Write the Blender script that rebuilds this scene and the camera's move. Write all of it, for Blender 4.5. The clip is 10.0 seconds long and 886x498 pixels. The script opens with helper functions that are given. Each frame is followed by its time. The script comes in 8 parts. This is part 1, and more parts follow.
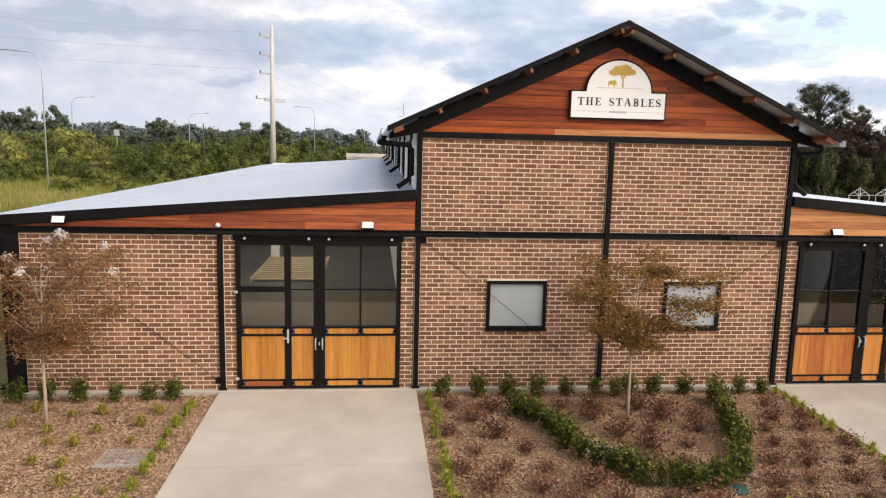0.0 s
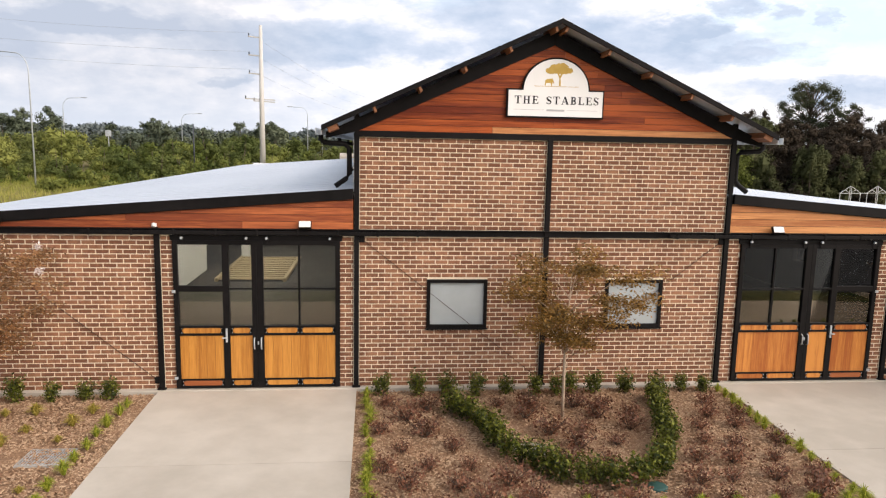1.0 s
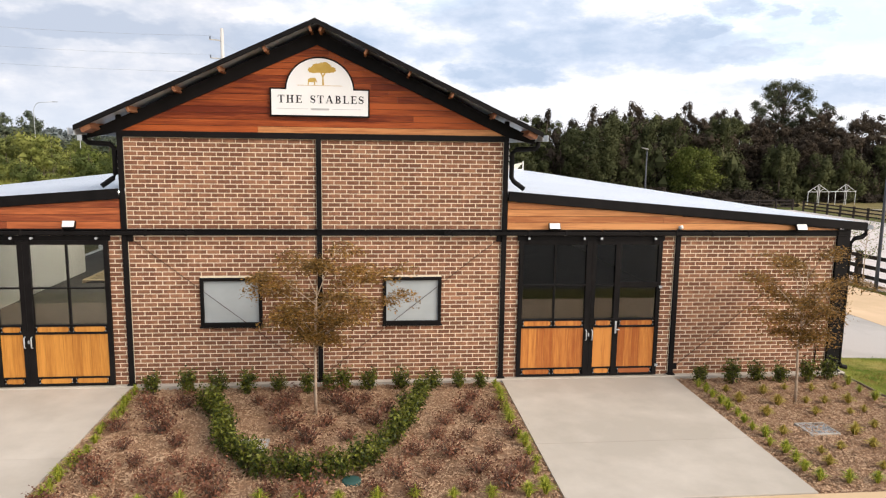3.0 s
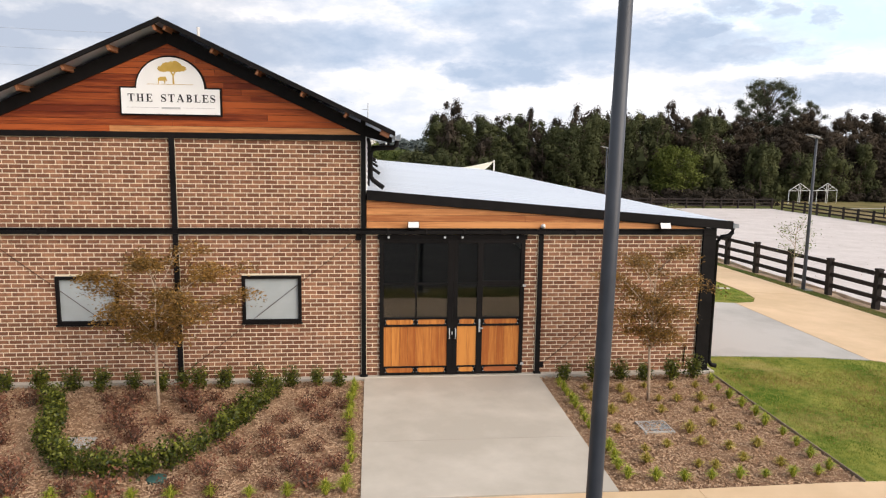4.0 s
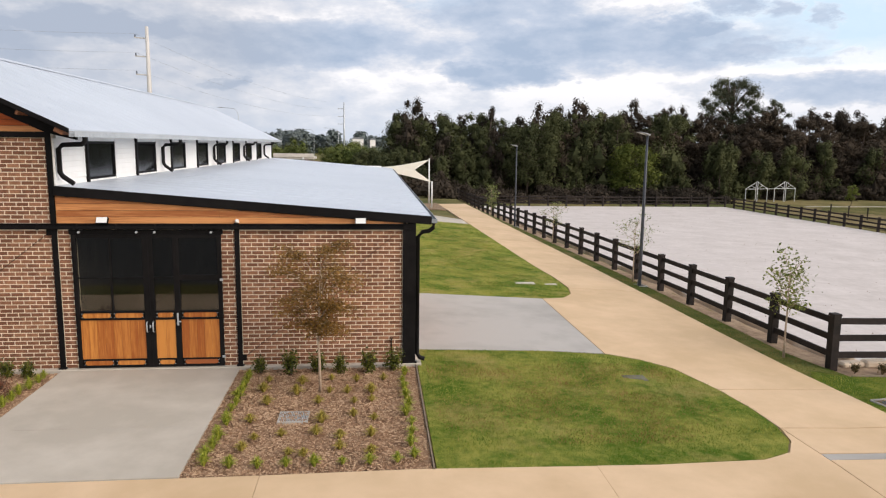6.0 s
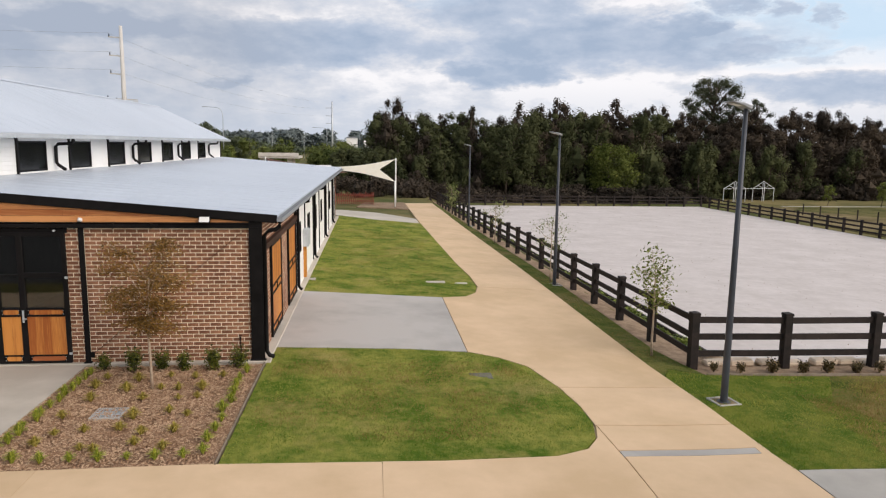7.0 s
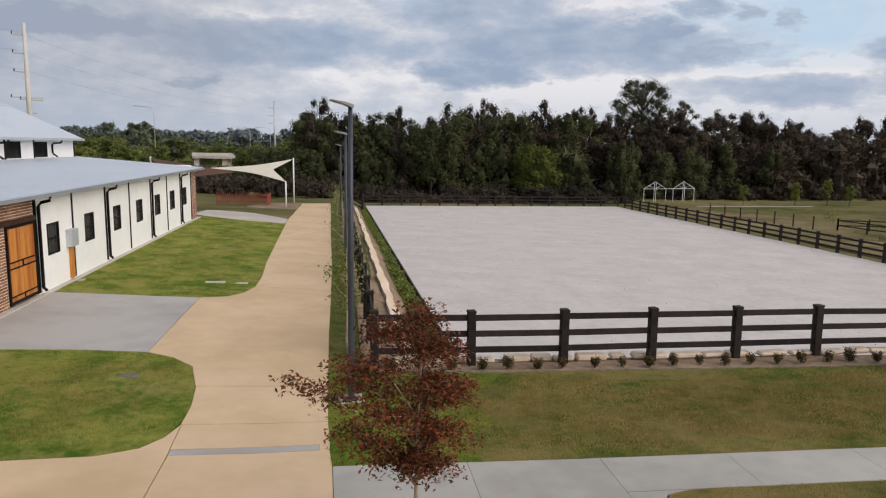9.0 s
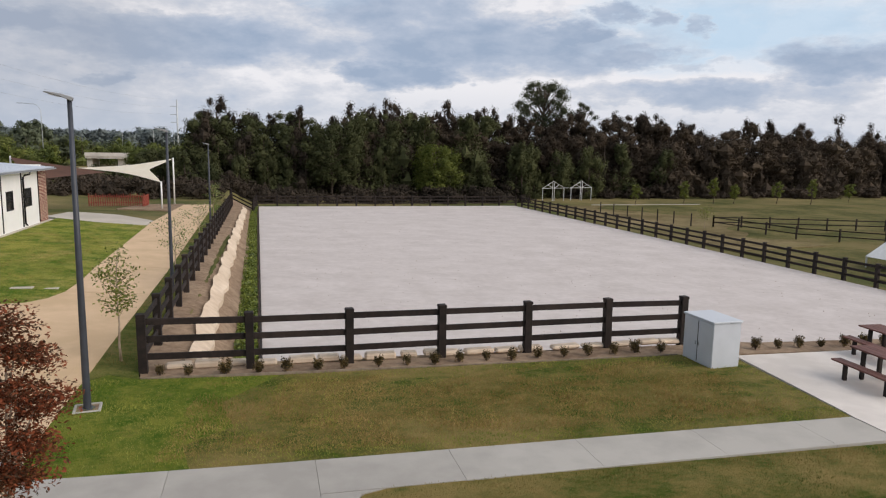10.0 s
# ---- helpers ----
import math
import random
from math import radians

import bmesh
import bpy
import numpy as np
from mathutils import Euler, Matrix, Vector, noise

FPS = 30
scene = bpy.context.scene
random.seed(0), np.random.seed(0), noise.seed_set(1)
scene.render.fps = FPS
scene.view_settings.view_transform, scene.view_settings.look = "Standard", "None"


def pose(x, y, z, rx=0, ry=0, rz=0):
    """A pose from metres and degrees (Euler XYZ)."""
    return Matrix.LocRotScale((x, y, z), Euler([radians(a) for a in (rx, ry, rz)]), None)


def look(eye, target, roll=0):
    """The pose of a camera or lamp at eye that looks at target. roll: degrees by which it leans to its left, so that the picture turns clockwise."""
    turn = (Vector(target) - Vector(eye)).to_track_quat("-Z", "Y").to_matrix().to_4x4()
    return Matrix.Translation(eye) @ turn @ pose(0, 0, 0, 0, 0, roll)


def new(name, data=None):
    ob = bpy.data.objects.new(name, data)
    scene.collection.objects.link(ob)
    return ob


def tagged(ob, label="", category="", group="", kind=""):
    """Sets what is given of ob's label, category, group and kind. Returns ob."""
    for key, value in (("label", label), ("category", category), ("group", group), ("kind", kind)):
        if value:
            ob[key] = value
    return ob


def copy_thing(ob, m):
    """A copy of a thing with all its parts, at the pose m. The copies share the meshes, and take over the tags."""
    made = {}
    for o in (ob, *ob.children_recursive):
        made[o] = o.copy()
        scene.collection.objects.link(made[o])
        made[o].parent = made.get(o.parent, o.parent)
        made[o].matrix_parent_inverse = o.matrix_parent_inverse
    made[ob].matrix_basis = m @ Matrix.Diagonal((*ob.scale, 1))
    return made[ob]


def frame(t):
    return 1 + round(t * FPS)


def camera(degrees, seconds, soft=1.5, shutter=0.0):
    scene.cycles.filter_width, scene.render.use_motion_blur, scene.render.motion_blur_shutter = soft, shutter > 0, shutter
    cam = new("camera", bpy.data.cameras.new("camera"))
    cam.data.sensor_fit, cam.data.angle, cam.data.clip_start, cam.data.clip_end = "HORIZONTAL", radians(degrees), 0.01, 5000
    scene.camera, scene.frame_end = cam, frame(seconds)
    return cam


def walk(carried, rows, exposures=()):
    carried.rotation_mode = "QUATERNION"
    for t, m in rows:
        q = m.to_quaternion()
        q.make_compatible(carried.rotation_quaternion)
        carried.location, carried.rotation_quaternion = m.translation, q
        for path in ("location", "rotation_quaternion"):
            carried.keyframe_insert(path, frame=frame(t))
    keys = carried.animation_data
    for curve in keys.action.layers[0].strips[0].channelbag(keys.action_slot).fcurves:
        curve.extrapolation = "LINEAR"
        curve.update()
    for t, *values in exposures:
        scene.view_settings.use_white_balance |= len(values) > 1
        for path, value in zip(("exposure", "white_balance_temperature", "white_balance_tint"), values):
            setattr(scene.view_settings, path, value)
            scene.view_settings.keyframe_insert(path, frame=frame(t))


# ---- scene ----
cam = camera(65.0, 10.0, 1.2)
PATH = [
    (0, (0.125, 0.184, 4.575), (0.323, 2.153, 4.282), 1.4),
    (0.5, (0.572, 0.143, 4.581), (0.772, 2.111, 4.287), 1.3),
    (1, (1.259, 0.063, 4.587), (1.459, 2.031, 4.293), 1.2),
    (1.5, (2.128, -0.057, 4.587), (2.328, 1.912, 4.295), 1.1),
    (2, (3.166, -0.202, 4.61), (3.367, 1.766, 4.316), 1.1),
    (3.5, (6.949, -0.611, 4.597), (7.152, 1.358, 4.31), 0.7),
    (4, (8.379, -0.772, 4.637), (8.582, 1.196, 4.345), 0.8),
    (4.5, (9.881, -0.966, 4.664), (10.084, 1.001, 4.37), 0.8),
    (5, (11.442, -1.158, 4.654), (11.643, 0.81, 4.362), 0.7),
    (5.5, (13.032, -1.406, 4.648), (13.234, 0.562, 4.355), 0.7),
    (7, (17.962, -2.127, 4.711), (18.161, -0.159, 4.415), 0.8),
    (7.5, (19.672, -2.33, 4.703), (19.872, -0.362, 4.409), 0.8),
    (8, (21.443, -2.578, 4.73), (21.647, -0.61, 4.435), 0.8),
    (8.5, (23.228, -2.834, 4.768), (23.469, -0.87, 4.474), 0.9),
    (9, (24.997, -2.951, 4.767), (25.277, -0.993, 4.474), 0.9),
    (9.5, (26.769, -3.148, 4.754), (27.119, -1.201, 4.462), 0.9),
    (10, (28.602, -3.371, 4.731), (29.089, -1.453, 4.443), 1.0),
]
walk(cam, [(t, look(eye, target, roll)) for t, eye, target, roll in PATH], [(0, 0.40, 6620, 12), (1, 0.50, 6620, 12), (2, 0.60, 6570, 11.5), (3.5, 0.50, 6560, 11), (4.5, 0.36, 6500, 11), (5.5, 0.24, 6450, 11), (7.5, -0.06, 6380, 11), (8.5, -0.22, 6330, 11), (9.2, -0.22, 6310, 11), (10, -0.13, 6310, 11)])

# ---- world, sun, exposure ----
SUN_EL, SUN_AZ = 32.0, 128.0
world = bpy.data.worlds.new("world")
scene.world = world
world.use_nodes = True
wt = world.node_tree
wt.nodes.clear()


def wnode(kind, **kw):
    n = wt.nodes.new(kind)
    for k, v in kw.items():
        n.inputs[k.replace("_", " ")].default_value = v
    return n


w_out = wnode("ShaderNodeOutputWorld")
w_bg = wnode("ShaderNodeBackground", Strength=1.0)
w_sky = wnode("ShaderNodeTexSky")
w_sky.sky_type, w_sky.sun_disc = "NISHITA", False
w_sky.sun_elevation, w_sky.sun_rotation = radians(SUN_EL), radians(SUN_AZ)
w_co = wnode("ShaderNodeTexCoord")
w_sep = wnode("ShaderNodeSeparateXYZ")
wt.links.new(w_co.outputs["Generated"], w_sep.inputs[0])


def wmath(op, a, b=None):
    n = wnode("ShaderNodeMath")
    n.operation = op
    for i, v in enumerate((a, b)):
        if v is None:
            continue
        if isinstance(v, (int, float)):
            n.inputs[i].default_value = v
        else:
            wt.links.new(v, n.inputs[i])
    return n.outputs[0]


# a layer of cloud seen from below: the direction is carried on to a flat sheet
w_up = wmath("ADD", wmath("MAXIMUM", w_sep.outputs[2], 0.0), 0.30)
w_vec = wnode("ShaderNodeCombineXYZ")
wt.links.new(wmath("DIVIDE", w_sep.outputs[0], w_up), w_vec.inputs[0])
wt.links.new(wmath("DIVIDE", w_sep.outputs[1], w_up), w_vec.inputs[1])


def wnoise(scale, detail, rough, offset):
    m = wnode("ShaderNodeMapping", Location=offset)
    wt.links.new(w_vec.outputs[0], m.inputs[0])
    n = wnode("ShaderNodeTexNoise", Scale=scale, Detail=detail, Roughness=rough, Distortion=0.3)
    wt.links.new(m.outputs[0], n.inputs["Vector"])
    return n.outputs[0]


def wramp(fac, stops):
    r = wnode("ShaderNodeValToRGB")
    while len(r.color_ramp.elements) < len(stops):
        r.color_ramp.elements.new(0.5)
    for e, (p, c) in zip(r.color_ramp.elements, stops):
        e.position, e.color = p, (*c, 1)
    wt.links.new(fac, r.inputs[0])
    return r.outputs[0]


def wmix(fac, a, b):
    n = wnode("ShaderNodeMix")
    n.data_type = "RGBA"
    wt.links.new(fac, n.inputs[0])
    for i, v in ((6, a), (7, b)):
        if isinstance(v, tuple):
            n.inputs[i].default_value = (*v, 1)
        else:
            wt.links.new(v, n.inputs[i])
    return n.outputs[2]


w_dim = wnode("ShaderNodeMix")
w_dim.data_type, w_dim.blend_type = "RGBA", "MULTIPLY"
w_dim.inputs[0].default_value = 1.0
w_dim.inputs[7].default_value = (0.10, 0.10, 0.10, 1)
wt.links.new(w_sky.outputs[0], w_dim.inputs[6])
w_body = wramp(wnoise(1.45, 8, 0.57, (3.1, 1.7, 0)), [(0.38, (0.79, 0.80, 0.81)), (0.46, (0.68, 0.71, 0.76)), (0.53, (0.49, 0.56, 0.665)), (0.64, (0.39, 0.475, 0.61))])
w_gap = wramp(wnoise(0.8, 7, 0.5, (7.3, 2.4, 0)), [(0.56, (1, 1, 1)), (0.68, (0.25, 0.25, 0.25))])
# the cloud is brighter on the side of the sun
w_side = wnode("ShaderNodeMix")
w_side.data_type, w_side.blend_type = "RGBA", "MULTIPLY"
w_side.inputs[0].default_value = 1.0
w_lift = wnode("ShaderNodeCombineXYZ")
for k in range(3):
    wt.links.new(wmath("ADD", wmath("MULTIPLY", w_sep.outputs[0], 0.36), 0.94), w_lift.inputs[k])
wt.links.new(w_body, w_side.inputs[6])
wt.links.new(w_lift.outputs[0], w_side.inputs[7])
w_cloud = wmix(w_gap, w_dim.outputs[2], w_side.outputs[2])

# the low sky: soft banks of cloud by bearing and height in degrees, their outlines frayed by noise
w_az = wmath("MULTIPLY", wmath("ARCTAN2", w_sep.outputs[0], w_sep.outputs[1]), 57.2958)
w_el = wmath("MULTIPLY", wmath("ARCSINE", w_sep.outputs[2]), 57.2958)
w_flat = wnode("ShaderNodeCombineXYZ")
wt.links.new(w_az, w_flat.inputs[0])
wt.links.new(wmath("MULTIPLY", w_el, 2.3), w_flat.inputs[1])


def lnoise(scale, detail, rough, offset):
    m = wnode("ShaderNodeMapping", Location=offset)
    wt.links.new(w_flat.outputs[0], m.inputs[0])
    n = wnode("ShaderNodeTexNoise", Scale=scale, Detail=detail, Roughness=rough)
    wt.links.new(m.outputs[0], n.inputs["Vector"])
    return wmath("SUBTRACT", n.outputs[0], 0.5)


w_u = wmath("ADD", w_az, wmath("MULTIPLY", lnoise(0.16, 6, 0.62, (11, 3, 0)), 13.0))
w_v = wmath("ADD", w_el, wmath("MULTIPLY", lnoise(0.20, 6, 0.62, (3, 17, 5)), 3.2))


def banks(rows):
    """Sum of soft-edged ovals: bearing, height, half width, half height, weight."""
    total = None
    for u0, v0, a, b, k in rows:
        p = wmath("MULTIPLY", wmath("SUBTRACT", w_u, u0), 1 / a)
        q = wmath("MULTIPLY", wmath("SUBTRACT", w_v, v0), 1 / b)
        e = wmath("SUBTRACT", 1.5, wmath("ADD", wmath("MULTIPLY", p, p), wmath("MULTIPLY", q, q)))
        e = wmath("MULTIPLY", wmath("MULTIPLY", wmath("MINIMUM", wmath("MAXIMUM", e, 0.0), 1.3), 0.77), k)
        total = e if total is None else wmath("MAXIMUM", total, e)
    return total


w_dark = banks([(17.8, 8.0, 12.8, 2.3, 0.80), (10.3, 10.2, 7.5, 2.5, 0.6), (9.9, 5.8, 4.7, 1.3, 0.9), (28.1, 7.2, 4.6, 0.9, 0.75), (23.2, 9.1, 4.0, 1.0, 0.95), (-4.4, 7.6, 12.3, 1.7, 0.6), (-20.1, 8.2, 7.4, 1.0, 0.75), (-11.8, 4.8, 1.8, 0.5, 0.5), (-30.7, 6.6, 6.5, 2.4, 0.6)])
w_dark = wmath("MAXIMUM", w_dark, banks([(27.5, 10.3, 1.7, 0.6, 0.7), (30.4, 10.0, 1.4, 0.8, 0.7), (33.5, 9.2, 1.1, 0.8, 0.6), (34.9, 4.0, 5.1, 0.9, 0.7), (33.8, 6.5, 2.1, 0.4, 0.45), (42.5, 6.4, 5.2, 1.5, 0.85), (34.4, 4.4, 10.3, 0.9, 0.5), (56.0, 7.0, 8.0, 2.0, 0.8), (-46.0, 8.0, 9.0, 2.0, 0.7)]))
w_blue = banks([(33.1, 8.9, 9.0, 2.8, 0.9), (7.1, 11.2, 3.6, 0.7, 0.5), (40.5, 8.8, 8.0, 2.3, 0.8)])
w_white = banks([(-7.8, 10.2, 4.7, 1.0, 0.7), (1.3, 5.7, 5.4, 1.1, 0.6), (15.3, 4.4, 5.3, 0.8, 0.4), (27.6, 9.0, 1.1, 0.5, 0.9), (-24.0, 8.9, 4.1, 0.5, 0.4), (33.9, 6.1, 7.1, 0.7, 0.5)])
w_fluff = wmath("ADD", wmath("MULTIPLY", lnoise(0.30, 7, 0.6, (5, 9, 2)), 1.25), 0.165)
w_tone = wmath("ADD", wmath("SUBTRACT", wmath("ADD", wmath("MULTIPLY", w_dark, 0.95), w_fluff), wmath("MULTIPLY", w_white, 0.30)), wmath("MINIMUM", wmath("MAXIMUM", wmath("MULTIPLY", wmath("SUBTRACT", 8.0, w_az), 0.013), -0.08), 0.36))
w_lowc = wramp(w_tone, [(0.05, (0.94, 0.92, 0.925)), (0.27, (0.73, 0.745, 0.79)), (0.60, (0.515, 0.58, 0.69)), (0.98, (0.385, 0.47, 0.60))])
# away from the open west the banks are a flatter grey
w_dull = wramp(w_tone, [(0.02, (0.79, 0.77, 0.775)), (0.30, (0.60, 0.61, 0.65)), (0.62, (0.49, 0.52, 0.58)), (1.0, (0.41, 0.45, 0.53))])
w_lowc = wmix(wmath("MINIMUM", wmath("MAXIMUM", wmath("MULTIPLY", wmath("ADD", w_az, 2.0), -0.07), 0.0), 0.70), w_lowc, w_dull)
w_lowc = wmix(wmath("MULTIPLY", w_blue, wmath("SUBTRACT", 1.0, wmath("MINIMUM", wmath("MULTIPLY", wmath("MAXIMUM", w_dark, 0.0), 1.3), 1.0))), w_lowc, (0.58, 0.75, 0.90))
w_low = wramp(w_sep.outputs[2], [(0.0, (1, 1, 1)), (0.085, (0.0, 0.0, 0.0))])
w_lowc = wmix(wmath("MULTIPLY", w_low, 0.75), w_lowc, (0.55, 0.605, 0.69))
w_high = wramp(w_sep.outputs[2], [(0.20, (0, 0, 0)), (0.30, (1, 1, 1))])
w_all = wmix(w_high, w_lowc, w_cloud)
wt.links.new(w_all, w_bg.inputs[0])
wt.links.new(w_bg.outputs[0], w_out.inputs[0])

sun = new("sun", bpy.data.lights.new("sun", "SUN"))
sun.data.energy, sun.data.angle, sun.data.color = 2.8, radians(55), (1.0, 0.87, 0.74)
sun.matrix_world = look((0, 0, 60), Vector((0, 0, 60)) + Vector((math.sin(radians(SUN_AZ)) * -1, -math.cos(radians(SUN_AZ)), -math.tan(radians(SUN_EL)))))


# ---- materials ----
def surf(name, a, b, scale=4.0, rough=0.8, bump=0.2, bscale=60.0, metal=0.0, big=0.0, stretch=(1, 1, 1), rnd=0.0, island=0.0, spec=0.4, sheen=0.0, trans=0.0, depth=0.01, edge=0.15, patch=None, pscale=0.5, pedge=(0.50, 0.62)):
    """Two colours mixed by noise at two sizes, with relief; rnd and island vary the tone from piece to piece, patch adds worn areas."""
    m = bpy.data.materials.new(name)
    m.use_nodes = True
    nt = m.node_tree
    p = nt.nodes["Principled BSDF"]
    co = nt.nodes.new("ShaderNodeTexCoord")
    mp = nt.nodes.new("ShaderNodeMapping")
    mp.inputs["Scale"].default_value = stretch
    nt.links.new(co.outputs["Object"], mp.inputs[0])

    def noi(s, d, r=0.6):
        n = nt.nodes.new("ShaderNodeTexNoise")
        n.inputs["Scale"].default_value, n.inputs["Detail"].default_value, n.inputs["Roughness"].default_value = s, d, r
        nt.links.new(mp.outputs[0], n.inputs["Vector"])
        return n.outputs[0]

    def mth(op, x, y):
        n = nt.nodes.new("ShaderNodeMath")
        n.operation = op
        for i, v in enumerate((x, y)):
            if isinstance(v, (int, float)):
                n.inputs[i].default_value = v
            else:
                nt.links.new(v, n.inputs[i])
        return n.outputs[0]

    fine, coarse = noi(scale, 6), noi(scale * 0.17, 4)
    f = mth("ADD", mth("MULTIPLY", fine, 1.4), mth("MULTIPLY", coarse, 1.4 + big))
    f = mth("SUBTRACT", f, 0.9 + big * 0.5)
    if rnd:
        oi = nt.nodes.new("ShaderNodeObjectInfo")
        f = mth("ADD", f, mth("MULTIPLY", mth("SUBTRACT", oi.outputs["Random"], 0.5), rnd))
    if island:
        ge = nt.nodes.new("ShaderNodeNewGeometry")
        f = mth("ADD", f, mth("MULTIPLY", mth("SUBTRACT", ge.outputs["Random Per Island"], 0.5), island))
    ra = nt.nodes.new("ShaderNodeValToRGB")
    ra.color_ramp.elements[0].color, ra.color_ramp.elements[1].color = (*a, 1), (*b, 1)
    ra.color_ramp.elements[0].position, ra.color_ramp.elements[1].position = edge, 1 - edge
    nt.links.new(f, ra.inputs[0])
    tint = ra.outputs[0]
    if patch:
        pr = nt.nodes.new("ShaderNodeValToRGB")
        pr.color_ramp.elements[0].position, pr.color_ramp.elements[1].position = pedge
        nt.links.new(mth("ADD", mth("MULTIPLY", noi(pscale, 5, 0.65), 0.8), mth("MULTIPLY", noi(pscale * 9, 3, 0.6), 0.2)), pr.inputs[0])
        pm = nt.nodes.new("ShaderNodeMix")
        pm.data_type = "RGBA"
        nt.links.new(mth("MULTIPLY", pr.outputs[0], 0.75), pm.inputs[0])
        nt.links.new(tint, pm.inputs[6])
        pm.inputs[7].default_value = (*patch, 1)
        tint = pm.outputs[2]
    nt.links.new(tint, p.inputs["Base Color"])
    p.inputs["Roughness"].default_value, p.inputs["Metallic"].default_value = rough, metal
    p.inputs["Specular IOR Level"].default_value = spec
    rr = mth("ADD", mth("MULTIPLY", fine, 0.25), rough - 0.12)
    nt.links.new(rr, p.inputs["Roughness"])
    if bump:
        bn = nt.nodes.new("ShaderNodeBump")
        bn.inputs["Strength"].default_value, bn.inputs["Distance"].default_value = bump, depth
        nt.links.new(noi(bscale, 4), bn.inputs["Height"])
        nt.links.new(bn.outputs[0], p.inputs["Normal"])
    if trans:
        tr = nt.nodes.new("ShaderNodeBsdfTranslucent")
        nt.links.new(tint, tr.inputs[0])
        mx = nt.nodes.new("ShaderNodeMixShader")
        mx.inputs[0].default_value = trans
        nt.links.new(p.outputs[0], mx.inputs[1])
        nt.links.new(tr.outputs[0], mx.inputs[2])
        nt.links.new(mx.outputs[0], nt.nodes["Material Output"].inputs[0])
    return m


def glass(name, tint, rough=0.02):
    """Thin pane: a clear part and a mirror part by Fresnel."""
    m = bpy.data.materials.new(name)
    m.use_nodes = True
    nt = m.node_tree
    nt.nodes.clear()
    out = nt.nodes.new("ShaderNodeOutputMaterial")
    tr, gl, mx, fr = (nt.nodes.new(k) for k in ("ShaderNodeBsdfTransparent", "ShaderNodeBsdfGlossy", "ShaderNodeMixShader", "ShaderNodeFresnel"))
    tr.inputs[0].default_value = (*tint, 1)
    gl.inputs["Roughness"].default_value = rough
    gl.inputs[0].default_value = (0.9, 0.92, 0.95, 1)
    fr.inputs[0].default_value = 1.7
    for a, b in ((fr.outputs[0], mx.inputs[0]), (tr.outputs[0], mx.inputs[1]), (gl.outputs[0], mx.inputs[2]), (mx.outputs[0], out.inputs[0])):
        nt.links.new(a, b)
    return m


def glow(name, colour, strength):
    m = bpy.data.materials.new(name)
    m.use_nodes = True
    p = m.node_tree.nodes["Principled BSDF"]
    p.inputs["Emission Color"].default_value = (*colour, 1)
    p.inputs["Emission Strength"].default_value = strength
    return m


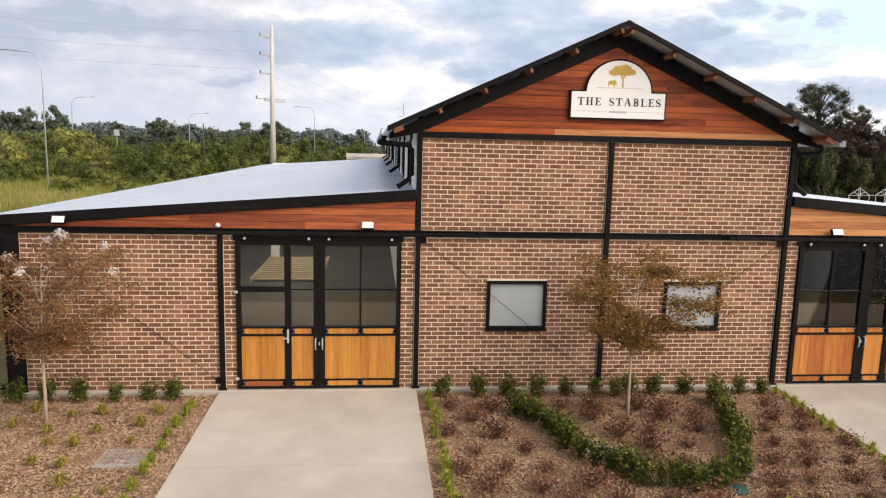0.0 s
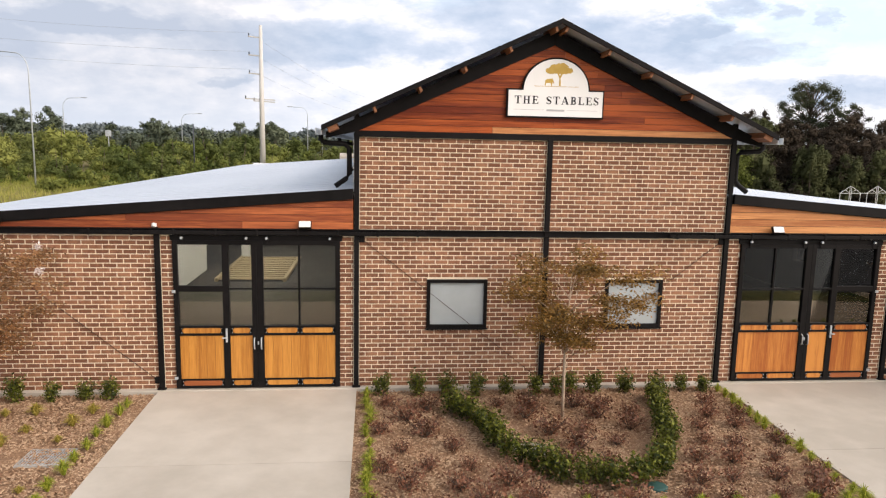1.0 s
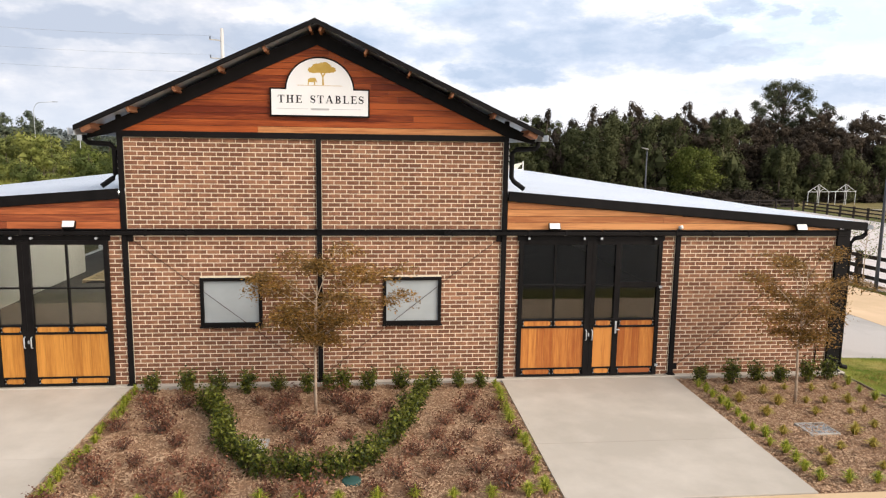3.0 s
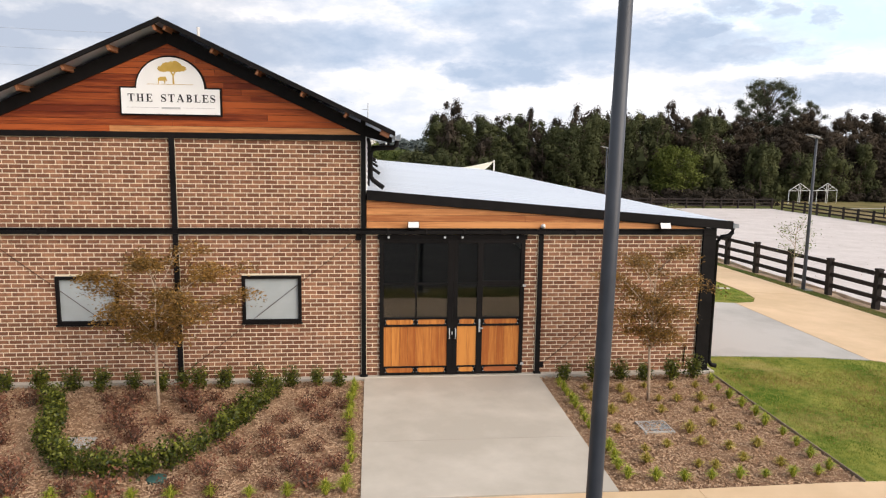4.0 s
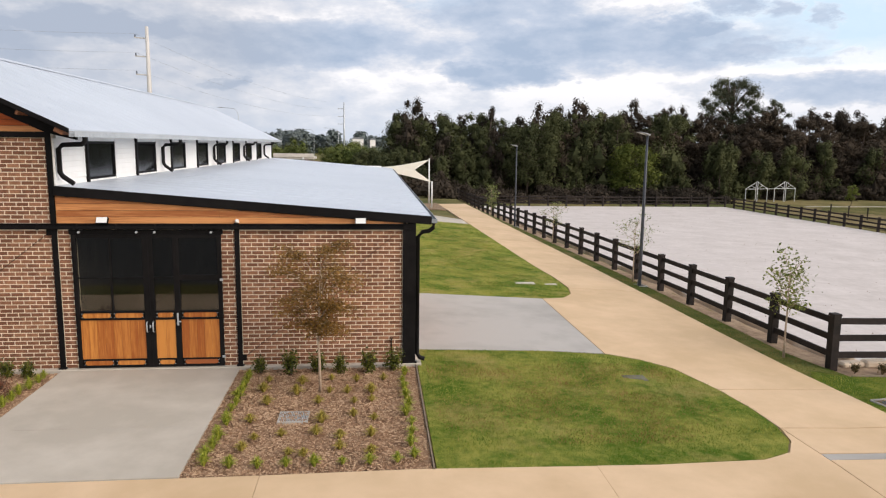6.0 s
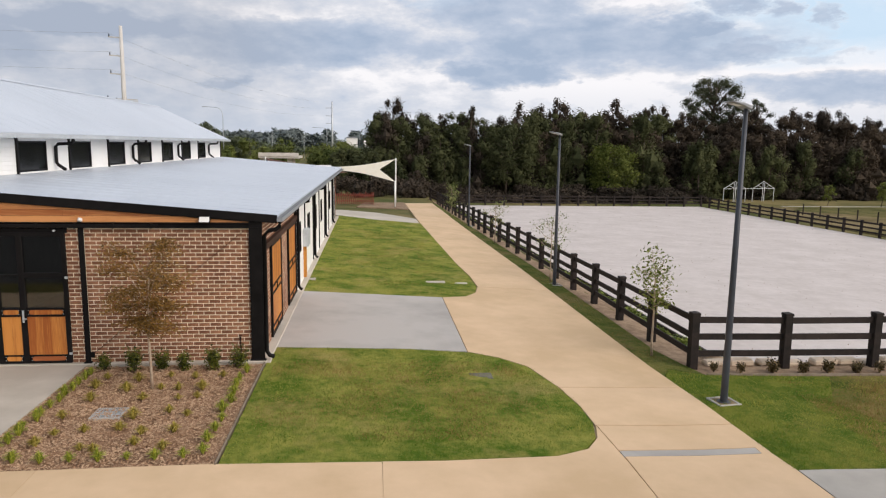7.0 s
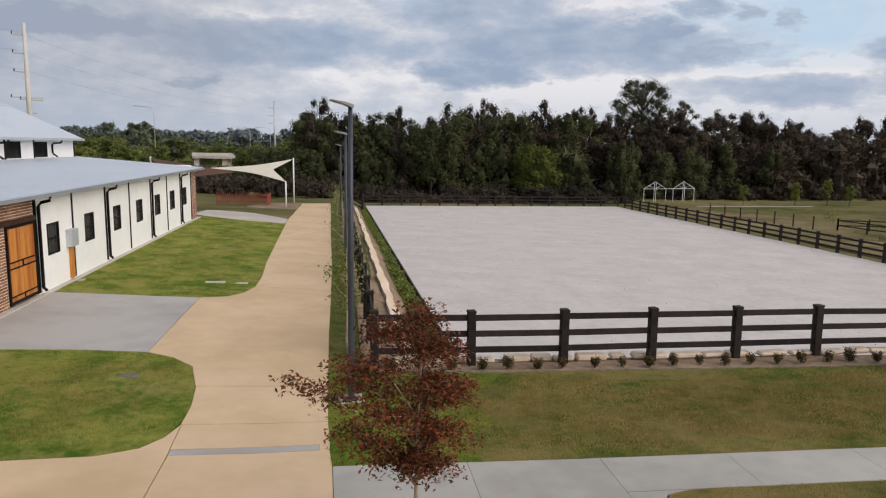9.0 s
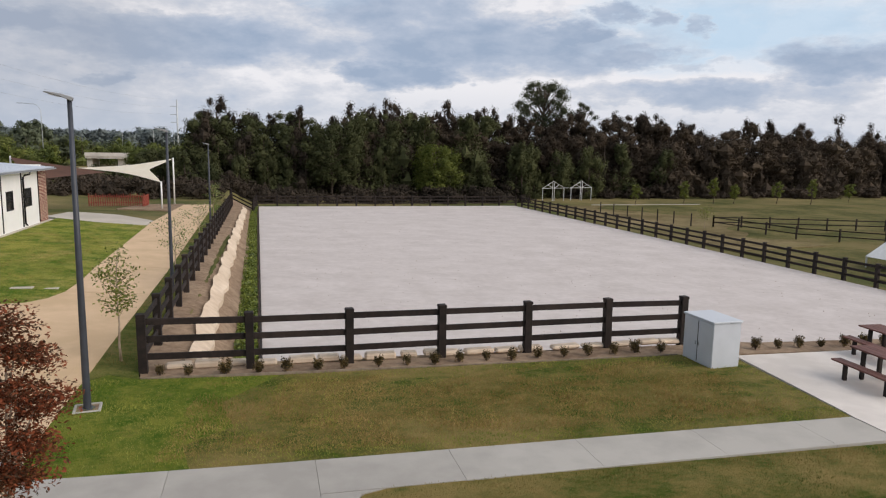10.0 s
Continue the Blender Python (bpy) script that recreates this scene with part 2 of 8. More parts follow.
M = {
    "brick": surf("brick", (0.182, 0.079, 0.044), (0.41, 0.200, 0.113), 9, 0.85, 0.5, 90, rnd=0.55, island=0.55, spec=0.3),
    "brick_red": surf("brick_red", (0.17, 0.06, 0.045), (0.29, 0.12, 0.09), 9, 0.85, 0.5, 90, rnd=0.5, island=0.5, spec=0.3),
    "mortar": surf("mortar", (0.80, 0.69, 0.51), (0.89, 0.78, 0.60), 14, 0.95, 0.5, 160, spec=0.2),
    "black_steel": surf("black_steel", (0.005, 0.0045, 0.0045), (0.012, 0.0105, 0.0105), 6, 0.55, 0.05, 200, spec=0.12),
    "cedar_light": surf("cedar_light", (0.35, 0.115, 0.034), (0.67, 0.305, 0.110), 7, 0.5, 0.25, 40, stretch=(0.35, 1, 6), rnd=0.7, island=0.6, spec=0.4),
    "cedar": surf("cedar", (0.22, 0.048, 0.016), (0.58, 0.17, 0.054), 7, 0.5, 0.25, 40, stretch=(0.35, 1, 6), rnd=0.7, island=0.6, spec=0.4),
    "door_wood": surf("door_wood", (0.37, 0.138, 0.020), (0.61, 0.270, 0.050), 7, 0.45, 0.2, 40, stretch=(6, 6, 0.35), rnd=0.5, island=0.5, spec=0.4),
    "door_wood_red": surf("door_wood_red", (0.34, 0.095, 0.017), (0.62, 0.25, 0.052), 7, 0.45, 0.2, 40, stretch=(6, 6, 0.35), rnd=0.7, island=0.5, spec=0.4),
    "cedar_deep": surf("cedar_deep", (0.150, 0.025, 0.008), (0.43, 0.098, 0.024), 7, 0.45, 0.25, 40, stretch=(0.35, 1, 6), rnd=0.8, island=0.6, spec=0.22),
    "purlin": surf("purlin", (0.17, 0.065, 0.030), (0.33, 0.145, 0.065), 9, 0.7, 0.3, 60, stretch=(4, 0.5, 4)),
    "roof": surf("roof", (0.575, 0.620, 0.685), (0.635, 0.68, 0.745), 1.2, 0.42, 0.03, 20, metal=0.25, big=0.5, spec=0.4),
    "rust_steel": surf("rust_steel", (0.030, 0.015, 0.010), (0.075, 0.035, 0.022), 6, 0.7, 0.15, 80, spec=0.2),
    "gutter_grey": surf("gutter_grey", (0.20, 0.215, 0.235), (0.28, 0.30, 0.32), 3, 0.5, 0.03, 60),
    "white_paint": surf("white_paint", (0.86, 0.85, 0.82), (0.92, 0.91, 0.885), 2.5, 0.6, 0.15, 40, big=0.6),
    "concrete": surf("concrete", (0.45, 0.405, 0.342), (0.575, 0.522, 0.45), 1.4, 0.85, 0.25, 120, big=0.8, spec=0.3, rnd=0.25),
    "concrete_pale": surf("concrete_pale", (0.352, 0.332, 0.300), (0.455, 0.431, 0.390), 1.4, 0.85, 0.25, 120, big=1.2, spec=0.3, rnd=0.25),
    "patio": surf("patio", (0.60, 0.55, 0.50), (0.74, 0.685, 0.63), 1.4, 0.85, 0.25, 120, big=1.2, spec=0.3, rnd=0.2),
    "concrete_grey": surf("concrete_grey", (0.365, 0.343, 0.318), (0.465, 0.44, 0.412), 1.2, 0.85, 0.25, 120, big=1.2, spec=0.3, rnd=0.2),
    "pit_grey": surf("pit_grey", (0.09, 0.085, 0.065), (0.18, 0.17, 0.13), 9, 0.9, 0.3, 60),
    "asphalt": surf("asphalt", (0.050, 0.048, 0.045), (0.070, 0.067, 0.063), 9, 0.9, 0.4, 120, big=0.3),
    "tan": surf("tan", (0.575, 0.41, 0.245), (0.69, 0.502, 0.322), 1.3, 0.85, 0.25, 120, big=0.7, spec=0.3, rnd=0.2),
    "mulch_bed": surf("mulch_bed", (0.22, 0.120, 0.070), (0.40, 0.26, 0.165), 26, 0.95, 0.9, 60, spec=0.15, depth=0.03),
    "mulch": surf("mulch", (0.30, 0.175, 0.102), (0.55, 0.38, 0.245), 20, 0.9, 0.3, 90, island=0.75, spec=0.2),
    "grass_base": surf("grass_base", (0.080, 0.145, 0.012), (0.31, 0.305, 0.066), 6.0, 0.95, 1.0, 45, big=1.2, spec=0.1, depth=0.04, edge=0.12, patch=(0.38, 0.31, 0.105), pscale=0.55, pedge=(0.53, 0.66)),
    "grass": surf("grass", (0.095, 0.175, 0.012), (0.38, 0.375, 0.078), 2.2, 0.75, 0.0, big=1.4, island=0.6, spec=0.2, trans=0.25, edge=0.12, patch=(0.42, 0.34, 0.115), pscale=0.55, pedge=(0.53, 0.66)),
    "grass_dry": surf("grass_dry", (0.085, 0.125, 0.018), (0.29, 0.205, 0.075), 2.2, 0.75, 0.0, big=1.0, island=0.4, spec=0.2, trans=0.25, edge=0.14, stretch=(0.45, 1, 1), patch=(0.30, 0.21, 0.08), pscale=0.6),
    "straw": surf("straw", (0.25, 0.17, 0.055), (0.46, 0.32, 0.125), 2.2, 0.8, 0.0, island=0.5, spec=0.15, trans=0.2),
    "grass_base_dry": surf("grass_base_dry", (0.056, 0.090, 0.011), (0.178, 0.146, 0.042), 11.0, 0.95, 1.0, 45, big=1.0, spec=0.1, depth=0.04, stretch=(0.7, 1, 1), patch=(0.30, 0.220, 0.084), pscale=0.5, pedge=(0.45, 0.62)),
    "grass_lush": surf("grass_lush", (0.070, 0.124, 0.011), (0.195, 0.210, 0.034), 8.0, 0.95, 1.0, 45, big=1.0, spec=0.1, depth=0.04, patch=(0.24, 0.20, 0.06), pscale=0.5, pedge=(0.54, 0.66)),
    "verge_soil": surf("verge_soil", (0.060, 0.092, 0.014), (0.17, 0.165, 0.046), 7.0, 0.95, 1.0, 45, big=1.0, spec=0.1, depth=0.04, patch=(0.22, 0.16, 0.075), pscale=0.6, pedge=(0.52, 0.64)),
    "field": surf("field", (0.078, 0.088, 0.026), (0.225, 0.180, 0.080), 0.25, 0.95, 0.8, 6, big=1.0, spec=0.1, depth=0.1),
    "sand": surf("sand", (0.525, 0.475, 0.447), (0.635, 0.582, 0.556), 2.6, 0.95, 0.6, 14, big=0.35, spec=0.12, depth=0.03, edge=0.1),
    "soil": surf("soil", (0.18, 0.12, 0.078), (0.36, 0.265, 0.18), 5, 0.95, 0.7, 40, spec=0.15),
    "stone": surf("stone", (0.54, 0.42, 0.30), (0.74, 0.61, 0.47), 3, 0.9, 0.6, 30, island=0.2),
    "fence": surf("fence", (0.010, 0.007, 0.006), (0.034, 0.024, 0.020), 8, 0.75, 0.4, 50, rnd=0.4, spec=0.3),
    "pole": surf("pole", (0.028, 0.032, 0.042), (0.052, 0.059, 0.073), 4, 0.45, 0.03, 80, spec=0.5),
    "lamp_head": surf("lamp_head", (0.24, 0.25, 0.26), (0.33, 0.34, 0.35), 8, 0.45, 0.02, 80),
    "galv": surf("galv", (0.42, 0.45, 0.47), (0.58, 0.61, 0.63), 9, 0.45, 0.05, 60, metal=0.3),
    "white_steel": surf("white_steel", (0.70, 0.70, 0.68), (0.82, 0.82, 0.80), 6, 0.45, 0.03, 60),
    "cabinet_grey": surf("cabinet_grey", (0.53, 0.56, 0.60), (0.60, 0.63, 0.67), 2, 0.45, 0.02, 60, spec=0.4),
    "galv_white": surf("galv_white", (0.50, 0.51, 0.50), (0.62, 0.63, 0.62), 6, 0.45, 0.03, 60),
    "sign_white": surf("sign_white", (0.86, 0.855, 0.84), (0.91, 0.905, 0.89), 3, 0.45, 0.0),
    "ink": surf("ink", (0.012, 0.012, 0.014), (0.03, 0.03, 0.032), 8, 0.6, 0.0),
    "grey_ink": surf("grey_ink", (0.45, 0.45, 0.45), (0.55, 0.55, 0.55), 8, 0.6, 0.0),
    "gold": surf("gold", (0.48, 0.30, 0.045), (0.62, 0.42, 0.10), 5, 0.45, 0.0),
    "frost": surf("frost", (0.37, 0.41, 0.42), (0.46, 0.50, 0.51), 1.5, 0.18, 0.0, spec=0.6),
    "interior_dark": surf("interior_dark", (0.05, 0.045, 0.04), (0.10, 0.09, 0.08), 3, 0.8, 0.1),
    "sail": surf("sail", (0.82, 0.76, 0.62), (0.90, 0.85, 0.72), 3, 0.8, 0.1, 90, trans=0.3),
    "sail_brown": surf("sail_brown", (0.07, 0.033, 0.021), (0.12, 0.058, 0.037), 3, 0.8, 0.1, 90),
    "red_paint": surf("red_paint", (0.22, 0.045, 0.03), (0.36, 0.09, 0.06), 6, 0.6, 0.1),
    "table": surf("table", (0.10, 0.038, 0.028), (0.19, 0.08, 0.06), 7, 0.6, 0.2, 40, stretch=(4, 0.5, 4), rnd=0.5),
    "pale_timber": surf("pale_timber", (0.50, 0.38, 0.22), (0.66, 0.52, 0.34), 7, 0.7, 0.2, 40, stretch=(0.4, 5, 5), rnd=0.3),
    "cap_green": surf("cap_green", (0.022, 0.070, 0.062), (0.045, 0.11, 0.095), 5, 0.6, 0.1),
    "bark_pale": surf("bark_pale", (0.32, 0.23, 0.16), (0.55, 0.44, 0.33), 14, 0.8, 0.4, 60),
    "edging": surf("edging", (0.16, 0.125, 0.09), (0.30, 0.24, 0.18), 8, 0.9, 0.4, 40),
    "bark": surf("bark", (0.07, 0.05, 0.038), (0.17, 0.13, 0.10), 8, 0.9, 0.6, 30),
    "myrtle": surf("myrtle", (0.120, 0.070, 0.015), (0.37, 0.200, 0.043), 2.5, 0.55, 0.0, island=0.9, big=0.5, trans=0.25),
    "myrtle_red": surf("myrtle_red", (0.135, 0.072, 0.028), (0.40, 0.205, 0.082), 2.5, 0.55, 0.0, island=0.8, big=0.5, trans=0.25),
    "maple": surf("maple", (0.078, 0.038, 0.018), (0.30, 0.085, 0.038), 2.5, 0.65, 0.0, island=0.9, spec=0.15, trans=0.25),
    "blossom": surf("blossom", (0.70, 0.60, 0.56), (0.86, 0.80, 0.77), 9, 0.7, 0.0, island=0.5, trans=0.2),
    "box_leaf": surf("box_leaf", (0.026, 0.040, 0.007), (0.185, 0.195, 0.028), 5, 0.4, 0.0, island=0.9, spec=0.2, trans=0.15),
    "fence_leaf": surf("fence_leaf", (0.040, 0.034, 0.012), (0.19, 0.13, 0.050), 5, 0.5, 0.0, island=0.9, spec=0.2, trans=0.15),
    "tuft": surf("tuft", (0.21, 0.27, 0.024), (0.57, 0.55, 0.09), 5, 0.5, 0.0, island=0.8, trans=0.25),
    "tuft_dry": surf("tuft_dry", (0.30, 0.25, 0.04), (0.60, 0.48, 0.12), 5, 0.6, 0.0, island=0.8, trans=0.25),
    "rust_leaf": surf("rust_leaf", (0.105, 0.040, 0.022), (0.285, 0.120, 0.066), 5, 0.6, 0.0, island=0.9, rnd=0.4, trans=0.2),
    "rust_plank": surf("rust_plank", (0.26, 0.07, 0.02), (0.42, 0.13, 0.04), 7, 0.45, 0.2, 40, stretch=(0.35, 6, 6)),
    "sapling_leaf": surf("sapling_leaf", (0.105, 0.135, 0.02), (0.27, 0.29, 0.06), 3, 0.5, 0.0, island=0.8, trans=0.4),
    "hedge_leaf": surf("hedge_leaf", (0.07, 0.11, 0.015), (0.25, 0.29, 0.05), 3, 0.45, 0.0, island=0.9, trans=0.3),
    "paddock_green": surf("paddock_green", (0.072, 0.076, 0.022), (0.165, 0.142, 0.054), 1.2, 0.95, 0.8, 12, big=1.0, spec=0.1, depth=0.06, patch=(0.20, 0.158, 0.070), pscale=0.12),
    "paddock_tan": surf("paddock_tan", (0.135, 0.105, 0.047), (0.26, 0.205, 0.105), 1.2, 0.95, 0.8, 12, big=0.8, spec=0.1, depth=0.06, patch=(0.16, 0.16, 0.05), pscale=0.15, pedge=(0.55, 0.7)),
    "young_leaf": surf("young_leaf", (0.10, 0.14, 0.03), (0.30, 0.33, 0.10), 3, 0.5, 0.0, island=0.8, trans=0.3),
    "forest": surf("forest", (0.037, 0.031, 0.024), (0.086, 0.067, 0.050), 0.10, 0.9, 0.0, island=0.12, big=1.2, spec=0.08, trans=0.1),
    "forest_brown": surf("forest_brown", (0.048, 0.037, 0.027), (0.116, 0.089, 0.063), 0.10, 0.9, 0.0, island=0.12, big=1.0, spec=0.08, trans=0.1),
    "forest_green": surf("forest_green", (0.040, 0.047, 0.021), (0.112, 0.120, 0.052), 0.12, 0.85, 0.0, island=0.15, big=0.8, spec=0.1, trans=0.15),
    "bush_green": surf("bush_green", (0.092, 0.120, 0.026), (0.300, 0.310, 0.085), 0.12, 0.85, 0.0, island=0.3, big=1.0, spec=0.1, trans=0.2),
    "bush_dark": surf("bush_dark", (0.060, 0.082, 0.022), (0.180, 0.200, 0.062), 0.12, 0.85, 0.0, island=0.3, big=1.0, spec=0.1, trans=0.15),
    "tree_green": surf("tree_green", (0.058, 0.076, 0.015), (0.180, 0.200, 0.050), 0.5, 0.85, 0.0, island=0.4, big=0.6, spec=0.1, trans=0.15),
    "gum_leaf": surf("gum_leaf", (0.040, 0.048, 0.028), (0.120, 0.128, 0.075), 0.3, 0.85, 0.0, island=0.3, big=0.8, spec=0.1, trans=0.15),
    "tall_grass": surf("tall_grass", (0.16, 0.19, 0.03), (0.42, 0.38, 0.12), 0.12, 0.85, 0.0, island=0.4, big=1.2, spec=0.1, trans=0.2),
    "far_green": surf("far_green", (0.060, 0.078, 0.046), (0.125, 0.145, 0.085), 0.06, 0.8, 0.0, island=0.5, big=1.0),
    # pale blue-grey leaf colour, with the haze of distance painted in
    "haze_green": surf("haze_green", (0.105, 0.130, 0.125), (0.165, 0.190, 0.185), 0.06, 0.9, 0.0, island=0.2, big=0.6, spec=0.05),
    "dark_glass": glass("dark_glass", (0.72, 0.73, 0.71)),
    "black_glass": surf("black_glass", (0.010, 0.011, 0.012), (0.02, 0.021, 0.022), 2, 0.12, 0.0, spec=0.6),
    "stall_glass": surf("stall_glass", (0.035, 0.036, 0.036), (0.08, 0.08, 0.078), 2, 0.15, 0.0, spec=0.6),
    "flood_face": surf("flood_face", (0.72, 0.72, 0.69), (0.82, 0.82, 0.79), 4, 0.3, 0.0),
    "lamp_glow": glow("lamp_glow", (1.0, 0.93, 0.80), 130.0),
    "fur_concrete": surf("far_concrete", (0.50, 0.48, 0.45), (0.62, 0.60, 0.57), 0.3, 0.9, 0.0),
}


# ---- building tools ----
class Geo:
    """Gathers vertices and faces for one mesh."""

    def __init__(self):
        self.v, self.f = [], []

    def add(self, verts, faces):
        n = len(self.v)
        self.v += [tuple(p) for p in verts]
        self.f += [tuple(i + n for i in q) for q in faces]
        return self

    def box(self, x0, x1, y0, y1, z0, z1, m=None):
        c = [Vector((x, y, z)) for z in (z0, z1) for y in (y0, y1) for x in (x0, x1)]
        if m is not None:
            c = [m @ p for p in c]
        return self.add(c, [(0, 2, 3, 1), (4, 5, 7, 6), (0, 1, 5, 4), (2, 6, 7, 3), (0, 4, 6, 2), (1, 3, 7, 5)])

    def beam(self, a, b, w, h):
        """A bar from a to b, w wide and h high."""
        a, b = Vector(a), Vector(b)
        d = b - a
        m = d.to_track_quat("Y", "Z").to_matrix().to_4x4()
        m.translation = a
        return self.box(-w / 2, w / 2, 0, d.length, -h / 2, h / 2, m)

    def tube(self, pts, radii, sides=8, caps=True):
        pts = [Vector(p) for p in pts]
        n = len(self.v)
        up = Vector((0.31, 0.17, 0.93))
        for i, p in enumerate(pts):
            d = (pts[min(i + 1, len(pts) - 1)] - pts[max(i - 1, 0)]).normalized()
            if abs(d.dot(up)) > 0.97:
                up = Vector((0.9, 0.3, 0.1))
            a = d.cross(up).normalized()
            b = d.cross(a)
            r = radii[i] if isinstance(radii, (list, tuple)) else radii
            self.v += [tuple(p + r * (math.cos(2 * math.pi * k / sides) * a + math.sin(2 * math.pi * k / sides) * b)) for k in range(sides)]
        for i in range(len(pts) - 1):
            for k in range(sides):
                q, w = n + i * sides + k, n + i * sides + (k + 1) % sides
                self.f.append((q, w, w + sides, q + sides))
        if caps:
            self.f.append(tuple(n + k for k in reversed(range(sides))))
            self.f.append(tuple(n + (len(pts) - 1) * sides + k for k in range(sides)))
        return self

    def prism(self, poly, axis, lo, hi):
        """A flat outline pushed from lo to hi along an axis; poly is given in the other two axes' order."""
        def at(p, h):
            return {"x": (h, p[0], p[1]), "y": (p[0], h, p[1]), "z": (p[0], p[1], h)}[axis]
        k = len(poly)
        return self.add([at(p, lo) for p in poly] + [at(p, hi) for p in poly],
                        [tuple(range(k))[::-1], tuple(range(k, 2 * k))] + [(i, (i + 1) % k, k + (i + 1) % k, k + i) for i in range(k)])


def mesh(name, geo, mat, bevel=0.0, smooth=False):
    me = bpy.data.meshes.new(name)
    me.from_pydata(geo.v, [], geo.f)
    bm = bmesh.new()
    bm.from_mesh(me)
    bmesh.ops.recalc_face_normals(bm, faces=bm.faces)
    if bevel:
        es = [e for e in bm.edges if len(e.link_faces) == 2 and e.calc_face_angle(0) > 0.6]
        bmesh.ops.bevel(bm, geom=es, offset=bevel, segments=1, affect="EDGES", clamp_overlap=True)
    for f in bm.faces:
        f.smooth = smooth
    bm.to_mesh(me)
    bm.free()
    me.materials.append(M[mat] if isinstance(mat, str) else mat)
    return me


def part(name, geo, mat, parent=None, label="", bevel=0.0, smooth=False):
    ob = new(name, mesh(name, geo, mat, bevel, smooth))
    ob.parent = parent
    if label:
        tagged(ob, label)
    return ob


def thing(name, at, label, category, group="", kind="", turn=0.0):
    ob = new(name)
    ob.empty_display_size = 0.2
    ob.matrix_world = pose(*at, 0, 0, turn)
    return tagged(ob, label, category, group, kind)


def lone(name, geo, mat, label, category="", group="", kind="", bevel=0.0, smooth=False):
    return tagged(part(name, geo, mat, None, "", bevel, smooth), label, category, group, kind)


def np_mesh(name, verts, sides, mat, normals=None):
    """A mesh from an array of vertices whose faces follow in runs of the same number of corners; normals, one a face, round off a crown's shading."""
    me = bpy.data.meshes.new(name)
    nv = len(verts)
    nf = nv // sides
    me.vertices.add(nv)
    me.vertices.foreach_set("co", np.asarray(verts, np.float32).ravel())
    me.loops.add(nv)
    me.loops.foreach_set("vertex_index", np.arange(nv, dtype=np.int32))
    me.polygons.add(nf)
    me.polygons.foreach_set("loop_start", np.arange(0, nv, sides, dtype=np.int32))
    me.polygons.foreach_set("loop_total", np.full(nf, sides, np.int32))
    me.update(calc_edges=True)
    if normals is not None:
        me.normals_split_custom_set(np.repeat(normals, sides, 0).astype(np.float32).tolist())
    me.materials.append(M[mat] if isinstance(mat, str) else mat)
    return me


def leaf_quads(rng, centres, size, flat=0.5, long=1.7, face=None):
    """Small pointed leaves of many tilts, four corners each."""
    n = len(centres)
    nor = rng.normal(size=(n, 3))
    if face is None:
        nor[:, 2] = np.abs(nor[:, 2]) + flat
    else:
        nor = nor * 0.5 + face
    nor /= np.linalg.norm(nor, axis=1, keepdims=True)
    a = np.cross(nor, rng.normal(size=(n, 3)))
    a /= np.linalg.norm(a, axis=1, keepdims=True) + 1e-9
    b = np.cross(nor, a)
    s = (size * rng.uniform(0.6, 1.3, n))[:, None]
    bend = nor * s * 0.18
    quad = np.stack([centres - a * s * long * 0.5, centres + b * s * 0.45 + bend, centres + a * s * long * 0.5, centres - b * s * 0.45 + bend], 1)
    return quad.reshape(-1, 3)


def ball_tris():
    """Unit ball of 32 triangles, as 96 corners."""
    p = [Vector(v) for v in ((1, 0, 0), (0, 1, 0), (-1, 0, 0), (0, -1, 0), (0, 0, 1), (0, 0, -1))]
    out = []
    for i in range(4):
        for a, b, c in ((p[i], p[(i + 1) % 4], p[4]), (p[(i + 1) % 4], p[i], p[5])):
            ab, bc, ca = ((a + b).normalized(), (b + c).normalized(), (c + a).normalized())
            for q in (a, ab, ca, ab, b, bc, ca, bc, c, ab, bc, ca):
                out.append(tuple(q))
    return np.array(out)


BALL = ball_tris()


def clumps(rng, centres, radii, per, leaf, tall=1.0, spread=0.25, fill=0.58):
    """Leaves gathered round many centres, and the close inner foliage that fills each clump."""
    n = len(centres)
    d = rng.normal(size=(n * per, 3))
    d /= np.linalg.norm(d, axis=1, keepdims=True)
    w = np.repeat(np.arange(n), per)
    r = radii[w] * (0.88 + spread * np.clip(rng.normal(size=n * per), -2.0, 1.4))
    q = leaf_quads(rng, centres[w] + d * r[:, None] * np.array([1, 1, tall]), leaf, 0, 2.0, d + [0, 0, 0.3])
    turn = rng.uniform(0, 6.28, n)
    co, si = np.cos(turn)[:, None], np.sin(turn)[:, None]
    b = np.stack([co * BALL[:, 0] - si * BALL[:, 1], si * BALL[:, 0] + co * BALL[:, 1], np.repeat(BALL[None, :, 2], n, 0)], 2)
    core = centres[:, None] + b * (radii[:, None, None] * fill) * np.array([1, 1, tall])
    return q, core.reshape(-1, 3)


# ---- ground ----
def lin(v, xs, ys):
    return float(np.interp(v, xs, ys))


